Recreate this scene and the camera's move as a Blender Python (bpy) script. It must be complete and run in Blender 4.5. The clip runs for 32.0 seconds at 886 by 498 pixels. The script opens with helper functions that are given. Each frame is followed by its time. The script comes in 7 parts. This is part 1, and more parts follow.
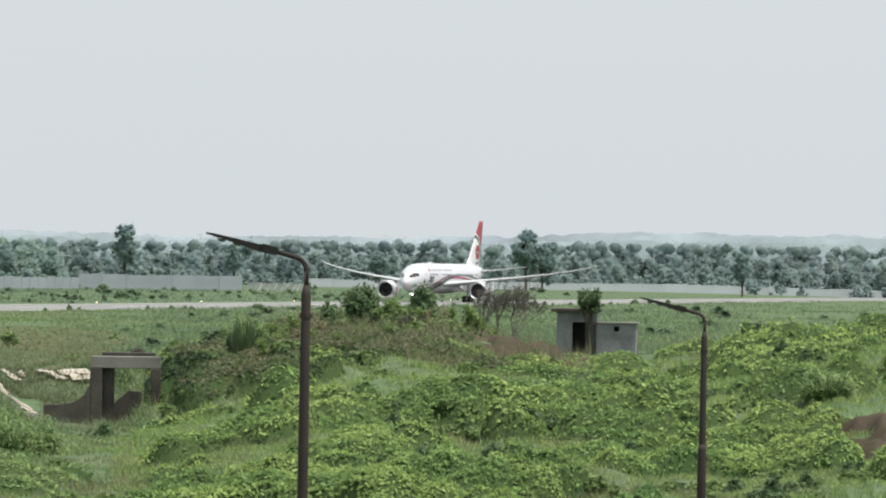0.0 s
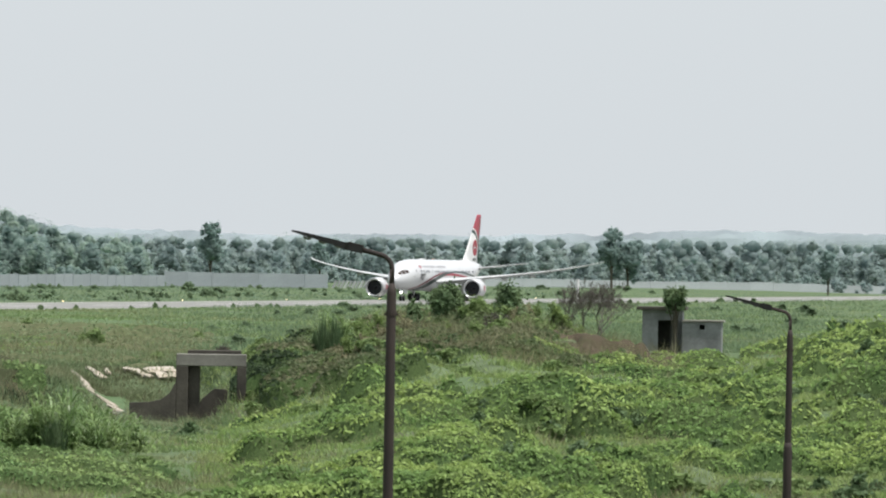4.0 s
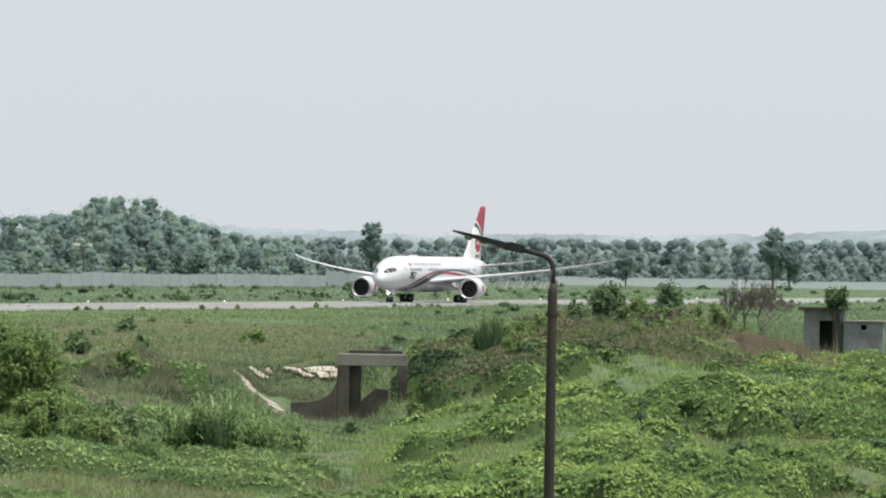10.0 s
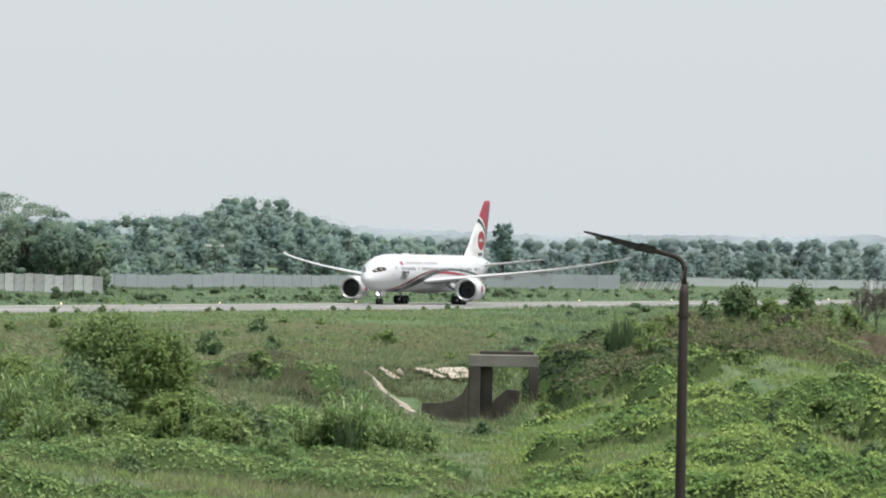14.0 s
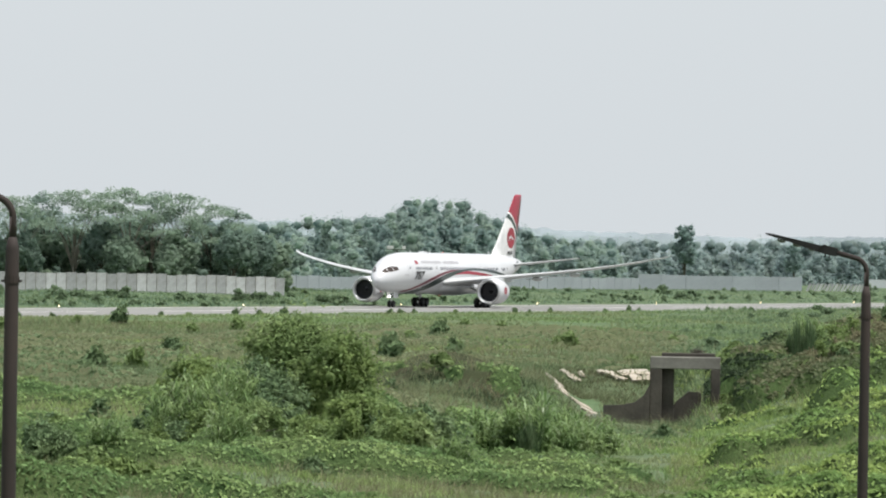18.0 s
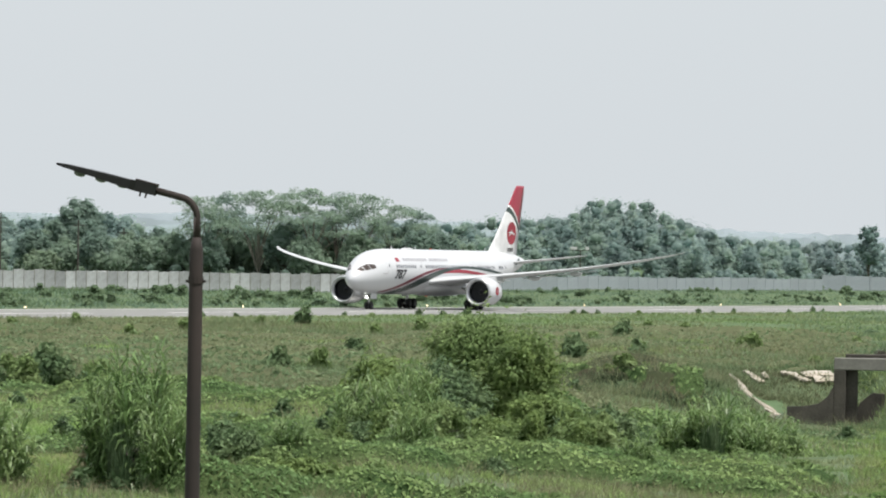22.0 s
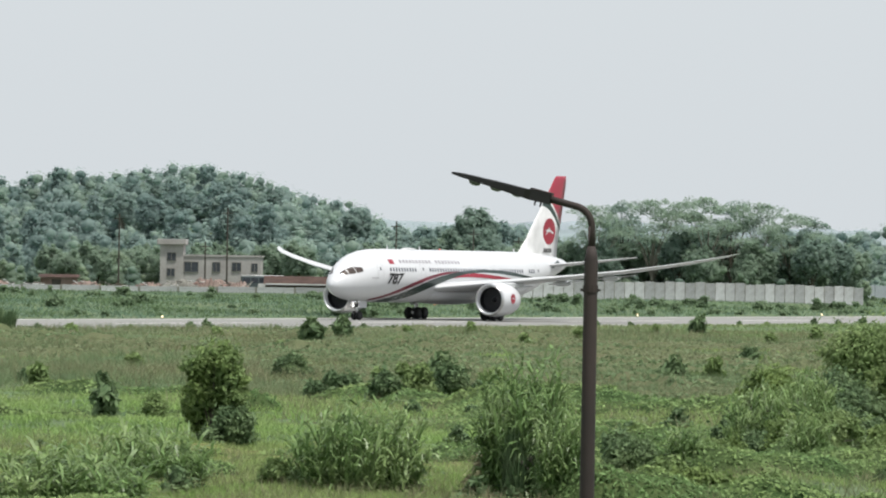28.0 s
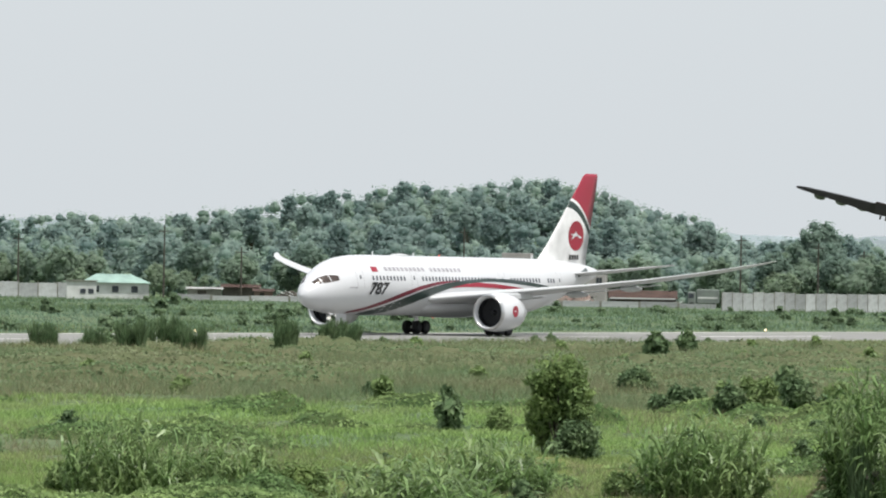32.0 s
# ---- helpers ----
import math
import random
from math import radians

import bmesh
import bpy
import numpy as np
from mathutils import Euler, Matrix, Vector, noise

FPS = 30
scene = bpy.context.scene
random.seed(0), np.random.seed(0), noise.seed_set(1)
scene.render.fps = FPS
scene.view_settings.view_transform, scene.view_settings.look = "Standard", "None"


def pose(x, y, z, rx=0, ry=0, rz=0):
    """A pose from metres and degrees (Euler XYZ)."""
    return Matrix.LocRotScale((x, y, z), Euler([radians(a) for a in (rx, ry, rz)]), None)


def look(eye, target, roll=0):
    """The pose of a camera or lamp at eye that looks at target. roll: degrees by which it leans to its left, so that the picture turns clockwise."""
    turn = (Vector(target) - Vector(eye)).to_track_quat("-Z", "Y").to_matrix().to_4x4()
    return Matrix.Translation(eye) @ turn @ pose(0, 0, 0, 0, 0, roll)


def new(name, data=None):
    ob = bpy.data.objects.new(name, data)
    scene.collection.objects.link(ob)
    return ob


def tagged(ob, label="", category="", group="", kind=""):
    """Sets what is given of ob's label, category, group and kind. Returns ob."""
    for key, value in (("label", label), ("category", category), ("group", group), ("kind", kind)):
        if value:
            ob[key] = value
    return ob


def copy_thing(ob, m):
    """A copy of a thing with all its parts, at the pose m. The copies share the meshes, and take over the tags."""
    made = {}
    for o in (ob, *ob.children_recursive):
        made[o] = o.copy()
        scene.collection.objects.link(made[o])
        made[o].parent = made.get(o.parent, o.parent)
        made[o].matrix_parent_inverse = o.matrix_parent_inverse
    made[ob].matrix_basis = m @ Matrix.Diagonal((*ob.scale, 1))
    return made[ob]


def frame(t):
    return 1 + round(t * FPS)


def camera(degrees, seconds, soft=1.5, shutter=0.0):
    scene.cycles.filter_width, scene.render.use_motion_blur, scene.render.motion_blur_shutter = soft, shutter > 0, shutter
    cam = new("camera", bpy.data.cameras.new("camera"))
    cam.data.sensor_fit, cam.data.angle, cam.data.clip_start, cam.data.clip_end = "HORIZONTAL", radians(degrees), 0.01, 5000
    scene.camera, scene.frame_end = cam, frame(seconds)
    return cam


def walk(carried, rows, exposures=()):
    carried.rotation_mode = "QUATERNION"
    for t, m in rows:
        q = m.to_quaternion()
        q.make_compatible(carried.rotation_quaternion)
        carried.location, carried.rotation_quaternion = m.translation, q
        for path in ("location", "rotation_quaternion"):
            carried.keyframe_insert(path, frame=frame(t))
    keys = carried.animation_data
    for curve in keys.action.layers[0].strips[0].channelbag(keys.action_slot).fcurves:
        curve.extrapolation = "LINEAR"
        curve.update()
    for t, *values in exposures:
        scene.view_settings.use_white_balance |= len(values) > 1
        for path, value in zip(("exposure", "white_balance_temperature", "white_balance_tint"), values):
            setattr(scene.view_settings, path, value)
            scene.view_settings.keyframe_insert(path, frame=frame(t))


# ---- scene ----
# the camera stands still on a raised spot and pans; only its turn is keyed
EYE = Vector((0.0, 0.0, 6.5))
cam = camera(9.743, 32.0, soft=2.0)
CAM_ROWS = [
    (0, 90.2292, -0.8594, -0.0034), (0.5, 90.2239, -0.8720, 0.1481), (1, 90.2229, -0.8774, 0.2148),
    (1.5, 90.2107, -0.8799, 0.3861), (2, 90.1980, -0.8812, 0.5859), (2.5, 90.1965, -0.8832, 0.6866),
    (4.5, 90.1880, -0.8852, 1.2249), (5, 90.1817, -0.8903, 1.5964), (5.5, 90.1787, -0.8955, 1.7105),
    (6, 90.1692, -0.8945, 1.7941), (6.5, 90.1662, -0.9009, 1.8703), (7, 90.1676, -0.9044, 1.9865),
    (7.5, 90.1617, -0.9191, 2.1274), (8, 90.1585, -0.9242, 2.2872), (8.5, 90.1620, -0.9184, 2.4463),
    (9, 90.1647, -0.9124, 2.5304), (9.5, 90.1670, -0.8996, 2.5574), (10, 90.1664, -0.9035, 2.7142),
    (10.5, 90.1742, -0.9072, 2.9212), (11, 90.2012, -0.9019, 2.9300), (11.5, 90.2096, -0.9007, 2.9488),
    (12, 90.1819, -0.8964, 2.9918), (12.5, 90.1656, -0.8978, 3.1211), (13, 90.1652, -0.9005, 3.3409),
    (13.5, 90.1595, -0.9025, 3.7049), (14, 90.1537, -0.9079, 4.1599), (14.5, 90.1576, -0.9156, 4.5139),
    (16.5, 90.1575, -0.9237, 5.3047), (17, 90.1538, -0.9287, 5.5226), (17.5, 90.1487, -0.9318, 5.8368),
    (18, 90.1416, -0.9355, 6.1606), (18.5, 90.1399, -0.9571, 6.5070), (19, 90.1379, -0.9685, 6.7448),
    (19.5, 90.1486, -0.9726, 6.8005), (20, 90.1315, -0.9788, 7.0684), (20.5, 90.1079, -0.9851, 7.4409),
    (21, 90.1160, -0.9848, 7.5455), (21.5, 90.1214, -0.9895, 7.7749), (22, 90.1159, -1.0021, 8.1816),
    (22.5, 90.1773, -1.0076, 8.5720), (23, 90.2277, -1.0040, 8.9238), (23.5, 90.2131, -0.9989, 9.2372),
    (24, 90.2002, -1.0051, 9.5800), (24.5, 90.1965, -1.0058, 9.9961), (25, 90.1906, -1.0018, 10.4119),
    (25.5, 90.1928, -1.0052, 10.7153), (27.5, 90.1666, -1.0084, 12.0491), (28, 90.1370, -1.0221, 12.5306),
    (28.5, 90.1200, -1.0375, 13.0349), (29, 90.1690, -1.0478, 13.4867), (29.5, 90.2935, -1.0594, 13.8783),
    (30, 90.2909, -1.0811, 14.2770), (30.5, 90.2574, -1.1013, 14.7524), (31, 90.2350, -1.1032, 15.3183),
    (31.5, 90.2198, -1.0826, 15.9126), (32, 90.2227, -1.0736, 16.3270),
]
walk(cam, [(t, pose(EYE.x, EYE.y, EYE.z, rx, ry, rz)) for t, rx, ry, rz in CAM_ROWS])

# ---- light ----
SUN_FROM = Vector((0.34, -0.16, 0.95)).normalized()
world = bpy.data.worlds.new("hazy_sky")
scene.world = world
world.use_nodes = True
wn, wl = world.node_tree.nodes, world.node_tree.links
sky = wn.new("ShaderNodeTexSky")
sky.sky_type = "NISHITA"
sky.sun_disc = False
sky.sun_elevation = math.asin(SUN_FROM.z)
sky.sun_rotation = math.atan2(SUN_FROM.x, SUN_FROM.y)
sky.air_density, sky.dust_density, sky.ozone_density = 1.0, 6.0, 1.0
veil = wn.new("ShaderNodeMix")
veil.data_type = "RGBA"
veil.inputs[0].default_value = 0.80
veil.inputs[7].default_value = (8.2, 8.75, 9.15, 1.0)
wl.new(sky.outputs[0], veil.inputs[6])
wl.new(veil.outputs[2], wn["Background"].inputs[0])
wn["Background"].inputs[1].default_value = 0.1
sun_data = bpy.data.lights.new("sun", "SUN")
sun_data.energy, sun_data.angle, sun_data.color = 4.8, radians(2.5), (1.0, 0.965, 0.91)
sun = new("sun", sun_data)
sun.matrix_world = look(SUN_FROM * 100, (0, 0, 0))
scene.view_settings.exposure = 0.0

# ---- helpers of this scene ----
def mat(name, colour, rough=0.6, metal=0.0, vary=0.15, scale=2.0, fine=25.0, bump=0.0, island=0.0, per_object=0.0, second=None, coat=0.0):
    """A surface with variation at two scales; island: colour spread from leaf to leaf; second: colour of patches."""
    m = bpy.data.materials.new(name)
    m.use_nodes = True
    n, l = m.node_tree.nodes, m.node_tree.links
    b = n["Principled BSDF"]
    b.inputs["Roughness"].default_value, b.inputs["Metallic"].default_value = rough, metal
    b.inputs["Coat Weight"].default_value = coat
    if rough > 0.92:
        b.inputs["Specular IOR Level"].default_value = 0.05
    co = n.new("ShaderNodeTexCoord")
    big, small = n.new("ShaderNodeTexNoise"), n.new("ShaderNodeTexNoise")
    big.inputs["Scale"].default_value, small.inputs["Scale"].default_value = scale, fine
    big.inputs["Detail"].default_value, small.inputs["Detail"].default_value = 4.0, 3.0
    for t in (big, small):
        l.new(co.outputs["Object"], t.inputs["Vector"])
    mix = n.new("ShaderNodeMix")
    mix.data_type = "RGBA"
    mix.inputs[6].default_value = (*colour, 1)
    mix.inputs[7].default_value = (*(second or [c * 0.6 for c in colour]), 1)
    ramp = n.new("ShaderNodeMapRange")
    ramp.inputs[1].default_value, ramp.inputs[2].default_value = 0.35, 0.7
    l.new(big.outputs[0], ramp.inputs[0])
    l.new(ramp.outputs[0], mix.inputs[0])
    hsv = n.new("ShaderNodeHueSaturation")
    l.new(mix.outputs[2], hsv.inputs["Color"])
    val = n.new("ShaderNodeMapRange")
    val.inputs[3].default_value, val.inputs[4].default_value = 1 - vary, 1 + vary
    l.new(small.outputs[0], val.inputs[0])
    out = val.outputs[0]
    if island or per_object:
        src = n.new("ShaderNodeNewGeometry").outputs["Random Per Island"] if island else n.new("ShaderNodeObjectInfo").outputs["Random"]
        amount = island or per_object
        r = n.new("ShaderNodeMapRange")
        r.inputs[3].default_value, r.inputs[4].default_value = 1 - amount, 1 + amount
        l.new(src, r.inputs[0])
        mul = n.new("ShaderNodeMath")
        mul.operation = "MULTIPLY"
        l.new(out, mul.inputs[0])
        l.new(r.outputs[0], mul.inputs[1])
        out = mul.outputs[0]
    l.new(out, hsv.inputs["Value"])
    l.new(hsv.outputs[0], b.inputs["Base Color"])
    if bump:
        bp = n.new("ShaderNodeBump")
        bp.inputs["Strength"].default_value, bp.inputs["Distance"].default_value = bump, 0.05
        l.new(small.outputs[0], bp.inputs["Height"])
        l.new(bp.outputs[0], b.inputs["Normal"])
    return m


def leaf_mat(name, colour, second, island=0.35, scale=0.4, glow=0.35, fine=6.0, vary=0.15):
    """Leaves: matt, with light passing through them, and a spread of greens from leaf to leaf and patch to patch."""
    m = mat(name, colour, 0.6, 0, vary, scale, fine, 0, island, 0, second)
    n, l = m.node_tree.nodes, m.node_tree.links
    b = n["Principled BSDF"]
    b.inputs["Specular IOR Level"].default_value = 0.12
    for nd in n:
        if nd.type == "MAP_RANGE" and abs(nd.inputs[1].default_value - 0.35) < 1e-4:
            nd.inputs[1].default_value, nd.inputs[2].default_value = 0.42, 0.60
    src = b.inputs["Base Color"].links[0].from_socket
    tr, mx = n.new("ShaderNodeBsdfTranslucent"), n.new("ShaderNodeMixShader")
    mx.inputs[0].default_value = glow
    l.new(src, tr.inputs["Color"])
    l.new(b.outputs[0], mx.inputs[1])
    l.new(tr.outputs[0], mx.inputs[2])
    l.new(mx.outputs[0], n["Material Output"].inputs[0])
    return m


def solid(name, verts, faces, material, smooth=False):
    me = bpy.data.meshes.new(name)
    me.from_pydata(verts, [], faces)
    if smooth:
        me.polygons.foreach_set("use_smooth", [True] * len(me.polygons))
    for mm in (material if isinstance(material, (list, tuple)) else [material]):
        me.materials.append(mm)
    me.update()
    return me


def soup(name, verts, size, material, blobs=None):
    """A mesh of loose faces of the given number of corners, from an array (n * size, 3); blobs: smooth bodies (places, quads) besides."""
    verts = np.asarray(verts, np.float32).reshape(-1, 3)
    k = len(verts) // size
    loops, starts = np.arange(k * size, dtype=np.int32), np.arange(0, k * size, size, dtype=np.int32)
    smooth = np.zeros(k, bool)
    if blobs is not None:
        bv, bf = blobs
        loops = np.concatenate([loops, bf.ravel().astype(np.int32) + len(verts)])
        starts = np.concatenate([starts, k * size + np.arange(0, bf.size, 4, dtype=np.int32)])
        smooth = np.concatenate([smooth, np.ones(len(bf), bool)])
        verts = np.concatenate([verts, bv.astype(np.float32)])
    me = bpy.data.meshes.new(name)
    me.vertices.add(len(verts))
    me.vertices.foreach_set("co", verts.ravel())
    me.loops.add(len(loops))
    me.loops.foreach_set("vertex_index", loops)
    me.polygons.add(len(starts))
    me.polygons.foreach_set("loop_start", starts)
    me.polygons.foreach_set("use_smooth", smooth)
    me.update(calc_edges=True)
    me.materials.append(material)
    return me


def put(name, me, parent=None, m=None, label=""):
    ob = new(name, me)
    if parent is not None:
        ob.parent = parent
    if m is not None:
        ob.matrix_basis = m
    if label:
        ob["label"] = label
    return ob


def part(name, bm, material, parent, label="", smooth=False):
    me = bpy.data.meshes.new(name)
    bm.to_mesh(me)
    bm.free()
    for mm in (material if isinstance(material, (list, tuple)) else [material]):
        me.materials.append(mm)
    if smooth:
        me.polygons.foreach_set("use_smooth", [True] * len(me.polygons))
    return put(name, me, parent, None, label)


def box(bm, x0, x1, y0, y1, z0, z1, bevel=0.0, m=None):
    r = bmesh.ops.create_cube(bm, size=1)
    mm = Matrix.Translation(((x0 + x1) / 2, (y0 + y1) / 2, (z0 + z1) / 2)) @ Matrix.Diagonal((x1 - x0, y1 - y0, z1 - z0, 1))
    bmesh.ops.transform(bm, matrix=(m or Matrix()) @ mm, verts=r["verts"])
    if bevel:
        es = list({e for v in r["verts"] for e in v.link_edges})
        bmesh.ops.bevel(bm, geom=es, offset=bevel, segments=1, affect="EDGES")
    return bm


def boxes(*specs, bevel=0.0):
    bm = bmesh.new()
    for sp in specs:
        box(bm, *sp, bevel=bevel)
    return bm


def tube(bm, path, radii, sides=10, cap=True):
    """A round pipe along points, with a radius at each."""
    rings = []
    for i, p in enumerate(path):
        p = Vector(p)
        d = Vector(path[min(i + 1, len(path) - 1)]) - Vector(path[max(i - 1, 0)])
        d.normalize()
        if i == 0:
            ref = Vector((0, 1, 0)) if abs(d.y) < 0.8 else Vector((1, 0, 0))
        u = (ref - d * ref.dot(d)).normalized()
        v = d.cross(u)
        r = radii[i] if isinstance(radii, (list, tuple)) else radii
        rings.append([bm.verts.new(p + u * (r * math.cos(a)) + v * (r * math.sin(a))) for a in np.arange(sides) * 2 * math.pi / sides])
    for a, b in zip(rings, rings[1:]):
        for i in range(sides):
            bm.faces.new((a[i], a[(i + 1) % sides], b[(i + 1) % sides], b[i]))
    if cap:
        bm.faces.new(rings[0][::-1])
        bm.faces.new(rings[-1])
    return bm


def thing(name, label, category, m=None, group="", kind=""):
    return tagged(put(name, None, None, m), label, category, group, kind)


# ---- materials ----
M_GROUND = mat("grassy_earth", (0.093, 0.142, 0.073), 0.95, 0, 0.35, 0.08, 1.7, 1.0, second=(0.112, 0.139, 0.081))
M_GRASS = leaf_mat("grass_blades", (0.195, 0.285, 0.120), (0.235, 0.275, 0.140), 0.2, 0.045, 0.4)
M_CREEPER = leaf_mat("creeper_leaves", (0.185, 0.290, 0.100), (0.310, 0.410, 0.135), 0.32, 0.22, 0.45, 0.9, 0.25)
M_WEED = leaf_mat("weed_leaves", (0.155, 0.245, 0.098), (0.260, 0.352, 0.140), 0.4, 0.16, 0.45, 0.9, 0.25)
M_DRY = leaf_mat("dry_stalks", (0.225, 0.210, 0.130), (0.180, 0.195, 0.100), 0.4, 0.3, 0.3)
M_BUSH = leaf_mat("bush_leaves", (0.165, 0.240, 0.090), (0.215, 0.285, 0.120), 0.25, 0.5, 0.35)
M_BUSH_DARK = leaf_mat("dark_bush_leaves", (0.105, 0.165, 0.080), (0.150, 0.210, 0.100), 0.3, 0.5, 0.3)
M_BUSH_LIGHT = leaf_mat("young_leaves", (0.200, 0.275, 0.095), (0.150, 0.220, 0.085), 0.25, 0.7, 0.4)
M_REED = leaf_mat("tall_grass_blades", (0.145, 0.228, 0.085), (0.240, 0.325, 0.138), 0.4, 0.5, 0.4)
# leaves beyond the runway: haze is painted in, paler and bluer with distance
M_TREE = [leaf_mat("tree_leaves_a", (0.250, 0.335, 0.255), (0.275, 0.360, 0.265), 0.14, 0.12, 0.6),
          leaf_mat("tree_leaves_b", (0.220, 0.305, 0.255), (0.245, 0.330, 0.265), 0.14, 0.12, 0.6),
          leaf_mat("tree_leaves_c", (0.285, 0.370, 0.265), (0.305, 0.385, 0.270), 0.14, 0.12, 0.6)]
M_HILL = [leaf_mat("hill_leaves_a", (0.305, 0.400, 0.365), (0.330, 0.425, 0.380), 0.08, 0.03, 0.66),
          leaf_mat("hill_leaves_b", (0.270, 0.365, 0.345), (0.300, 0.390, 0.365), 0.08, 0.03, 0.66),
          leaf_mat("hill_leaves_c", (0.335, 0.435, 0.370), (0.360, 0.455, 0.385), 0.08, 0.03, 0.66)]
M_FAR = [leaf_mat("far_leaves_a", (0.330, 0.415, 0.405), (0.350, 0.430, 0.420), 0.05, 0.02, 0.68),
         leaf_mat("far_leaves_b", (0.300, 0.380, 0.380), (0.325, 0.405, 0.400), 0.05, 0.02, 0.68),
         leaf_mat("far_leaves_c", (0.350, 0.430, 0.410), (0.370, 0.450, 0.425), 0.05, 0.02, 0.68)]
M_BRIGHT = leaf_mat("young_grass_blades", (0.265, 0.390, 0.130), (0.295, 0.390, 0.150), 0.2, 0.08, 0.4)
M_MEADOW = leaf_mat("meadow_grass_blades", (0.245, 0.345, 0.115), (0.290, 0.355, 0.140), 0.2, 0.09, 0.4)
# shrubs of the verge and far meadow, haze put into the grey-green
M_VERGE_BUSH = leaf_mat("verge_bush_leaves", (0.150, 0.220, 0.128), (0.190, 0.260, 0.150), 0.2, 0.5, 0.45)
# near-black green: the shade in gaps between leaves is put into this colour
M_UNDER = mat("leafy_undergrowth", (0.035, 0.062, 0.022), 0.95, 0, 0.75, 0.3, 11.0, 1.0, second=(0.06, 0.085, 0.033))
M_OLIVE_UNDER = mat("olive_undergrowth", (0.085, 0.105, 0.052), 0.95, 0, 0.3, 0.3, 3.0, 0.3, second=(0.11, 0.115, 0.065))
M_TUSSOCK = leaf_mat("tussock_blades", (0.11, 0.175, 0.085), (0.15, 0.21, 0.11), 0.3, 0.5, 0.4)
# grass beyond the runway, its bluish green includes painted haze
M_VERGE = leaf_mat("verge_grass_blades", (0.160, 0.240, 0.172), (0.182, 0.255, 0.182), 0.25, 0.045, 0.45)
M_OLIVE = leaf_mat("olive_weed_leaves", (0.160, 0.228, 0.118), (0.215, 0.245, 0.140), 0.25, 0.05, 0.45, 0.9, 0.25)
M_SCRUB = leaf_mat("scrub_leaves", (0.105, 0.15, 0.07), (0.17, 0.18, 0.105), 0.28, 0.2, 0.45, 0.9, 0.25)
# vine green darkened for the shade on the steep bank by the gate
M_VINE = leaf_mat("dark_vine_leaves", (0.035, 0.055, 0.030), (0.055, 0.085, 0.040), 0.3, 0.3, 0.4)
M_BARK = mat("bark", (0.088, 0.078, 0.056), 0.9, 0, 0.3, 1.5, 12, 0.4)
M_PALEBARK = mat("pale_bark", (0.26, 0.24, 0.20), 0.9, 0, 0.3, 1.5, 12, 0.4)
M_EARTH = mat("bare_earth", (0.085, 0.066, 0.05), 0.95, 0, 0.3, 0.6, 7, 0.6, second=(0.05, 0.048, 0.028))
M_ASPHALT = mat("runway_surface", (0.20, 0.20, 0.19), 0.85, 0, 0.10, 0.03, 0.8, 0.1, second=(0.18, 0.18, 0.17))
M_WHITELINE = mat("runway_paint", (0.72, 0.72, 0.68), 0.7, 0, 0.15, 0.3, 5)
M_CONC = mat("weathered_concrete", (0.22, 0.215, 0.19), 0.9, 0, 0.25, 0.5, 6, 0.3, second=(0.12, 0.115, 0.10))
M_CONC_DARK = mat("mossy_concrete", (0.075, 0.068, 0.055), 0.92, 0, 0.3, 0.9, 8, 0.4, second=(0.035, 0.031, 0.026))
M_SLAB = mat("pale_slab", (0.44, 0.40, 0.345), 0.9, 0, 0.25, 0.6, 6, 0.3, second=(0.36, 0.31, 0.24))
M_WALLPANEL = mat("precast_panel", (0.41, 0.43, 0.44), 0.9, 0, 0.35, 0.35, 2.5, 0.2, per_object=0.24, second=(0.26, 0.265, 0.26))
M_WATER = mat("stream_water", (0.05, 0.06, 0.05), 0.08, 0, 0.1, 1, 8, 0.15)
M_STEEL = mat("rusty_steel", (0.018, 0.013, 0.011), 0.8, 0.0, 0.15, 1.2, 9, 0.1, second=(0.034, 0.022, 0.018))
M_LAMPHEAD = mat("lamp_housing", (0.022, 0.021, 0.021), 0.5, 0.4, 0.2, 6, 40)
M_LENS = mat("lamp_lens", (0.16, 0.16, 0.17), 0.2, 0, 0.1, 6, 30)
M_SPOIL = mat("dry_spoil", (0.036, 0.044, 0.022), 0.95, 0, 0.4, 0.5, 6, 0.8, second=(0.045, 0.042, 0.026))
M_EARTHGRASS = mat("trodden_ground", (0.17, 0.15, 0.075), 0.95, 0, 0.3, 0.7, 8, 0.6, second=(0.11, 0.15, 0.045))
M_REED.node_tree.nodes["Principled BSDF"].inputs["Roughness"].default_value = 0.35
M_REED.node_tree.nodes["Principled BSDF"].inputs["Specular IOR Level"].default_value = 0.2

# ---- the lie of the land ----
RUN_TURN = radians(14.6)                      # the runway's bearing
RUN_U = np.array([math.sin(RUN_TURN), math.cos(RUN_TURN)])
RUN_N = np.array([-RUN_U[1], RUN_U[0]])       # to its far side
RUN_NEAR, RUN_FAR, RUN_MID = 239.0, 278.0, 269.0


def lattice(i, j, seed):
    h = (i * 374761393 + j * 668265263 + seed * 974711) & 0x7FFFFFFF
    h = ((h ^ (h >> 13)) * 1274126177) & 0x7FFFFFFF
    return ((h ^ (h >> 16)) & 0xFFFF) / 65535.0


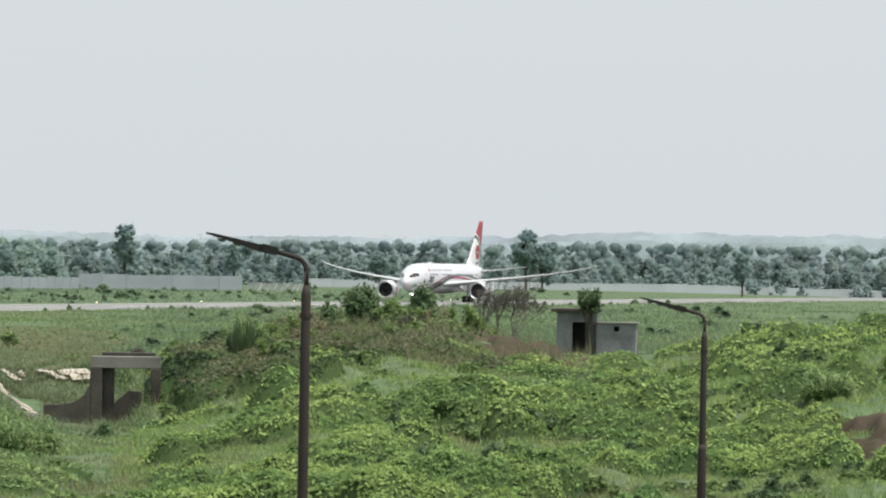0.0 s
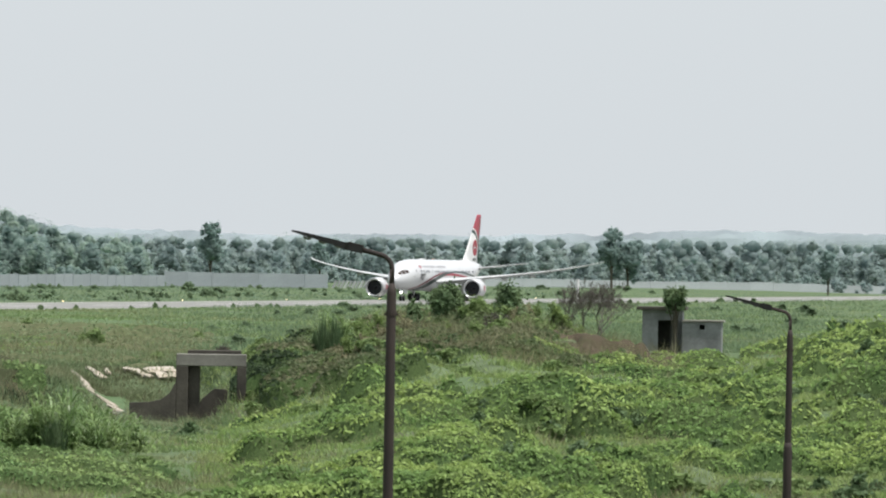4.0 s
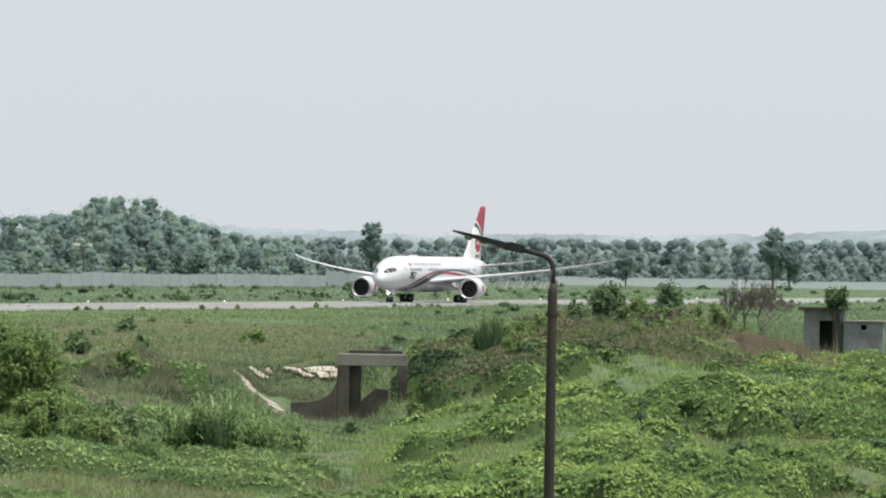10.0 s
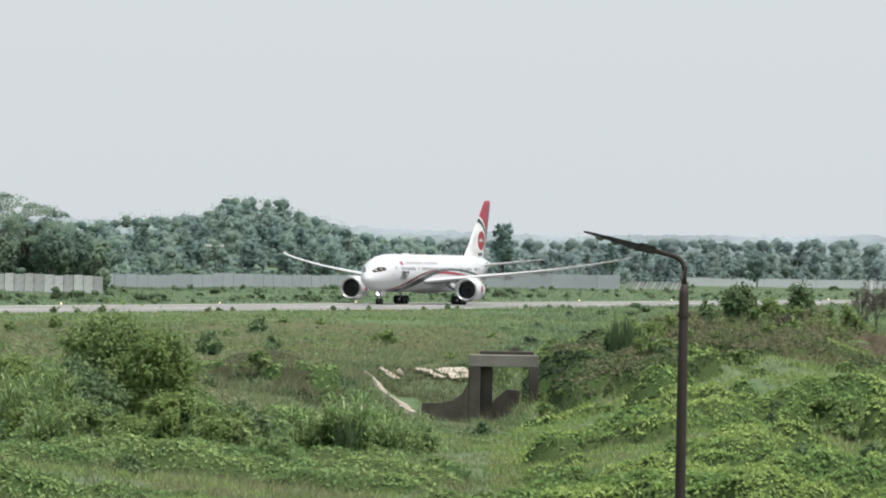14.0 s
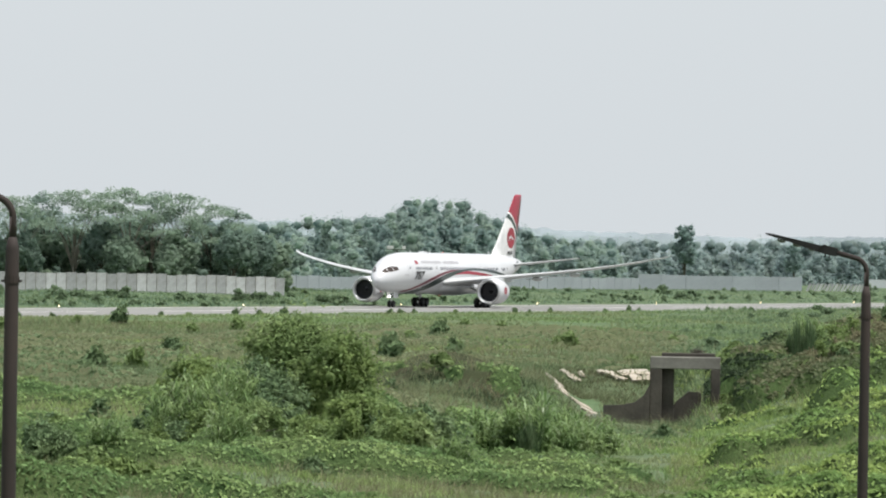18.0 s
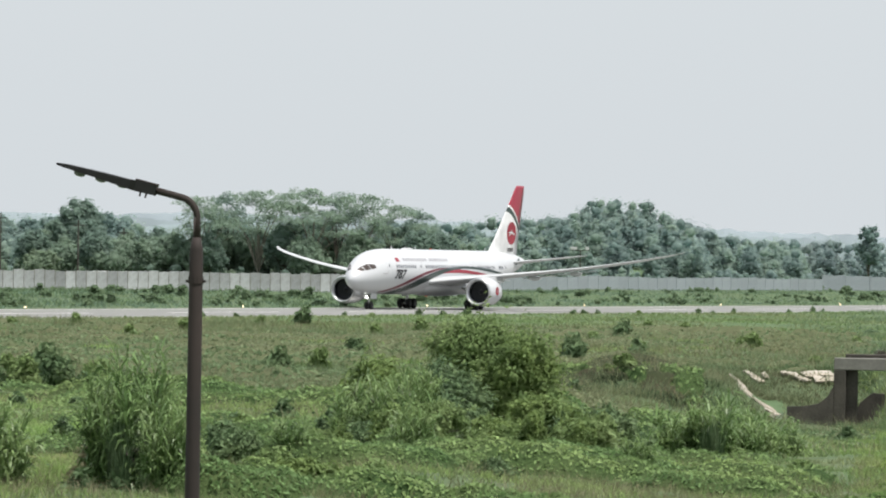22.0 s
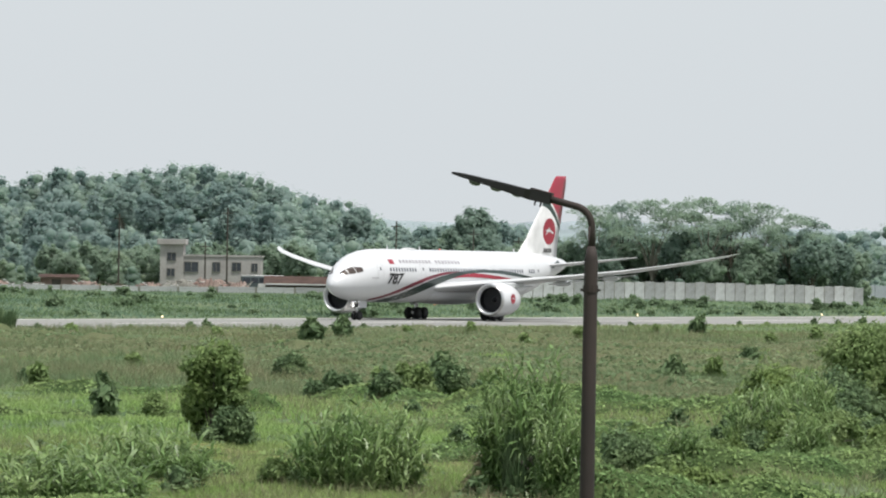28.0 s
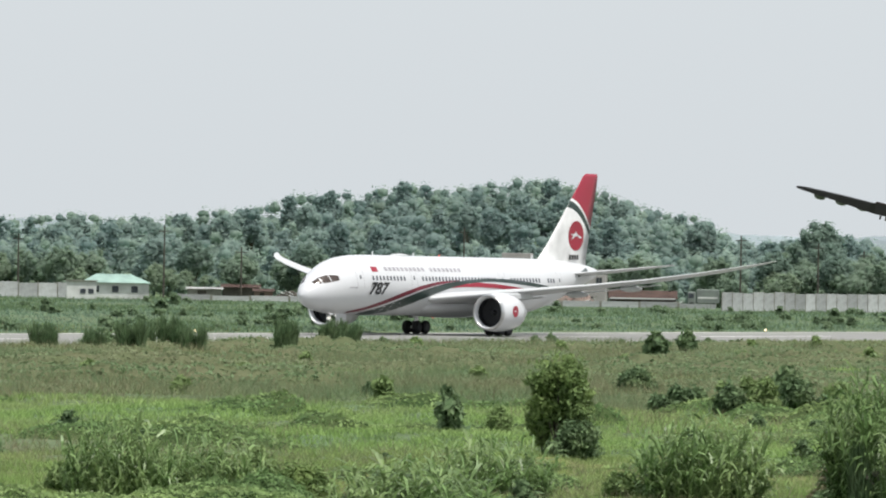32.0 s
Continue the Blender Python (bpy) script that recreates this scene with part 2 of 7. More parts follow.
def bumps(x, y, size, seed=1):
    """Smooth noise from 0 to 1, for arrays."""
    u, v = np.asarray(x) / size, np.asarray(y) / size
    i, j = np.floor(u).astype(np.int64), np.floor(v).astype(np.int64)
    a, b = u - i, v - j
    a, b = a * a * (3 - 2 * a), b * b * (3 - 2 * b)
    return (lattice(i, j, seed) * (1 - a) + lattice(i + 1, j, seed) * a) * (1 - b) + (lattice(i, j + 1, seed) * (1 - a) + lattice(i + 1, j + 1, seed) * a) * b


def ease(x, a, b):
    t = np.clip((np.asarray(x, float) - a) / (b - a), 0, 1)
    return t * t * (3 - 2 * t)


def along(x, y, pts):
    """The distance from a broken line, and how far along it (0 to 1)."""
    best, where = np.full(np.shape(x), 1e9), np.zeros(np.shape(x))
    for k, (p, q) in enumerate(zip(pts, pts[1:])):
        px, py, qx, qy = p[0], p[1], q[0] - p[0], q[1] - p[1]
        t = np.clip(((x - px) * qx + (y - py) * qy) / (qx * qx + qy * qy), 0, 1)
        d = np.hypot(x - px - t * qx, y - py - t * qy)
        where = np.where(d < best, (k + t) / (len(pts) - 1), where)
        best = np.minimum(best, d)
    return best, where


STREAM = [(-9.0, 306.0), (-19.0, 303.0), (-21.2, 288.0), (-20.0, 268.0), (-18.6, 258.0), (-17.5, 250.0)]


def terrain(x, y):
    x, y = np.asarray(x, float), np.asarray(y, float)
    az, d = np.degrees(np.arctan2(x, y)), np.hypot(x, y)
    az = np.where(y > 0, az, 90.0)
    off = x * RUN_N[0] + y * RUN_N[1]
    field = 1 - ease(off, RUN_NEAR - 14, RUN_NEAR - 2)
    z = field * (0.5 * (bumps(x, y, 14, 1) - 0.5) + 0.35 * (bumps(x, y, 5, 2) - 0.5))
    # the overgrown mound beside the culvert, with its uneven crest
    crest = np.interp(az, [-3.3, -3.0, -2.2, -1.2, -0.3, 0.2, 0.9, 1.5, 2.3, 2.9, 3.5, 4.9, 7, 14], [0, 1.2, 2.0, 2.7, 2.9, 2.4, 1.4, 0.95, 0.85, 1.3, 1.8, 2.9, 3.2, 0])
    mid = np.interp(az, [-3.3, -1, 2, 3, 5, 14], [284, 296, 300, 272, 246, 240])
    front = np.interp(az, [-3.3, -2.2, -1, 1, 5], [272, 242, 215, 195, 165])
    rise = np.where(d < mid, ease(d, front, mid) * 0.45 + 0.55 * np.clip((d - front) / (mid - front), 0, 1), 1 - ease(d, mid + 8, mid + 120) * 1.0)
    z = z + crest * rise * ease(az, -3.25, -3.02) * (0.92 + 0.16 * bumps(x, y, 9, 5))
    z = z + (crest > 0.5) * rise * (bumps(x, y, 5, 7) - 0.5) * 0.9
    z = z + (0.5 + 0.6 * ease(az, -3.3, -2.6)) * (bumps(x, y, 2.6, 9) - 0.5) * (d < 420) * (off < RUN_NEAR - 12)
    # the nearest ground, which falls a little towards the camera's foot
    z = z - 0.9 * (1 - ease(d, 120, 215)) * ease(az, -7, 0)
    z = z - 1.2 * (1 - ease(d, 30, 140))
    # the spoil bank and the stream bed
    z = z + 1.5 * np.exp(-((az + 6.1) / 0.8) ** 2 - ((d - 272) / 13) ** 2)
    z = z + 1.0 * np.exp(-((az + 8.1) / 1.2) ** 2 - ((d - 205) / 16) ** 2)
    ds, _ = along(x, y, STREAM)
    z = z - 0.6 * (1 - ease(ds, 1.3, 2.6)) * ease(d, 256, 264)
    z = z - 1.3 * ease(az, -5.05, -4.6) * (1 - ease(az, -3.5, -3.15)) * ease(d, 250, 262) * (1 - ease(d, 303.5, 307.5))
    z = z - 1.5 * ease(az, -7.2, -5.2) * (1 - ease(az, -3.3, -1.4)) * (1 - ease(d, 248, 264)) * ease(d, 130, 190)
    # beyond the runway: a low verge, then level land, and the wooded hill
    z = z - 0.3 * ease(off, RUN_NEAR - 6, RUN_NEAR - 1) * (1 - ease(off, RUN_FAR + 1, RUN_FAR + 5))
    far = ease(off, RUN_FAR + 2, RUN_FAR + 60)
    z = z + far * (0.9 + 0.5 * (bumps(x, y, 40, 3) - 0.5))
    hill = np.interp(az, [-40, -21.2, -18.5, -17.4, -16.6, -15.5, -14.5, -13.5, -12.9, -12], [4, 5, 8.5, 12, 15, 17, 14, 9, 3, 0])
    z = z + hill * ease(d, 930, 1150)
    hill2 = np.interp(az, [-9.2, -8.2, -7.2, -6.5, -5.9, -5.3, -4.8], [0, 2, 4, 10, 8, 2, 0])
    z = z + hill2 * ease(d, 1180, 1300)
    return z


def ground_z(x, y):
    return float(terrain(np.array([x]), np.array([y]))[0])


def at(az, d, lift=0.0):
    """The place on the ground at that bearing (degrees, right of ahead) and distance from the camera's foot."""
    x, y = d * math.sin(radians(az)), d * math.cos(radians(az))
    return Vector((x, y, ground_z(x, y) + lift))


azs = np.concatenate([np.linspace(-180, -32, 38), np.linspace(-30, -23, 16), np.linspace(-22.8, 6.6, 420), np.linspace(7, 14, 16), np.linspace(16, 176, 38)])
dists = np.concatenate([np.geomspace(2, 110, 24), np.geomspace(114, 420, 230), np.geomspace(428, 1400, 100), np.geomspace(1450, 4700, 14)])
ga, gd = np.meshgrid(np.radians(azs), dists, indexing="ij")
gx, gy = gd * np.sin(ga), gd * np.cos(ga)
gz = terrain(gx, gy)
na, nd = gx.shape
verts = np.stack([gx, gy, gz], -1).reshape(-1, 3)
idx = np.arange(na * nd).reshape(na, nd)
nxt = np.roll(idx, -1, 0)
quads = np.stack([idx[:, :-1], idx[:, 1:], nxt[:, 1:], nxt[:, :-1]], -1).reshape(-1, 4)[:, ::-1]
centre = [(0, 0, float(gz[:, 0].mean()))]
rim = [(int(nxt[i, 0]), int(idx[i, 0]), len(verts)) for i in range(na)]
ground_mesh = solid("ground", verts.tolist() + centre, quads.tolist() + rim, M_GROUND, True)
tagged(put("ground", ground_mesh), "uneven grassy airfield ground with mounds and bare patches", "ground", kind="structure")

# the runway, a thin slab that lies on the levelled strip
bm = bmesh.new()
box(bm, -RUN_FAR, -RUN_NEAR, -600, 3200, -0.6, -0.10)
turn = Matrix.Rotation(-RUN_TURN, 4, "Z")
runway = part("runway", bm, M_ASPHALT, None)
runway.matrix_basis = turn
tagged(runway, "pale worn runway running past the camera", "runway", kind="structure")
bm = bmesh.new()
for a in (-RUN_FAR + 1.2, -RUN_NEAR - 1.8):
    box(bm, a, a + 0.8, -600, 3200, -0.10, -0.096)
edge = part("edge_line", bm, M_WHITELINE, runway)
line_mesh = boxes((-0.45, 0.45, -15, 15, -0.10, -0.096))
me = bpy.data.meshes.new("centre_dash")
line_mesh.to_mesh(me)
line_mesh.free()
me.materials.append(M_WHITELINE)
for k in range(24):
    put("centre_dash", me, runway, pose(-(RUN_NEAR + RUN_FAR) / 2, 200 + 50 * k, 0))

# ---- the airliner: x ahead, y to its left, z up; the origin on the ground below the nose tip ----
P_WHITE = mat("white_aircraft_paint", (0.57, 0.58, 0.60), 0.32, 0, 0.03, 0.25, 3, second=(0.54, 0.55, 0.57), coat=0.3)
P_GREY = mat("grey_wing_paint", (0.50, 0.51, 0.525), 0.4, 0, 0.06, 0.3, 4, second=(0.46, 0.47, 0.48))
P_RED = mat("red_paint", (0.30, 0.018, 0.040), 0.35, 0, 0.05, 0.4, 4, second=(0.27, 0.016, 0.036))
P_GREEN = mat("dark_green_paint", (0.022, 0.042, 0.036), 0.35, 0, 0.08, 0.4, 4)
P_BLACK = mat("black_paint", (0.02, 0.02, 0.022), 0.4, 0, 0.1, 1, 6)
P_GLASS = mat("cockpit_glass", (0.07, 0.052, 0.046), 0.1, 0, 0.1, 2, 8)
# darker copy of the red paint: the lower hull's shade is in it
P_STRIPE = mat("crimson_stripe_paint", (0.17, 0.014, 0.032), 0.4, 0, 0.05, 0.4, 4)
P_PANE = mat("cabin_pane", (0.15, 0.16, 0.18), 0.15, 0, 0.1, 2, 8)
P_METAL = mat("bare_metal", (0.62, 0.62, 0.62), 0.28, 0.9, 0.06, 1, 10)
P_DARKMETAL = mat("fan_metal", (0.018, 0.019, 0.022), 0.5, 0.2, 0.2, 2, 10)
P_TYRE = mat("tyre_rubber", (0.022, 0.022, 0.022), 0.85, 0, 0.2, 3, 20)
P_LETTER = mat("grey_lettering", (0.36, 0.35, 0.38), 0.5, 0, 0.1, 2, 9)
P_LAMP = bpy.data.materials.new("landing_light")
P_LAMP.use_nodes = True
P_LAMP.node_tree.nodes["Principled BSDF"].inputs["Emission Color"].default_value = (1, 0.97, 0.9, 1)
P_LAMP.node_tree.nodes["Principled BSDF"].inputs["Emission Strength"].default_value = 30

P_BEACON = bpy.data.materials.new("beacon_glass")
P_BEACON.use_nodes = True
P_BEACON.node_tree.nodes["Principled BSDF"].inputs["Base Color"].default_value = (0.6, 0.05, 0.03, 1)
P_BEACON.node_tree.nodes["Principled BSDF"].inputs["Emission Color"].default_value = (1, 0.12, 0.06, 1)
P_BEACON.node_tree.nodes["Principled BSDF"].inputs["Emission Strength"].default_value = 0.5

# stations aft of the nose: (s, half width, half height, centre height)
FUS_S = [0, 0.25, 0.7, 1.4, 2.3, 3.4, 4.8, 6.5, 8.5, 11, 36, 39, 42, 45, 48, 51, 53.5, 55.6, 56.7]
FUS_W = [0.02, 0.52, 0.90, 1.32, 1.72, 2.08, 2.42, 2.68, 2.83, 2.885, 2.885, 2.86, 2.74, 2.48, 2.08, 1.55, 1.05, 0.52, 0.16]
FUS_H = [0.02, 0.52, 0.90, 1.34, 1.78, 2.20, 2.56, 2.80, 2.93, 2.97, 2.97, 2.94, 2.76, 2.44, 2.00, 1.48, 1.02, 0.55, 0.20]
FUS_Z = [3.80, 3.82, 3.89, 4.03, 4.23, 4.45, 4.66, 4.81, 4.88, 4.90, 4.90, 4.93, 5.10, 5.40, 5.75, 6.10, 6.32, 6.46, 6.52]


def hull(s, th, out=0.0):
    """A point of the fuselage skin: s metres aft of the nose, th radians up from the left side's level."""
    w, h, z = np.interp(s, FUS_S, FUS_W), np.interp(s, FUS_S, FUS_H), np.interp(s, FUS_S, FUS_Z)
    return (-s, (w + out) * math.cos(th), z + (h + out) * math.sin(th))


def hull_th(s, z):
    h, zc = np.interp(s, FUS_S, FUS_H), np.interp(s, FUS_S, FUS_Z)
    return math.asin(max(-1, min(1, (z - zc) / h)))


def patch(name, corners, material, parent, out=0.012, side=1, label=""):
    """A painted piece that follows the skin: rows of (s, z_low, z_high)."""
    vs, fs = [], []
    k = 5
    for s, lo, hi in corners:
        a, b = hull_th(s, lo), hull_th(s, hi)
        for i in range(k):
            x, y, z = hull(s, a + (b - a) * i / (k - 1), out)
            vs.append((x, side * y, z))
    for r in range(len(corners) - 1):
        for i in range(k - 1):
            q = r * k + i
            fs.append((q, q + 1, q + k + 1, q + k) if side < 0 else (q, q + k, q + k + 1, q + 1))
    return put(name, solid(name, vs, fs, material, True), parent, None, label)


def wing(stations, side, material, name, parent, label=""):
    """A lofted surface; stations: (y, s of the leading edge, chord, z, thickness)."""
    prof = [(1, 0.0), (0.8, 0.28), (0.55, 0.6), (0.3, 0.75), (0.1, 0.52), (0.02, 0.22), (0, 0), (0.02, -0.18), (0.1, -0.36), (0.3, -0.42), (0.6, -0.3), (0.85, -0.1)]
    vs, fs = [], []
    n = len(prof)
    for y, s, c, z, t in stations:
        vs += [(-(s + c * p), side * y, z + t * q - 0.02 * p * c) for p, q in prof]
    for r in range(len(stations) - 1):
        for i in range(n):
            a, b = r * n + i, r * n + (i + 1) % n
            fs.append((a, b, b + n, a + n) if side > 0 else (a, a + n, b + n, b))
    fs.append(tuple(range(n))[::-1 if side > 0 else 1])
    fs.append(tuple(range(len(vs) - n, len(vs)))[::1 if side > 0 else -1])
    return put(name, solid(name, vs, fs, material, True), parent, None, label)


def wheel_mesh(r, w):
    bm = bmesh.new()
    prof = [(-w / 2, r * 0.62), (-w / 2, r * 0.9), (-w * 0.32, r), (w * 0.32, r), (w / 2, r * 0.9), (w / 2, r * 0.62)]
    rings = [[bm.verts.new((rr * math.cos(a), y, rr * math.sin(a))) for a in np.arange(20) * math.pi / 10] for y, rr in prof]
    for a, b in zip(rings, rings[1:]):
        for i in range(20):
            bm.faces.new((a[i], a[(i + 1) % 20], b[(i + 1) % 20], b[i]))
    bm.faces.new(rings[0][::-1])
    bm.faces.new(rings[-1])
    return bm


def rim_mesh(r, w):
    bm = bmesh.new()
    prof = [(-w / 2 - 0.01, r * 0.2), (-w / 2 - 0.02, r * 0.55), (w / 2 + 0.02, r * 0.55), (w / 2 + 0.01, r * 0.2)]
    rings = [[bm.verts.new((rr * math.cos(a), y, rr * math.sin(a))) for a in np.arange(12) * math.pi / 6] for y, rr in prof]
    for a, b in zip(rings, rings[1:]):
        for i in range(12):
            bm.faces.new((a[i], a[(i + 1) % 12], b[(i + 1) % 12], b[i]))
    bm.faces.new(rings[0][::-1])
    bm.faces.new(rings[-1])
    return bm


def fin_paint():
    """Tail colours in bands: red top, thin white line, dark green sweep, white below."""
    m = mat("tail_paint", (0.80, 0.80, 0.80), 0.35, 0, 0.03, 0.3, 3)
    n, l = m.node_tree.nodes, m.node_tree.links
    b = n["Principled BSDF"]
    base = b.inputs["Base Color"].links[0].from_socket
    sep = n.new("ShaderNodeSeparateXYZ")
    l.new(n["Texture Coordinate"].outputs["Object"], sep.inputs[0])

    def math_node(op, a, bb):
        q = n.new("ShaderNodeMath")
        q.operation = op
        for i, v in enumerate((a, bb)):
            if isinstance(v, (int, float)):
                q.inputs[i].default_value = v
            else:
                l.new(v, q.inputs[i])
        return q.outputs[0]
    aft = math_node("SUBTRACT", math_node("MULTIPLY", sep.outputs[0], -1.0), 50.2)
    curve = math_node("ADD", math_node("MULTIPLY", aft, 0.12), math_node("MULTIPLY", math_node("MULTIPLY", aft, aft), 0.118))
    high = math_node("ADD", sep.outputs[2], curve)
    red = math_node("GREATER_THAN", high, 14.45)
    green = math_node("MULTIPLY", math_node("LESS_THAN", high, 14.1), math_node("GREATER_THAN", high, 13.3))
    for mask, colour in ((red, (0.31, 0.018, 0.042)), (green, (0.022, 0.042, 0.036))):
        mx = n.new("ShaderNodeMix")
        mx.data_type = "RGBA"
        l.new(mask, mx.inputs[0])
        l.new(base, mx.inputs[6])
        mx.inputs[7].default_value = (*colour, 1)
        base = mx.outputs[2]
    l.new(base, b.inputs["Base Color"])
    return m


def disc(name, r, material, parent, m, sides=28, label=""):
    vs = [(r * math.cos(a), r * math.sin(a), 0) for a in np.arange(sides) * 2 * math.pi / sides]
    return put(name, solid(name, vs, [tuple(range(sides))], material), parent, m, label)


BIRD = [(-0.62, 0.12), (-0.40, 0.22), (-0.12, 0.02), (0.10, 0.05), (0.55, 0.36), (0.30, -0.02), (0.62, -0.10), (0.20, -0.16), (0.02, -0.36), (-0.06, -0.16), (-0.34, -0.02)]


def build_airliner():
    jet = thing("airliner", "white twin-engined airliner with red and green stripes rolling along the runway", "airplane")
    # fuselage
    vs, fs, n = [], [], 40
    sts = sorted(set(FUS_S + [0.1, 0.45, 1.0, 1.8, 2.8, 4.1, 5.6, 7.5, 9.7] + list(range(13, 36, 3)) + [37.5, 40.5, 43.5, 46.5, 49.5, 52.3, 54.6]))
    for s in sts:
        vs += [hull(s, 2 * math.pi * i / n) for i in range(n)]
    for r in range(len(sts) - 1):
        for i in range(n):
            a, b = r * n + i, r * n + (i + 1) % n
            fs.append((a, b, b + n, a + n))
    fs.append(tuple(range(n))[::-1])
    fs.append(tuple(range(len(vs) - n, len(vs))))
    put("fuselage", solid("fuselage", vs, fs, P_WHITE, True), jet)
    # belly fairing
    bm = bmesh.new()
    bmesh.ops.create_uvsphere(bm, u_segments=28, v_segments=16, radius=1, matrix=Matrix.Translation((-27, 0, 2.95)) @ Matrix.Diagonal((10.5, 3.15, 1.25, 1)))
    part("belly_fairing", bm, P_WHITE, jet, smooth=True)
    for side in (1, -1):
        sname = "stripe"
        # red and green sweeps along the side
        red = [(s, lo, hi) for s, lo, hi in ((6.4, 2.12, 2.34), (8.5, 2.42, 2.78), (11, 3.00, 3.45), (14, 3.78, 4.24), (17, 4.48, 4.88), (20, 5.00, 5.30), (22.5, 5.28, 5.48), (24.5, 5.44, 5.55))]
        green = [(8.6, 1.98, 2.22), (11, 2.02, 2.78), (13, 2.30, 3.30), (15, 2.80, 3.84), (17.5, 3.52, 4.45), (20, 4.15, 4.92), (23, 4.80, 5.32), (26, 5.22, 5.55), (30, 5.42, 5.74), (34, 5.34, 5.70), (38, 5.06, 5.44), (42, 4.75, 5.05), (45, 4.55, 4.66)]
        red2 = [(22.8, 4.72, 4.78), (25, 4.85, 5.12), (28, 4.85, 5.32), (31, 4.78, 5.22), (35, 4.60, 4.95), (39, 4.42, 4.60), (42, 4.30, 4.36)]
        for rows, material, label in ((red, P_STRIPE, "red stripe with the lower hull's shade in its colour"), (green, P_GREEN, "dark green stripe"), (red2, P_RED, "red stripe")):
            fine = []
            ss = np.linspace(rows[0][0], rows[-1][0], 30)
            arr = np.array(rows)
            for s in ss:
                fine.append((s, float(np.interp(s, arr[:, 0], arr[:, 1])), float(np.interp(s, arr[:, 0], arr[:, 2]))))
            patch(sname, fine, material, jet, 0.018 if material is P_GREEN else 0.014, side, label)
        # green sweep at the tail cone
        patch(sname, [(s, 6.0 + 0.16 * (s - 49.5), 6.35 + 0.22 * (s - 49.5)) for s in np.linspace(49.5, 52.6, 8)], P_GREEN, jet, 0.014, side, "dark green stripe")
        # cabin windows, in three runs, and doors
        me = solid("window", [(-0.14, 0, -0.23), (0.14, 0, -0.23), (0.17, 0, -0.1), (0.17, 0, 0.12), (0.12, 0, 0.23), (-0.12, 0, 0.23), (-0.17, 0, 0.12), (-0.17, 0, -0.1)], [tuple(range(8))], P_PANE)
        spots = list(np.arange(8.6, 14.2, 0.62)) + list(np.arange(17.6, 31.5, 0.62)) + list(np.arange(34.5, 40.6, 0.62)) + [42.0, 42.62, 43.24]
        for s in spots:
            th = hull_th(s, 5.62)
            x, y, z = hull(s, th, 0.014)
            put("window", me, jet, Matrix.Translation((x, side * y, z)) @ Matrix.Rotation(side * -th * -1.0 if side < 0 else th, 4, "X"))
        for s, w in ((6.6, 1.05), (16.0, 1.05), (32.8, 1.05), (44.6, 1.05)):
            for d0 in (-w / 2, w / 2 - 0.035):
                patch("door_seam", [(s + d0, 4.6, 6.5), (s + d0 + 0.035, 4.6, 6.5)], P_LETTER, jet, 0.012, side)
            patch("door_pane", [(s - 0.13, 5.5, 5.85), (s + 0.13, 5.5, 5.85)], P_PANE, jet, 0.012, side)
        # flag and the airline's name as plain bars
        patch("flag", [(8.7, 6.22, 6.72), (9.2, 6.22, 6.72), (9.75, 6.22, 6.72)], P_RED, jet, 0.012, side, "small red and green flag")
        s = 11.0
        for k in range(19):
            if k != 10:
                patch("letter_bar", [(s, 6.34, 6.72), (s + 0.5, 6.34, 6.72)], P_LETTER, jet, 0.012, side)
            s += 0.76
        # nose markings under the cockpit
        patch("nose_line", [(4.9, 4.62, 4.70), (6.1, 4.62, 4.70)], P_LETTER, jet, 0.012, side)
        # cockpit panes
        for a, b, lo, hi, lo2, hi2 in ((1.18, 1.84, 4.90, 5.12, 5.00, 5.52), (1.92, 2.74, 5.02, 5.56, 5.14, 5.86), (2.82, 3.74, 5.16, 5.86, 5.34, 5.78)):
            patch("cockpit_pane", [(a + (b - a) * f, lo + (lo2 - lo) * f, hi + (hi2 - hi) * f) for f in (0, 0.33, 0.66, 1)], P_GLASS, jet, 0.012, side, "dark cockpit glass")
        # wing
        root = [(1.5, 17.6, 13.0, 3.55, 1.1), (2.9, 19.2, 11.6, 3.65, 1.0), (6.5, 21.8, 8.9, 4.1, 0.72), (9.8, 24.2, 7.1, 4.5, 0.55), (15, 27.9, 5.4, 5.15, 0.36), (20, 31.4, 4.2, 5.85, 0.26), (25, 34.9, 3.1, 6.75, 0.18), (27.5, 36.8, 2.4, 7.30, 0.13), (28.9, 38.3, 1.6, 7.65, 0.09), (29.8, 39.8, 0.85, 7.95, 0.05), (30.05, 40.6, 0.3, 8.05, 0.03)]
        w = wing(root, side, P_GREY, "wing", jet, "long swept pale grey wing")
        for y in (5.2, 12.4, 17.4):
            k = np.interp(y, [q[0] for q in root], [q[1] + q[2] for q in root])
            zz = np.interp(y, [q[0] for q in root], [q[3] for q in root])
            bm = bmesh.new()
            bmesh.ops.create_uvsphere(bm, u_segments=10, v_segments=8, radius=1, matrix=Matrix.Translation((-k + 0.9, side * y, zz - 0.5)) @ Matrix.Diagonal((2.3, 0.2, 0.33, 1)))
            part("flap_fairing", bm, P_GREY, w, smooth=True)
        # hanging flaps behind the wing
        for y0, y1 in ((3.3, 8.6), (10.6, 19.5)):
            st = []
            for y in (y0, y1):
                k = np.interp(y, [q[0] for q in root], [q[1] + q[2] for q in root])
                zz = np.interp(y, [q[0] for q in root], [q[3] for q in root])
                st.append((y, k - 0.25, 1.5 - 0.03 * y, zz - 0.38, 0.09))
            wing(st, side, P_GREY, "flap", w)
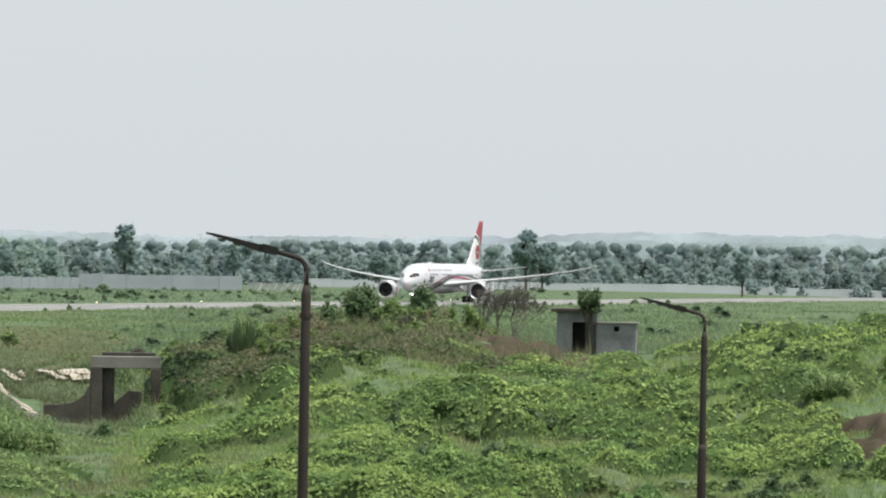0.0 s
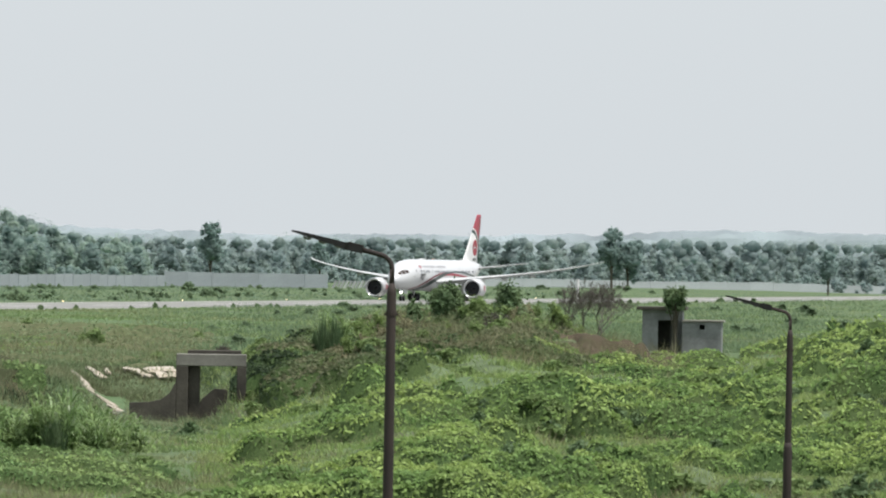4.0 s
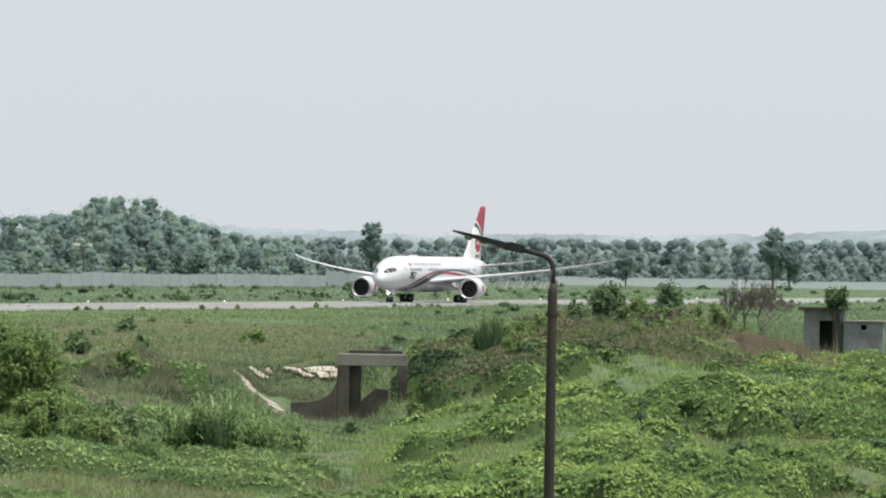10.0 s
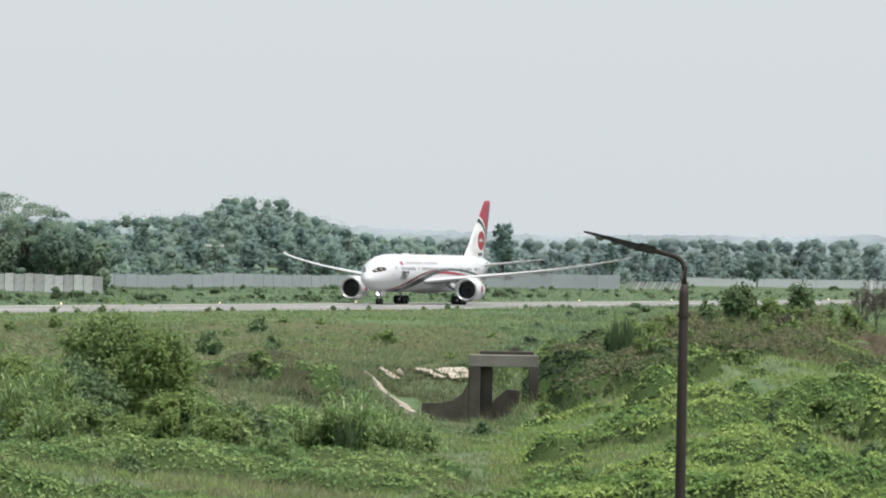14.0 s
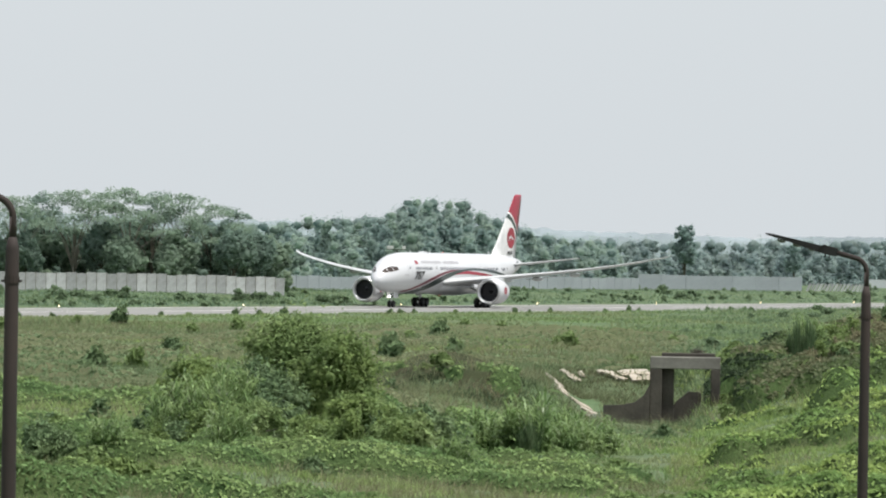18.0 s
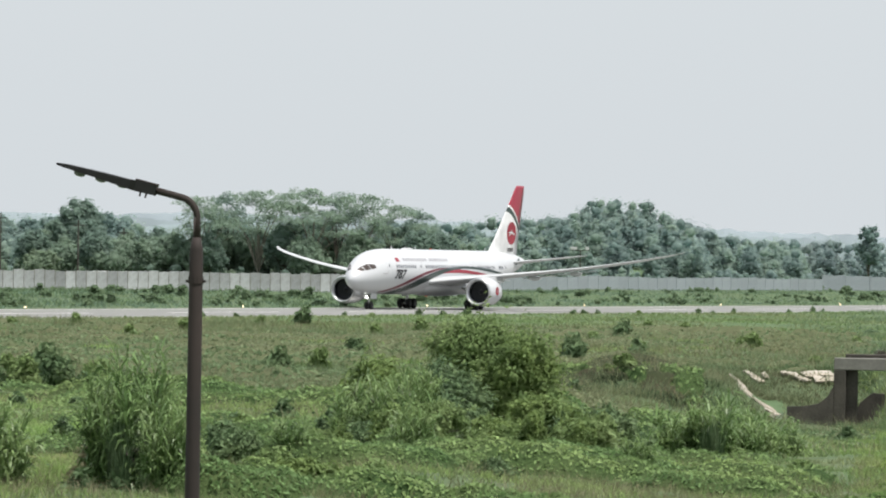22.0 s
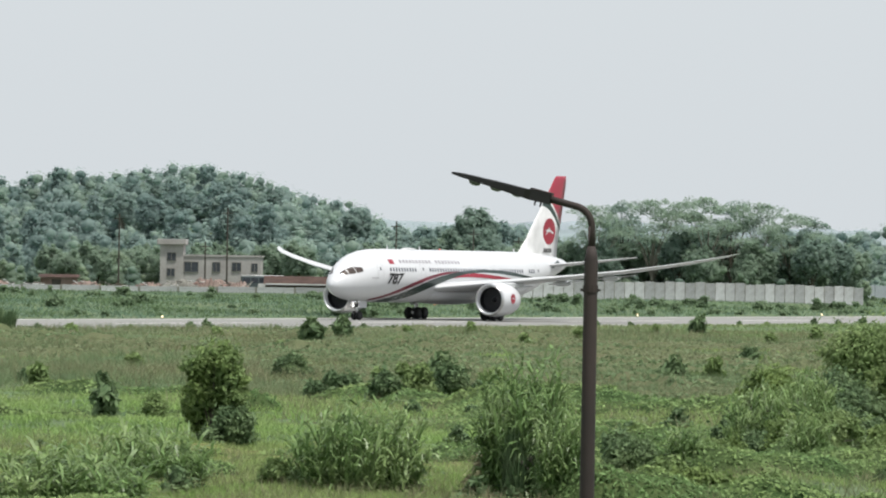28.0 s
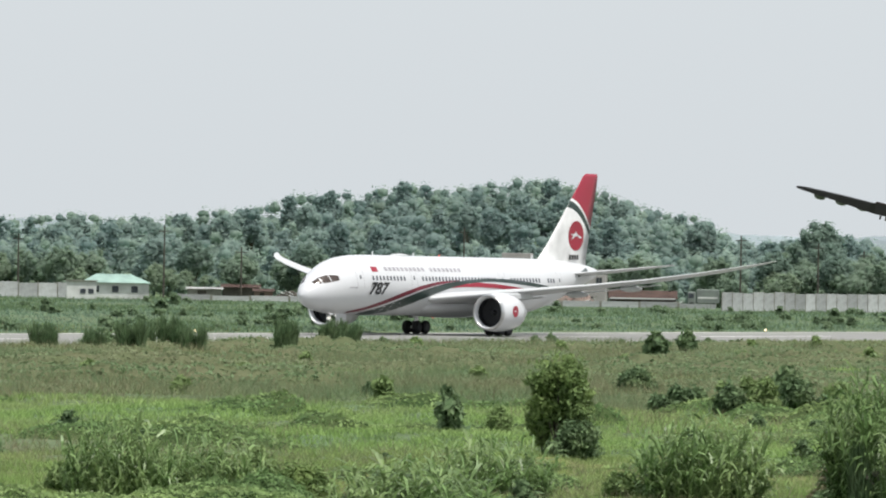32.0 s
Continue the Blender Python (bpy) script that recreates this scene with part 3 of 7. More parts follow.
        # tailplane
        wing([(0.6, 47.6, 5.6, 6.25, 0.32), (1.6, 48.4, 5.0, 6.35, 0.30), (5.5, 51.3, 3.3, 6.85, 0.18), (9.2, 54.0, 1.9, 7.35, 0.10), (9.85, 54.9, 1.1, 7.45, 0.05)], side, P_GREY, "tailplane", jet)
        # engine
        cy, cz, s0 = 9.75, 2.42, 18.6
        prof = [(0.55, 1.42), (0.25, 1.46), (0.05, 1.55), (0.0, 1.64), (0.08, 1.73), (0.5, 1.83), (1.5, 1.90), (2.8, 1.86), (4.0, 1.70), (4.9, 1.45), (4.85, 1.38)]
        bm = bmesh.new()
        rings = [[bm.verts.new((-(s0 + d), side * cy + r * math.cos(a), cz + r * math.sin(a))) for a in np.arange(36) * math.pi / 18] for d, r in prof]
        for a, b in zip(rings, rings[1:]):
            for i in range(36):
                bm.faces.new((a[i], a[(i + 1) % 36], b[(i + 1) % 36], b[i]))
        bmesh.ops.recalc_face_normals(bm, faces=bm.faces)
        nac = part("nacelle", bm, P_WHITE, jet, "white engine nacelle", True)
        bm = bmesh.new()
        prof = [(0.52, 1.425), (0.22, 1.475), (0.03, 1.56), (-0.02, 1.64), (0.06, 1.745), (0.26, 1.80)]
        rings = [[bm.verts.new((-(s0 + d), side * cy + r * math.cos(a), cz + r * math.sin(a))) for a in np.arange(36) * math.pi / 18] for d, r in prof]
        for a, b in zip(rings, rings[1:]):
            for i in range(36):
                bm.faces.new((a[i], a[(i + 1) % 36], b[(i + 1) % 36], b[i]))
        bmesh.ops.recalc_face_normals(bm, faces=bm.faces)
        part("intake_lip", bm, P_METAL, nac, "bare metal intake lip", True)
        bm = bmesh.new()
        tube(bm, [(-(s0 + 0.5), side * cy, cz), (-(s0 + 1.4), side * cy, cz)], [1.43, 1.40], 36, False)
        bmesh.ops.create_circle(bm, cap_ends=True, radius=1.40, segments=36, matrix=Matrix.Translation((-(s0 + 1.4), side * cy, cz)) @ Matrix.Rotation(math.pi / 2, 4, "Y"))
        part("intake", bm, P_DARKMETAL, nac)
        bm = bmesh.new()
        tube(bm, [(-(s0 + 0.75), side * cy, cz), (-(s0 + 1.0), side * cy, cz), (-(s0 + 1.4), side * cy, cz)], [0.04, 0.22, 0.36], 14)
        part("spinner", bm, P_DARKMETAL, nac, smooth=True)
        blade = solid("fan_blade", [(0, -0.05, 0.3), (0, 0.05, 0.3), (-0.1, 0.16, 0.9), (-0.1, -0.02, 0.9), (-0.05, 0.2, 1.38), (-0.05, 0.0, 1.38)], [(0, 1, 2, 3), (3, 2, 4, 5)], P_DARKMETAL)
        for k in range(18):
            put("fan_blade", blade, nac, Matrix.Translation((-(s0 + 1.22), side * cy, cz)) @ Matrix.Rotation(2 * math.pi * k / 18, 4, "X"))
        bm = bmesh.new()
        tube(bm, [(-(s0 + 4.6), side * cy, cz), (-(s0 + 5.6), side * cy, cz), (-(s0 + 6.8), side * cy, cz)], [1.15, 0.95, 0.45], 24)
        part("exhaust_cone", bm, P_METAL, nac, smooth=True)
        bm = bmesh.new()
        box(bm, -(s0 + 8.2), -(s0 + 1.6), side * cy - 0.22, side * cy + 0.22, cz + 1.3, 4.35, 0.1)
        part("pylon", bm, P_WHITE, nac)
        for yy in (1, -1):
            m = Matrix.Translation((-(s0 + 2.2), side * cy + yy * 1.895, cz + 0.15)) @ Matrix.Rotation(-yy * math.pi / 2, 4, "X")
            badge = disc("badge", 0.55, P_RED, nac, m, label="round red badge")
            put("badge_mark", solid("badge_mark", [(0.75 * a * 0.55, 0.75 * b * 0.55, 0.012) for a, b in BIRD], [tuple(range(len(BIRD)))], P_WHITE), badge)
        # main gear
        truck = thing("main_gear", "", "", None)
        truck.parent = jet
        bm = bmesh.new()
        tube(bm, [(-28.7, side * 4.9, 3.3), (-28.7, side * 4.9, 0.75)], [0.26, 0.2], 12)
        tube(bm, [(-28.7, side * 4.9, 2.0), (-28.7, side * 2.6, 3.1)], 0.1, 8)
        box(bm, -29.6, -27.8, side * 4.9 - 0.13, side * 4.9 + 0.13, 0.58, 0.82)
        part("strut", bm, P_METAL, truck, smooth=False)
        bm = bmesh.new()
        box(bm, -29.4, -28.0, side * 5.35 - 0.03, side * 5.35 + 0.03, 1.6, 3.3)
        part("gear_door", bm, P_WHITE, truck)
        for dx in (-0.74, 0.74):
            for dy in (-0.6, 0.6):
                ctr = Matrix.Translation((-28.7 + dx, side * 4.9 + dy, 0.68))
                tyre = part("tyre", wheel_mesh(0.68, 0.5), P_TYRE, truck, smooth=False)
                tyre.matrix_basis = ctr
                part("rim", rim_mesh(0.68, 0.5), P_DARKMETAL, tyre)
    # tail fin
    fin = [(z, s, c, t) for z, s, c, t in ((6.6, 42.6, 11.6, 0.7), (7.8, 44.2, 9.9, 0.62), (9.5, 46.2, 8.3, 0.5), (12.5, 49.2, 6.1, 0.36), (15.5, 52.15, 3.95, 0.24), (16.6, 53.2, 3.1, 0.16), (16.92, 53.8, 2.4, 0.05))]
    prof = [(1, 0), (0.75, 0.32), (0.4, 0.5), (0.12, 0.38), (0.02, 0.16), (0, 0), (0.02, -0.16), (0.12, -0.38), (0.4, -0.5), (0.75, -0.32)]
    vs, fs, n = [], [], len(prof)
    for z, s, c, t in fin:
        vs += [(-(s + c * p), t * q, z) for p, q in prof]
    for r in range(len(fin) - 1):
        for i in range(n):
            a, b = r * n + i, r * n + (i + 1) % n
            fs.append((a, a + n, b + n, b))
    fs.append(tuple(range(len(vs) - n, len(vs)))[::-1])
    tail = put("tail_fin", solid("tail_fin", vs, fs, fin_paint(), True), jet, None, "white tail fin with red top and green sweep")
    for side in (1, -1):
        m = Matrix.Translation((-51.6, side * 0.27, 10.35)) @ Matrix.Rotation(-side * math.pi / 2 - side * 0.03, 4, "X")
        crest = disc("tail_badge", 1.55, P_RED, tail, m, 40, "red disc with a white mark")
        put("tail_mark", solid("tail_mark", [(1.95 * a, 1.35 * b, 0.02) for a, b in BIRD], [tuple(range(len(BIRD)))], P_WHITE), crest)
        for k in range(4):
            put("mark_bar", solid("mark_bar", [(-0.2, 0, -0.25), (0.2, 0, -0.25), (0.2, 0, 0.25), (-0.2, 0, 0.25)], [(0, 1, 2, 3)], P_BLACK), tail, Matrix.Translation((-50.3 - 0.5 * k, side * 0.36, 8.1)))
    # nose gear with landing light
    gear = thing("nose_gear", "", "", None)
    gear.parent = jet
    bm = bmesh.new()
    tube(bm, [(-6.0, 0, 2.5), (-6.0, 0, 0.5)], [0.15, 0.11], 10)
    tube(bm, [(-6.0, 0, 1.3), (-7.6, 0, 2.3)], 0.07, 8)
    tube(bm, [(-6.0, -0.42, 0.5), (-6.0, 0.42, 0.5)], 0.08, 8)
    part("strut", bm, P_METAL, gear)
    for dy in (-0.3, 0.3):
        tyre = part("tyre", wheel_mesh(0.5, 0.34), P_TYRE, gear)
        tyre.matrix_basis = Matrix.Translation((-6.0, dy, 0.5))
        part("rim", rim_mesh(0.5, 0.34), P_DARKMETAL, tyre)
    for dy in (-0.55, 0.55):
        part("gear_door", boxes((-7.2, -5.4, dy - 0.02, dy + 0.02, 1.35, 2.15)), P_WHITE, gear)
    # long tube added round the lamp so it shows only from nearly ahead
    lamp = bmesh.new()
    tube(lamp, [(-4.95, 0.0, 1.62), (-5.84, 0.0, 1.62)], 0.25, 14, False)
    part("light_housing", lamp, P_DARKMETAL, gear)
    lamp = bmesh.new()
    tube(lamp, [(-5.80, 0.0, 1.62), (-5.84, 0.0, 1.62)], 0.23, 14)
    part("landing_light", lamp, P_LAMP, gear, "bright white landing light")
    # red beacons under the belly and on the roof
    for x, z in ((-24.0, 1.72), (-25.0, 7.95)):
        bm = bmesh.new()
        bmesh.ops.create_uvsphere(bm, u_segments=10, v_segments=6, radius=0.08, matrix=Matrix.Translation((x, 0, z)))
        part("beacon", bm, P_BEACON, jet, "glowing red beacon")
    # aerials and the hump on the roof
    for s, h in ((12.5, 0.35), (43, 0.35), (20, 0.3)):
        part("aerial", boxes((-s - 0.25, -s, -0.02, 0.02, 7.83, 7.87 + h)), P_WHITE, jet)
    bm = bmesh.new()
    bmesh.ops.create_uvsphere(bm, u_segments=14, v_segments=8, radius=1, matrix=Matrix.Translation((-17.5, 0, 7.85)) @ Matrix.Diagonal((1.5, 0.6, 0.22, 1)))
    part("aerial_dome", bm, P_GREY, jet, smooth=True)
    # the type number on both sides of the nose
    for side in (1, -1):
        cu = bpy.data.curves.new("type_number", "FONT")
        cu.body, cu.size, cu.extrude, cu.shear, cu.offset = "787", 1.62, 0.004, 0.3, 0.05
        cu.align_x, cu.align_y = "CENTER", "CENTER"
        tmp = bpy.data.objects.new("type_number", cu)
        scene.collection.objects.link(tmp)
        me = bpy.data.meshes.new_from_object(tmp.evaluated_get(bpy.context.evaluated_depsgraph_get()))
        bpy.data.objects.remove(tmp)
        me.materials.clear()
        me.materials.append(P_BLACK)
        s, z = 9.3, 4.55
        th = hull_th(s, z)
        x, y, zz = hull(s, th, 0.03)
        put("type_number", me, jet, Matrix.Translation((x, side * y, zz)) @ Matrix.Rotation(math.pi if side > 0 else 0, 4, "Z") @ Matrix.Rotation(math.pi / 2 - th, 4, "X") @ Matrix.Diagonal((1.3, 1, 1, 1)), "black type number")
    return jet


airliner = build_airliner()

# ---- street lamps: pole, bent pipe arm and flat lamp head ----
def street_lamp(top, foot_z, lean, size=1.0, sleeve=2.6):
    """top: where the thick pole ends; the thinner pipe rises from it and bends over towards the lamp head."""
    lamp = thing("street_lamp", "rusty steel street lamp with a flat dark lamp head", "street lamp", pose(top.x, top.y, foot_z, 0, lean, 0), "street lamps by the field")
    h = top.z - foot_z
    bm = bmesh.new()
    tube(bm, [(0, 0, -0.3), (0, 0, h - sleeve - 0.004), (0, 0, h - 0.08), (0, 0, h + 0.03)], [0.075 * size, 0.064 * size, 0.058 * size, 0.036 * size], 14)
    part("pole", bm, M_STEEL, lamp, "rusty round pole", True)
    bm = bmesh.new()
    tube(bm, [(0, 0, -0.3), (0, 0, h - sleeve - 0.10), (0, 0, h - sleeve)], [0.088 * size, 0.082 * size, 0.067 * size], 14)
    part("base_sleeve", bm, M_STEEL, lamp, "thicker lower sleeve of the pole", True)
    bm = bmesh.new()
    tube(bm, [(0, 0, h - 0.36), (0, 0, h - 0.30)], 0.066 * size, 12)
    box(bm, -0.085, 0.085, -0.02, 0.02, h - 0.35, h - 0.33)
    part("clamp", bm, M_STEEL, lamp)
    path = [(0, 0, h - 0.05), (0, 0, h + 0.2)]
    for a in np.linspace(0, radians(76), 7):
        path.append((-0.17 * (1 - math.cos(a)), 0, h + 0.20 + 0.17 * math.sin(a)))
    e = Vector(path[-1])
    w = Vector((-math.sin(radians(76)), 0, math.cos(radians(76))))
    path.append(tuple(e + w * 0.30))
    bm = bmesh.new()
    tube(bm, path, 0.030 * size, 12)
    part("arm", bm, M_STEEL, lamp, "bent pipe arm", True)
    head = Matrix.Translation(e + w * 0.25) @ Matrix.Rotation(-radians(14), 4, "Y").inverted()
    bm = bmesh.new()
    vs = []
    for x, hw, lo, hi in ((0.02, 0.045, -0.045, 0.045), (-0.16, 0.06, -0.05, 0.045), (-0.2, 0.10, -0.045, 0.035), (-0.5, 0.13, -0.025, 0.03), (-0.78, 0.12, -0.012, 0.02), (-0.86, 0.08, -0.006, 0.012)):
        vs.append([bm.verts.new(head @ Vector((x, a, b))) for a, b in ((-hw, lo), (hw, lo), (hw, hi), (-hw, hi))])
    for a, b in zip(vs, vs[1:]):
        for i in range(4):
            bm.faces.new((a[i], a[(i + 1) % 4], b[(i + 1) % 4], b[i]))
    bm.faces.new(vs[0][::-1])
    bm.faces.new(vs[-1])
    bmesh.ops.recalc_face_normals(bm, faces=bm.faces)
    body = part("lamp_head", bm, M_LAMPHEAD, lamp, "flat dark lamp housing")
    for k in range(3):
        bm = bmesh.new()
        tube(bm, [head @ Vector((-0.28 - 0.19 * k, 0, -0.02)), head @ Vector((-0.28 - 0.19 * k, 0, -0.045)), head @ Vector((-0.28 - 0.19 * k, 0, -0.055))], [0.055, 0.045, 0.02], 12)
        part("lens", bm, M_LENS, body, "pale lens")
    bm = bmesh.new()
    for k in range(2):
        tube(bm, [head @ Vector((-0.06 - 0.05 * k, 0, -0.03)), head @ Vector((-0.06 - 0.05 * k, 0, -0.085))], 0.008, 6)
    box(bm, -0.17, 0.02, -0.05, 0.05, 0.04, 0.055, m=head)
    part("bracket", bm, M_STEEL, body)
    return lamp


street_lamp(Vector((-8.32, 43.21, 6.62)), -1.2, 0.0)
street_lamp(Vector((-1.65, 61.98, 6.26)), -1.2, 0.2)
street_lamp(Vector((4.81, 95.88, 5.40)), -1.2, 0.3, 1.0, 2.05)

# ---- the broken culvert gate: two pillars, a beam, and a sloping wing wall ----
gate = thing("culvert_gate", "old dark concrete culvert gate with a heavy top beam", "culvert gate", pose(-15.75, 259.5, 0, 0, 0, 3))
part("top_beam", boxes((-1.75, 1.75, -0.5, 0.35, 1.35, 1.95), bevel=0.03), M_CONC, gate, "grey concrete beam")
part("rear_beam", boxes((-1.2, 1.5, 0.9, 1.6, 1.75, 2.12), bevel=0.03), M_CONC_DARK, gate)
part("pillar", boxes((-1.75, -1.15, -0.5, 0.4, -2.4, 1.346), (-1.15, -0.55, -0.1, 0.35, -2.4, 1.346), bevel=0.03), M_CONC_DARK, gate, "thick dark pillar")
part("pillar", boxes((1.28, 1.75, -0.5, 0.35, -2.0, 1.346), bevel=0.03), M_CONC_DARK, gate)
bm = bmesh.new()
prof = [(-1.75, 0.55), (-2.05, 0.0), (-2.5, -0.35), (-3.1, -0.48), (-4.05, -0.52)]
front = [bm.verts.new((x, -0.55 - 0.12 * abs(x + 1.75), z)) for x, z in prof] + [bm.verts.new((-4.05, -0.85, -2.6)), bm.verts.new((-1.75, -0.55, -2.6))]
back = [bm.verts.new((v.co.x, v.co.y + 0.45, v.co.z)) for v in front]
bm.faces.new(front)
bm.faces.new(back[::-1])
for i in range(len(front)):
    j = (i + 1) % len(front)
    bm.faces.new((front[i], back[i], back[j], front[j]))
bmesh.ops.recalc_face_normals(bm, faces=bm.faces)
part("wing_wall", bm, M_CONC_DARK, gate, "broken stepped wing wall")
bm = bmesh.new()
prof = [(0.25, 0.15), (-0.35, -0.35), (-0.6, -0.75), (-0.6, -2.4), (0.9, -2.4), (0.9, 0.1)]
front = [bm.verts.new((x - 0.1, 3.0, z)) for x, z in prof]
back = [bm.verts.new((x - 0.1, 3.4, z)) for x, z in prof]
bm.faces.new(front)
bm.faces.new(back[::-1])
for i in range(len(front)):
    j = (i + 1) % len(front)
    bm.faces.new((front[i], back[i], back[j], front[j]))
bmesh.ops.recalc_face_normals(bm, faces=bm.faces)
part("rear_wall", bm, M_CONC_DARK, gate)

# the stream and its pale lining slabs
bm = bmesh.new()
pts = STREAM
for p, q in zip(pts, pts[1:]):
    d = (Vector((*q, 0)) - Vector((*p, 0))).normalized()
    s = Vector((-d.y, d.x, 0)) * 2.6
    v = [bm.verts.new(Vector((*c, -1.75)) + o) for c, o in ((p, s), (p, -s), (q, -s), (q, s))]
    bm.faces.new(v)
bmesh.ops.recalc_face_normals(bm, faces=bm.faces)
tagged(part("stream", bm, M_WATER, None), "narrow shallow stream below the culvert gate", "stream", kind="structure")
rs = random.Random(5)
slab_meshes = []
for k in range(4):
    bm = boxes((-0.5, 0.5, -0.7, 0.7, -0.06, 0.06))
    for v in bm.verts:
        v.co.x += rs.uniform(-0.12, 0.12)
        v.co.y += rs.uniform(-0.15, 0.15)
    bmesh.ops.bevel(bm, geom=list(bm.edges), offset=0.02, segments=1, affect="EDGES")
    me = bpy.data.meshes.new("slab")
    bm.to_mesh(me)
    bm.free()
    me.materials.append(M_SLAB)
    slab_meshes.append(me)
lining = thing("stream_lining", "cracked pale concrete slabs lining the stream bank", "slabs", kind="structure")


def lay_slab(x, y, sx, sy, turn):
    e = 0.5
    z = ground_z(x, y)
    nx, ny = (ground_z(x - e, y) - ground_z(x + e, y)) / (2 * e), (ground_z(x, y - e) - ground_z(x, y + e)) / (2 * e)
    q = Vector((nx, ny, 1)).normalized().to_track_quat("Z", "Y").to_matrix().to_4x4()
    put("slab", rs.choice(slab_meshes), lining, Matrix.Translation((x, y, z + 0.12)) @ q @ Matrix.Rotation(turn + rs.uniform(-0.15, 0.15), 4, "Z") @ Matrix.Diagonal((sx, sy, 1, 1)))


# a broken strip down the near bank
for k in range(9):
    for j in range(2):
        if (k, j) in ((1, 0), (4, 1), (7, 0)):
            continue
        az, d = -4.95 + 0.05 * k + 0.075 * j + rs.uniform(-0.015, 0.015), 294.6 - 0.8 * k + rs.uniform(-0.15, 0.15)
        lay_slab(d * math.sin(radians(az)), d * math.cos(radians(az)), rs.uniform(0.5, 0.7), rs.uniform(0.55, 0.8), 0.3 + rs.uniform(-0.15, 0.15))
# scattered pieces and a larger slab on the far bank
for az, d, sx, sy, turn in ((-4.76, 306.3, 0.3, 0.75, 0.5), (-4.70, 305.9, 0.35, 0.6, 0.6), (-4.62, 306.4, 0.3, 0.4, 0.3), (-4.40, 306.9, 0.4, 0.4, 0.2), (-4.33, 306.6, 0.35, 0.5, 0.5), (-4.26, 306.3, 0.3, 0.7, 0.6), (-4.20, 306.0, 0.3, 0.75, 0.7), (-4.16, 306.6, 0.4, 0.6, 0.4), (-4.07, 306.9, 0.7, 0.8, 0.2), (-4.02, 306.1, 0.6, 0.7, 0.4), (-3.95, 307.0, 0.75, 0.9, 0.1), (-3.88, 306.2, 0.7, 0.8, 0.0), (-5.11, 284, 0.3, 0.5, 0.2), (-5.05, 286, 0.35, 0.4, 0.6)):
    lay_slab(d * math.sin(radians(az)), d * math.cos(radians(az)), sx, sy, turn)
for k in range(3):
    p = at(-5.85 + 0.12 * k, 284 + k)
    lay_slab(p.x, p.y, 0.8, 0.7, 0.4)

# ---- the ruined guard hut on the mound ----
hz = 1.7
hut = thing("guard_hut", "small ruined concrete guard hut with a flat overhanging roof", "hut", pose(9.75, 330.5, hz, 0, 0, -4))
M_HUT = mat("stained_whitewash", (0.25, 0.262, 0.265), 0.9, 0, 0.25, 0.7, 7, 0.2, second=(0.135, 0.142, 0.145))
# on the inner walls this dark colour stands in for the recesses' shade
M_HUTDARK = mat("sooty_wall", (0.06, 0.06, 0.055), 0.95, 0, 0.2, 0.8, 7)
part("wall", boxes((-2.45, -1.45, -0.1, 0.15, -0.6, 2.24), (-2.45, -2.2, 0.15, 2.6, -0.6, 2.24), (-0.15, 0.1, -0.1, 2.6, -0.6, 2.24), (-2.2, -0.15, 2.4, 2.6, -0.6, 2.24), (-1.45, -0.15, -0.1, 0.15, 1.6, 2.24)), M_HUT, hut, "pale stained tower wall")
part("inner_wall", boxes((-1.5, -0.15, 1.2, 1.35, -0.6, 1.6)), M_HUTDARK, hut, "inner wall behind the doorway, recess shade in its colour")
part("roof", boxes((-2.8, 0.35, -0.5, 2.9, 2.244, 2.46), bevel=0.03), M_CONC_DARK, hut, "dark flat roof slab")
part("annex_wall", boxes((0.104, 0.28, -0.5, 0.0, -0.6, 1.52), (0.28, 1.2, -0.5, -0.3, -0.6, 1.52), (1.55, 2.6, -0.5, -0.3, -0.6, 1.52), (1.2, 1.55, -0.5, -0.3, -0.6, 1.05), (1.2, 1.55, -0.5, -0.3, 1.36, 1.52), (2.4, 2.6, -0.3, 2.4, -0.6, 1.52)), M_HUT, hut, "pale annex wall with a small window hole")
part("annex_back", boxes((0.104, 2.4, 1.5, 1.7, -0.6, 1.52)), M_HUTDARK, hut)
part("annex_roof", boxes((0.104, 2.75, -0.65, 2.5, 1.524, 1.64), bevel=0.02), M_CONC, hut, "thin flat annex roof")
part("buttress", boxes((-0.62, -0.155, -0.6, -0.104, -0.6, 1.5)), M_HUTDARK, hut, "dark corner pier")

# ---- the perimeter wall of precast panels ----
PANEL = boxes((-1.44, 1.44, -0.06, 0.06, -0.4, 3.3), bevel=0.015)
panel_mesh = bpy.data.meshes.new("panel")
PANEL.to_mesh(panel_mesh)
PANEL.free()
panel_mesh.materials.append(M_WALLPANEL)
POST = boxes((-0.09, 0.09, -0.1, 0.1, -0.4, 3.4))
post_mesh = bpy.data.meshes.new("wall_post")
POST.to_mesh(post_mesh)
POST.free()
post_mesh.materials.append(M_CONC)


# far wall runs: distance haze is mixed into the panels' bluish grey
far_panel, far_post = panel_mesh.copy(), post_mesh.copy()
for me in (far_panel, far_post):
    me.materials.clear()
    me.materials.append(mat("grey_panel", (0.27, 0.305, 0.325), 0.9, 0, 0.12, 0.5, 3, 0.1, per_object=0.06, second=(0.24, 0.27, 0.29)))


pale_panel, pale_post = panel_mesh.copy(), post_mesh.copy()
for me in (pale_panel, pale_post):
    me.materials.clear()
    me.materials.append(mat("whitish_panel", (0.40, 0.435, 0.45), 0.9, 0, 0.15, 0.2, 2, 0.1, per_object=0.05, second=(0.34, 0.375, 0.39)))


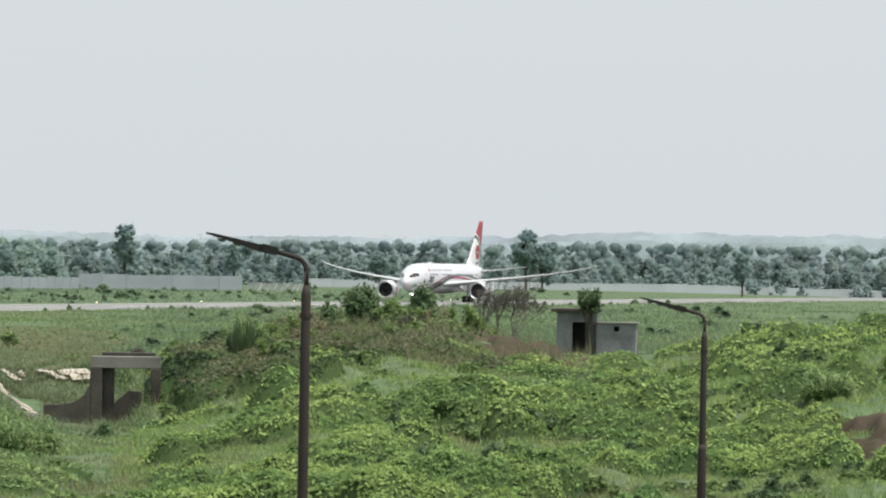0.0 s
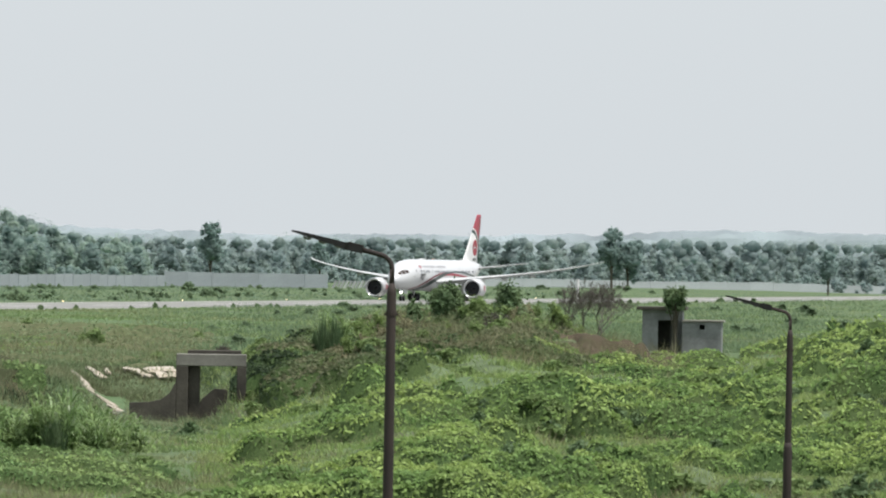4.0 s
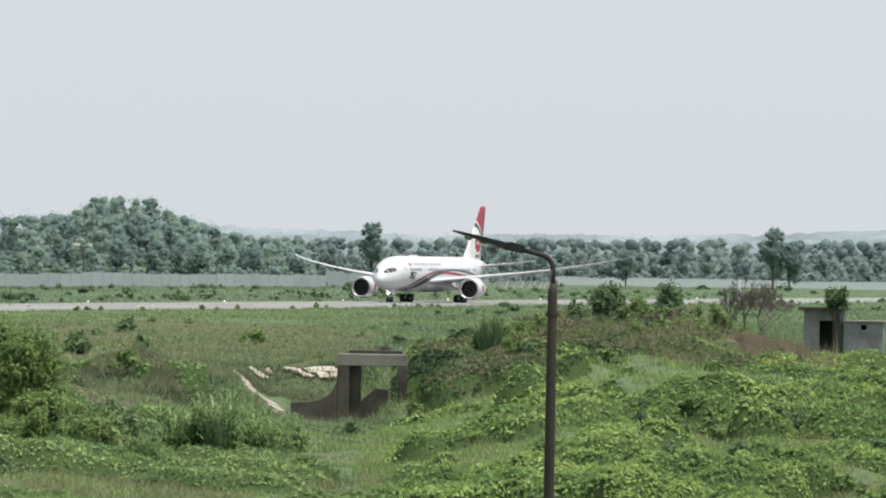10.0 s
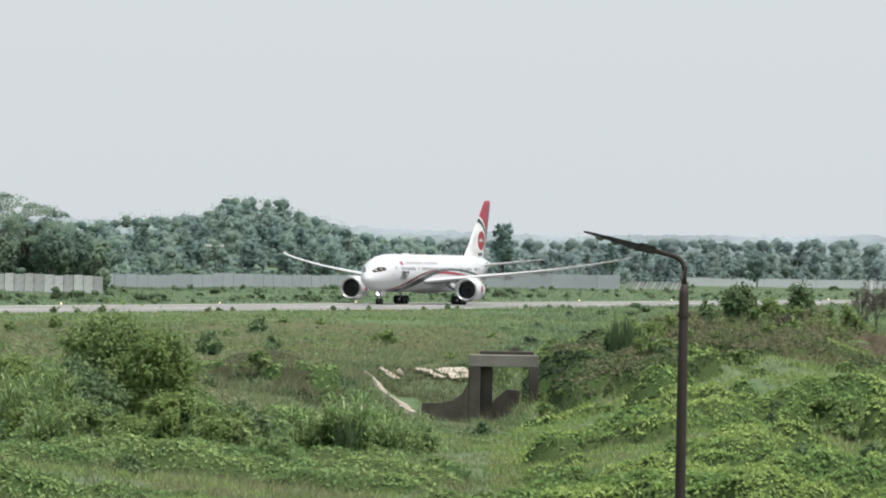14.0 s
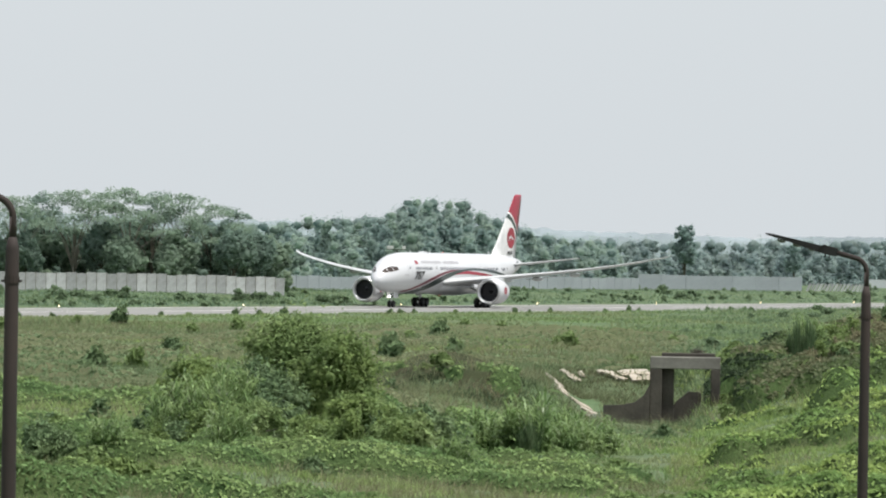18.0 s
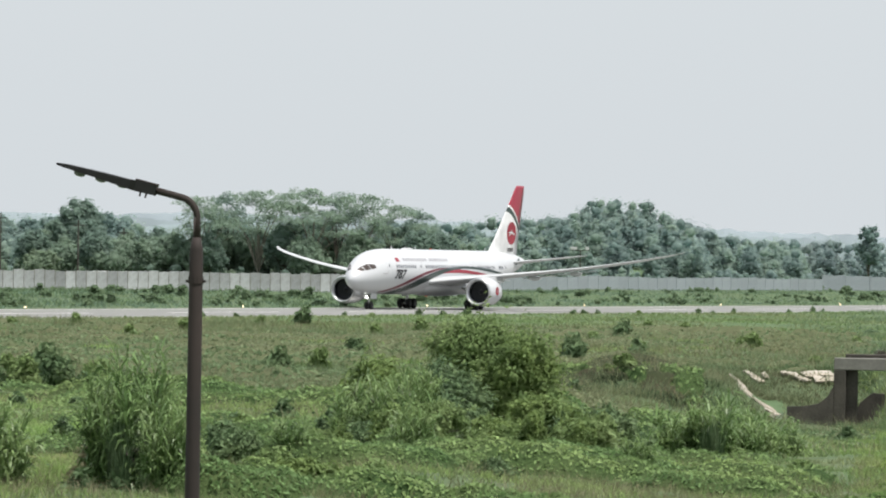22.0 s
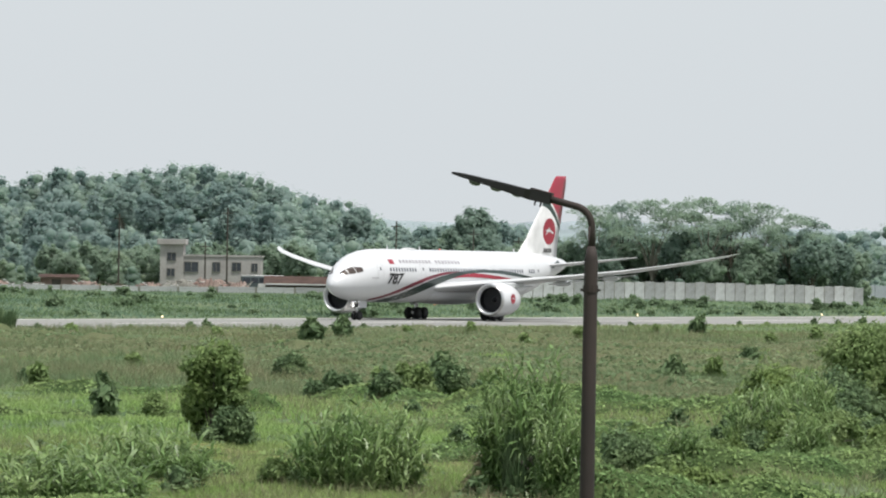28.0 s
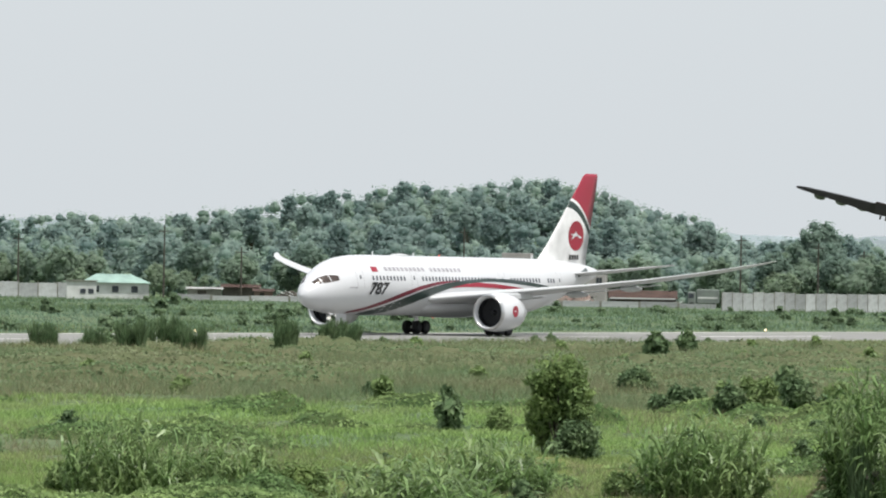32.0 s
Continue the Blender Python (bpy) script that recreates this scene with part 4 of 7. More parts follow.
def wall_run(label, a, b, height, gap=3.06, kind=(panel_mesh, post_mesh)):
    """a, b: (bearing, distance) of the two ends."""
    pa, pb = at(*a), at(*b)
    run = pb - pa
    n = int(run.length / gap)
    turn = math.atan2(run.y, run.x)
    w = thing("perimeter_wall", label, "wall", kind="structure")
    rw = random.Random(int(a[1]))
    for k in range(n):
        p = pa + run * ((k + 0.5) / n)
        z = ground_z(p.x, p.y)
        sc = Matrix.Diagonal((run.length / n / 3.06, 1, height / 3.3, 1))
        put("panel", kind[0], w, Matrix.Translation((p.x, p.y, z + rw.uniform(-0.18, 0.10))) @ Matrix.Rotation(turn + rw.uniform(-0.01, 0.01), 4, "Z") @ Matrix.Rotation(rw.uniform(-0.015, 0.02), 4, "X") @ sc)
        q = pa + run * (k / n)
        put("wall_post", kind[1], w, Matrix.Translation((q.x, q.y, ground_z(q.x, q.y))) @ Matrix.Rotation(turn, 4, "Z") @ sc)
    return w


wall_run("pale weathered perimeter wall of upright concrete panels", (-13.25, 800), (-7.9, 830), 2.85, 1.7)
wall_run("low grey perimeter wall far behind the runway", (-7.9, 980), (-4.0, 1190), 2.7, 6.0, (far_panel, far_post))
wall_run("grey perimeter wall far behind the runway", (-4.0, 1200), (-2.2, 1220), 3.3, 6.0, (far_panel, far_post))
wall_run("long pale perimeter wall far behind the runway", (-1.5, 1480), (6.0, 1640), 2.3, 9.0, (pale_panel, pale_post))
wall_run("low pale boundary wall beside the green roofed building", (-22.5, 800), (-20.35, 805), 2.5, 3.0)
wall_run("low pale boundary wall in front of the yards", (-19.3, 815), (-13.3, 815), 0.9, 6.0)

fence = thing("perimeter_fence", "pale fence of spaced leaning panels behind the runway", "fence", kind="structure")
for k in range(16):
    p = at(-2.15 + 0.042 * k, 1225)
    put("panel", panel_mesh, fence, Matrix.Translation(p) @ Matrix.Rotation(radians(10), 4, "Z") @ Matrix.Rotation(0.45, 4, "Y") @ Matrix.Diagonal((0.2, 1, 0.6, 1)))

# ---- buildings beyond the runway ----
M_HOUSE = mat("bare_plaster", (0.36, 0.345, 0.335), 0.9, 0, 0.2, 0.3, 3, 0.1, second=(0.27, 0.255, 0.245))
M_BLUEPANE = mat("dark_pane", (0.045, 0.052, 0.065), 0.25, 0, 0.1, 1, 6)
M_REDWALL = mat("red_brick_heap", (0.17, 0.115, 0.10), 0.95, 0, 0.3, 0.3, 3, 0.3, second=(0.30, 0.25, 0.22))
M_GREENROOF = mat("green_sheet_roof", (0.27, 0.40, 0.35), 0.5, 0, 0.1, 0.5, 4)
M_WHITEWALL = mat("white_plaster", (0.62, 0.63, 0.62), 0.9, 0, 0.1, 0.4, 4)
p = at(-15.1, 850)
house = thing("house", "grey plastered two-storey house with a taller stair tower", "house", pose(p.x, p.y, p.z, 0, 0, 15.1 - 3))
part("wall", boxes((-4.3, 8.4, 0, 8, -0.5, 5.75), bevel=0.03), M_HOUSE, house, "grey plaster wall")
part("tower", boxes((-8.1, -4.304, -0.4, 6, -0.5, 7.6), bevel=0.03), M_HOUSE, house, "stair tower")
part("roof", boxes((-8.6, -3.9, -0.9, 6.4, 7.604, 8.5), bevel=0.05), M_HOUSE, house, "overhanging tower roof")
part("parapet", boxes((-4.3, 8.6, -0.15, 0.05, 5.754, 6.05), (8.4, 8.6, 0.05, 8, 5.754, 6.05)), M_HOUSE, house)
for x, z, w, h, y in ((-6.9, 5.0, 1.35, 1.25, -0.4), (-6.9, 2.45, 1.2, 1.2, -0.4), (-4.1, 3.2, 2.2, 1.6, 0), (0.5, 3.3, 1.2, 1.5, 0), (3.7, 3.4, 1.4, 1.4, 0), (6.9, 3.4, 0.9, 1.3, 0), (1.5, 0.3, 1.4, 1.3, 0), (5.0, 0.3, 1.4, 1.3, 0)):
    win = part("window", boxes((x, x + w, y - 0.06, y - 0.01, z, z + h)), M_BLUEPANE, house, "dark window")
    part("window_frame", boxes((x - 0.08, x, y - 0.1, y - 0.004, z - 0.08, z + h + 0.08), (x + w, x + w + 0.08, y - 0.1, y - 0.004, z - 0.08, z + h + 0.08), (x, x + w, y - 0.1, y - 0.004, z + h, z + h + 0.08), (x, x + w, y - 0.14, y - 0.004, z - 0.08, z), (x + w / 2 - 0.04, x + w / 2 + 0.04, y - 0.1, y - 0.062, z, z + h)), M_CONC, win)

p = at(-9.53, 839)
M_BUS = mat("bus_paint", (0.07, 0.095, 0.10), 0.5, 0, 0.1, 0.5, 4)
bus = thing("bus", "dark grey bus with a pale roof driving along the wall", "bus", pose(p.x, p.y, p.z, 0, 0, 9.5))
bm = boxes((-3.7, 3.4, -1.2, 1.2, 0.45, 2.6), bevel=0.15)
part("body", bm, M_BUS, bus)
part("roof", boxes((-3.6, 3.3, -1.1, 1.1, 2.604, 2.74), bevel=0.08), M_WHITEWALL, bus, "pale roof")
for k in range(5):
    part("window", boxes((-3.3 + 1.3 * k, -2.2 + 1.3 * k, -1.23, -1.205, 1.5, 2.3)), M_BLUEPANE, bus)
part("panel", boxes((-0.9, 2.2, -1.24, -1.205, 0.75, 1.4)), M_WHITEWALL, bus, "pale side panel")
for x in (-2.4, 2.2):
    for y in (-1.05, 1.05):
        w = part("wheel", wheel_mesh(0.5, 0.3), P_TYRE, bus)
        w.matrix_basis = Matrix.Translation((x, y, 0.5))

p = at(-19.93, 810)
shed = thing("green_roofed_building", "low white building with a green sheet roof", "building", pose(p.x, p.y, p.z, 0, 0, 19.9))
part("wall", boxes((-5.0, 5.2, 0, 6, -0.5, 2.7)), M_WHITEWALL, shed)
bm = bmesh.new()
e = [bm.verts.new(v) for v in ((-5.4, -0.5, 2.6), (5.6, -0.5, 2.6), (5.6, 6.5, 2.6), (-5.4, 6.5, 2.6), (-3.0, 3, 3.95), (2.4, 3, 3.95))]
for q in ((0, 1, 5, 4), (1, 2, 5), (2, 3, 4, 5), (3, 0, 4), (3, 2, 1, 0)):
    bm.faces.new([e[i] for i in q])
part("roof", bm, M_GREENROOF, shed, "pale green hipped roof")
for x in (-3, 0, 3):
    part("window", boxes((x - 0.5, x + 0.5, -0.06, -0.01, 1.1, 2.1)), M_BLUEPANE, shed)
p = at(-20.3, 770)
kiosk = thing("kiosk", "small white block house with dark windows", "hut", pose(p.x, p.y, p.z, 0, 0, 20.3))
part("wall", boxes((-2.2, 2.2, 0, 3, -0.4, 2.7), bevel=0.02), M_WHITEWALL, kiosk)
part("roof", boxes((-2.4, 2.4, -0.2, 3.2, 2.704, 2.86)), M_CONC, kiosk)
for x in (-0.2, 1.0):
    part("window", boxes((x, x + 0.8, -0.06, -0.01, 0.9, 1.6)), M_BLUEPANE, kiosk)

# yards with rubble heaps and low sheds between wall and trees
def heap(az, d, w, h, deep, material, label, seed):
    r = random.Random(seed)
    p = at(az, d)
    ob = thing("heap", label, "heap", pose(p.x, p.y, p.z, 0, 0, -az), "rubble heaps")
    vs, fs, nx, ny = [], [], 22, 7
    for i in range(nx):
        for j in range(ny):
            u, v = 2 * i / (nx - 1) - 1, 2 * j / (ny - 1) - 1
            z = h * max(0.0, 1 - u * u) ** 0.6 * max(0.0, 1 - v * v) ** 0.5
            vs.append((u * w / 2 + r.uniform(-0.1, 0.1), v * deep / 2, z * r.uniform(0.65, 1.15) - 0.15))
    for i in range(nx - 1):
        for j in range(ny - 1):
            q = i * ny + j
            fs.append((q, q + ny, q + ny + 1, q + 1))
    put("rubble", solid("rubble", vs, fs, material), ob)
    for k in range(5):
        b = boxes((-0.5, 0.5, -0.08, 0.08, -0.06, 0.06), bevel=0.02)
        q = part("board", b, r.choice((M_WHITEWALL, M_CONC_DARK, M_CONC)), ob, "loose board")
        q.matrix_basis = pose(r.uniform(-0.4, 0.4) * w, -deep * 0.3, h * r.uniform(0.4, 0.85), r.uniform(-20, 20), r.uniform(-35, 35), r.uniform(-40, 40)) @ Matrix.Diagonal((r.uniform(0.7, 2.2), 1, 1, 1))


for k, (a, d, w, h, m) in enumerate(((-15.75, 829, 6, 1.5, M_REDWALL), (-15.42, 827, 7, 1.9, M_CONC), (-15.1, 830, 7.5, 2.3, M_REDWALL), (-14.8, 828, 5.5, 1.9, M_REDWALL), (-16.1, 831, 5, 1.2, M_EARTH), (-16.45, 829, 6, 1.6, M_REDWALL), (-17.0, 832, 5, 1.3, M_CONC_DARK), (-17.45, 830, 7, 1.5, M_REDWALL), (-18.0, 832, 6, 1.7, M_CONC_DARK), (-13.75, 829, 3.5, 1.0, M_CONC_DARK))):
    heap(a, d, w, h, 3.0, m, "low heap of reddish brick rubble and boards" if m is M_REDWALL else "low heap of grey rubble and boards", k)


def low_shed(az, d, w, h, wall, roof, label, pitch=0.5):
    p = at(az, d)
    ob = thing("shed", label, "shed", pose(p.x, p.y, p.z, 0, 0, -az), "yard sheds")
    part("wall", boxes((-w / 2, w / 2, 0, 3, -0.4, h), bevel=0.03), wall, ob)
    bm = bmesh.new()
    e = [bm.verts.new(v) for v in ((-w / 2 - 0.3, -0.5, h + 0.004), (w / 2 + 0.3, -0.5, h + 0.004), (w / 2 + 0.3, 3.4, h + pitch), (-w / 2 - 0.3, 3.4, h + pitch))]
    f = bm.faces.new(e)
    bmesh.ops.solidify(bm, geom=[f], thickness=-0.1)
    part("roof", bm, roof, ob, "sloping sheet roof")
    part("doorway", boxes((-w * 0.2, w * 0.05, -0.05, -0.004, -0.2, h * 0.85)), M_CONC_DARK, ob, "dark doorway")
    return ob


M_RUSTROOF = mat("rusty_sheet", (0.14, 0.085, 0.07), 0.8, 0, 0.25, 0.6, 5, 0.2, second=(0.09, 0.06, 0.05))
long_shed = low_shed(-14.12, 832, 10.5, 1.3, M_CONC_DARK, M_RUSTROOF, "long low shed with a rusty roof and a white rail", 1.3)
part("rail", boxes((-5.2, 5.2, -0.7, -0.6, 1.2, 1.42)), M_WHITEWALL, long_shed, "white painted rail")
low_shed(-16.75, 843, 6, 1.9, M_REDWALL, M_RUSTROOF, "low reddish shed among the trees")
low_shed(-18.55, 846, 6, 2.0, M_CONC_DARK, M_RUSTROOF, "low dark shed with a rusty roof")
low_shed(-18.95, 838, 5.5, 1.7, M_CONC, M_WHITEWALL, "low shed with a pale sheet roof", 0.3)
low_shed(-17.6, 845, 5, 1.7, M_CONC, M_WHITEWALL, "low shed with a pale sheet roof", 0.3)
low_shed(-18.3, 836, 3, 1.5, M_REDWALL, M_RUSTROOF, "small reddish shed beside the rubble", 0.4)
p = at(-13.45, 834)
lorry = thing("lorry", "parked grey-green covered lorry with a white stripe", "lorry", pose(p.x, p.y, p.z, 0, 0, 13.4))
M_TARP = mat("faded_tarpaulin", (0.17, 0.20, 0.18), 0.85, 0, 0.2, 0.8, 6, 0.2, second=(0.13, 0.15, 0.14))
part("cargo_box", boxes((-1.2, 2.5, -1.15, 1.15, 0.7, 3.0), bevel=0.12), M_TARP, lorry, "faded grey-green cover")
part("cab", boxes((-2.6, -1.25, -1.1, 1.1, 0.55, 2.6), bevel=0.15), M_TARP, lorry)
part("stripe", boxes((-0.9, 2.2, -1.18, -1.155, 1.5, 1.8)), M_WHITEWALL, lorry, "white stripe")
part("window", boxes((-2.4, -1.6, -1.13, -1.105, 1.6, 2.3)), M_BLUEPANE, lorry)
for x in (-1.9, 1.5):
    for y in (-0.95, 0.95):
        w = part("wheel", wheel_mesh(0.5, 0.3), P_TYRE, lorry)
        w.matrix_basis = Matrix.Translation((x, y, 0.5))

# tall thin poles
for a, d, h in ((-14.91, 834, 13.4), (-13.05, 845, 12), (-19.40, 800, 11.5), (-18.55, 830, 8.5), (-16.1, 850, 12.5), (-12.2, 850, 11.0), (-21.0, 830, 10), (-15.15, 834, 8.0), (-11.7, 870, 10.0)):
    p = at(a, d)
    pole = thing("utility_pole", "tall thin dark utility pole with a crossbar", "pole", pose(p.x, p.y, p.z), "utility poles")
    bm = bmesh.new()
    tube(bm, [(0, 0, -0.5), (0, 0, h)], [0.17, 0.11], 8)
    part("shaft", bm, M_CONC_DARK, pole)
    part("crossbar", boxes((-0.9, 0.9, -0.06, 0.06, h - 0.9, h - 0.76)), M_CONC_DARK, pole)
# white marker mast on the far verge
p = at(0.55, 1100)
mast = thing("marker_mast", "short thick white marker mast", "mast", pose(p.x, p.y, p.z))
bm = bmesh.new()
tube(bm, [(0, 0, -0.3), (0, 0, 4.6)], [0.36, 0.33], 12)
part("shaft", bm, M_WHITEWALL, mast)

# two white spots among the trees of the rise, on a made-up mast
p = at(-6.67, 1150)
mast = thing("lamp_mast", "made-up thin mast carrying two white spots among trees", "mast", pose(p.x, p.y, p.z, 0, 0, 6.7))
bm = bmesh.new()
tube(bm, [(0, 0, -0.3), (0, 0, 8.0)], [0.14, 0.1], 8)
part("shaft", bm, M_CONC_DARK, mast)
part("crossbar", boxes((-1.9, 1.9, -0.06, 0.06, 8.0, 8.12)), M_CONC_DARK, mast)
for x, w in ((-1.5, 0.75), (1.5, 0.4)):
    part("lamp_head", boxes((x - w, x + w, -0.25, 0.1, 8.124, 8.8), bevel=0.08), M_WHITEWALL, mast, "white box for a white spot")

# runway edge lights
M_GLOW = bpy.data.materials.new("edge_light_glass")
M_GLOW.use_nodes = True
M_GLOW.node_tree.nodes["Principled BSDF"].inputs["Emission Color"].default_value = (1.0, 0.72, 0.35, 1)
M_GLOW.node_tree.nodes["Principled BSDF"].inputs["Emission Strength"].default_value = 2.5
light0 = thing("edge_light", "small glowing yellow runway edge light on a short stem", "runway light", None, "runway edge lights")
bm = bmesh.new()
tube(bm, [(0, 0, 0), (0, 0, 0.28)], [0.07, 0.05], 8)
part("stem", bm, M_CONC_DARK, light0)
bm = bmesh.new()
tube(bm, [(0, 0, 0.284), (0, 0, 0.42), (0, 0, 0.5)], [0.085, 0.085, 0.04], 10)
part("globe", bm, M_GLOW, light0)
first = True
for k in range(14):
    q = 300 + 60 * k
    p = RUN_U * q + RUN_N * (RUN_FAR + 1.5)
    m = pose(p[0], p[1], ground_z(p[0], p[1]))
    if first:
        light0.matrix_basis = m
        first = False
    else:
        copy_thing(light0, m)

# ---- plants ----
rng = np.random.default_rng(7)


def leaf_quads(centres, size, flat=0.0, stretch=1.6, normal=None, loose=0.6):
    """One four-cornered leaf or spray at each centre; normal: the way its face looks, more or less (loose)."""
    n = len(centres)
    size = np.broadcast_to(size, (n,))[:, None]
    if normal is None:
        normal = np.tile(np.array([0.0, 0.0, flat]), (n, 1))
        loose = 1.0
    face = normal + loose * rng.normal(size=(n, 3))
    face /= np.linalg.norm(face, axis=1)[:, None] + 1e-9
    a = np.cross(face, rng.normal(size=(n, 3)))
    a /= np.linalg.norm(a, axis=1)[:, None] + 1e-9
    b = np.cross(face, a)
    c = np.asarray(centres)
    v = np.stack([c - a * size * stretch * 0.5, c + b * size * 0.36, c + a * size * stretch * 0.5, c - b * size * 0.36], 1)
    return v.reshape(-1, 3)


def cells(x, y, size, seed):
    """Rounded swellings with creases between them, from 0 to 1, of uneven height."""
    u, v = x / size, y / size
    i0, j0 = np.floor(u).astype(np.int64), np.floor(v).astype(np.int64)
    best = np.zeros(np.shape(x))
    for a in (-1, 0, 1):
        for b in (-1, 0, 1):
            i, j = i0 + a, j0 + b
            px, py = i + lattice(i, j, seed), j + lattice(i, j, seed + 1)
            top = 0.12 + 0.88 * lattice(i, j, seed + 2) ** 1.3
            best = np.maximum(best, top * np.sqrt(np.clip(1 - ((u - px) ** 2 + (v - py) ** 2) / (0.3 + 0.5 * top), 0, 1)))
    return best


EARTH = ((0.95, 286, 0.55, 8), (4.75, 186, 0.7, 6), (3.6, 198, 0.25, 4), (-6.1, 270, 0.9, 15), (-14.7, 167, 0.8, 7), (-16.9, 152, 0.7, 5), (-12.6, 160, 0.7, 5))


def cover(x, y):
    """How thickly creepers and weeds grow there, 0 to 1, and how high their blanket stands over the ground."""
    az, d = np.degrees(np.arctan2(x, y)), np.hypot(x, y)
    off = x * RUN_N[0] + y * RUN_N[1]
    wild = ease(az, -3.6, -3.0)
    rough = bumps(x, y, 13, 16) * 0.6 + bumps(x, y, 5, 17) * 0.4
    heaped = 0.45 * bumps(x, y, 8, 116) + 0.35 * bumps(x, y, 3.2, 117) + 0.2 * bumps(x, y, 19, 118)
    m = wild * ease(heaped + 0.09 * ease(d, 238, 275) - 0.05 * ease(rough, 0.4, 0.6), 0.525, 0.575) + (1 - wild) * ease(bumps(x, y, 15, 31) * 0.55 + bumps(x, y, 5, 32) * 0.45, 0.48, 0.58) * (1 - ease(d, 232, 262) * (1 - ease(az, -9.5, -7.5))) * (1 - ease(d, 280, 320))
    m = m * (1 - ease(d, 315, 345) * ease(-az, -6, -0.5)) * (1 - ease(off, RUN_NEAR - 22, RUN_NEAR - 10))
    ds, _ = along(x, y, STREAM)
    m = m * ease(ds, 1.6, 3.0)
    m = m * (1 - ((az > -3.3) & (az < -2.93) & (d > 249) & (d < 263)))
    m = m * (1 - ((az > -5.3) & (az < -3.25) & (d > 236) & (d < 315)))
    m = m * (1 - ease(az, 1.05, 1.2) * (1 - ease(az, 2.3, 2.45)) * ease(d, 304, 309))
    for a, q, ha, hd in EARTH:
        m = m * ease(np.hypot((az - a) / ha, (d - q) / hd) + 1.1 * (bumps(x, y, 1.3, 33) - 0.5), 0.6, 0.9)
    m = m * (1 - 0.9 * ease(az, -4.6, -4.0) * (1 - ease(az, -2.2, -1.1)) * ease(d, 198, 210) * (1 - ease(d, 236, 250)) * ease(bumps(x, y, 6, 35), 0.25, 0.5))
    m = m * (1 - 0.95 * (1 - ease(az, -13.0, -11.8)) * ease(d, 124, 134) * (1 - ease(d, 232, 246)) * ease(bumps(x, y, 7, 38), 0.22, 0.42))
    tall = (0.75 + 0.25 * wild) * (0.35 + 0.9 * bumps(x, y, 9, 34))
    h = (1.2 * cells(x, y, 3.4, 91) + 1.1 * cells(x, y, 1.3, 94) + 0.45 * cells(x, y, 0.6, 97)) * tall
    h = h * (0.62 + 0.2 * wild)
    h = h * (1 - 0.6 * ease(d, 245, 290) * (1 - ease(az, -2.4, -0.6)))
    h = h * (1 - 0.75 * ease(az, -1.2, 0.5) * (1 - ease(az, 2.4, 3.2)) * ease(d, 215, 262))
    return m, h * m - 0.25 * (1 - ease(m, 0.0, 0.35))


def ball_quads(k):
    """A sphere of quads, k by k on each of six sides: (6kk, 4, 3)."""
    g = np.tan(np.linspace(-1, 1, k + 1) * math.pi / 4)
    out = []
    for ax in range(3):
        for sg in (-1, 1):
            for i in range(k):
                for j in range(k):
                    q = []
                    for a, b in ((i, j), (i + 1, j), (i + 1, j + 1), (i, j + 1)):
                        p = [0, 0, 0]
                        p[ax], p[(ax + 1) % 3], p[(ax + 2) % 3] = sg, g[a] * sg, g[b]
                        q.append(p)
                    out.append(q)
    v = np.array(out, float)
    return v / np.linalg.norm(v, axis=2)[:, :, None]


def welded(k):
    q = ball_quads(k)
    keys, idx, pts = {}, [], []
    for p in q.reshape(-1, 3):
        key = tuple(np.round(p, 4) + 0.0)
        if key not in keys:
            keys[key] = len(pts)
            pts.append(p)
        idx.append(keys[key])
    return np.array(pts), np.array(idx).reshape(-1, 4)


def rhombic():
    """A ball of twelve quads: cube corners and side centres, one quad over each cube edge."""
    q = []
    for ax in range(3):
        for s1 in (-1, 1):
            for s2 in (-1, 1):
                a, b, m, n = [0.0] * 3, [0.0] * 3, [0.0] * 3, [0.0] * 3
                for p, s0 in ((a, -1), (b, 1)):
                    p[ax], p[(ax + 1) % 3], p[(ax + 2) % 3] = s0 * 0.577, s1 * 0.577, s2 * 0.577
                m[(ax + 1) % 3], n[(ax + 2) % 3] = s1, s2
                q.append([a, m, b, n] if s1 * s2 < 0 else [a, n, b, m])
    pts, idx = [], []
    for p in (p for f in q for p in f):
        if p not in pts:
            pts.append(p)
        idx.append(pts.index(p))
    return np.array(pts), np.array(idx).reshape(-1, 4)


BALLS = {1: rhombic(), 2: welded(2)}


def cores(cc, rr, flat=0.8, k=2, wobble=0.10):
    """The leafy inner mass of each clump, a smooth knobbly ball: places and quads."""
    b, f = BALLS[k]
    n = len(cc)
    ph = rng.uniform(0, 6.28, (n, 1, 3))
    w = 1 + wobble * (np.sin(2.7 * b[None] + ph) * np.cos(2.3 * np.roll(b, 1, -1)[None] + ph)).sum(-1, keepdims=True)
    v = b[None] * w * np.asarray(rr).reshape(-1, 1, 1) * [1, 1, flat] + np.asarray(cc)[:, None, :]
    faces = f[None] + (np.arange(n) * len(b))[:, None, None]
    return v.reshape(-1, 3), faces.reshape(-1, 4)


def clump_leaves(n, cc, r, lo=0.8, hi=1.2, up=0.45, side=1.0):
    """Leaf places and facings on the outside of the clumps."""
    k = rng.choice(len(cc), n, p=r ** 2 / (r ** 2).sum())
    d = rng.normal(size=(n, 3))
    d[:, 2] += 0.25
    d /= np.linalg.norm(d, axis=1)[:, None]
    p = cc[k] + d * (rng.uniform(lo, hi, n) * r[k])[:, None] * [1, 1, 0.85]
    face = d * side + [0, 0, up]
    return p, face / np.linalg.norm(face, axis=1)[:, None]


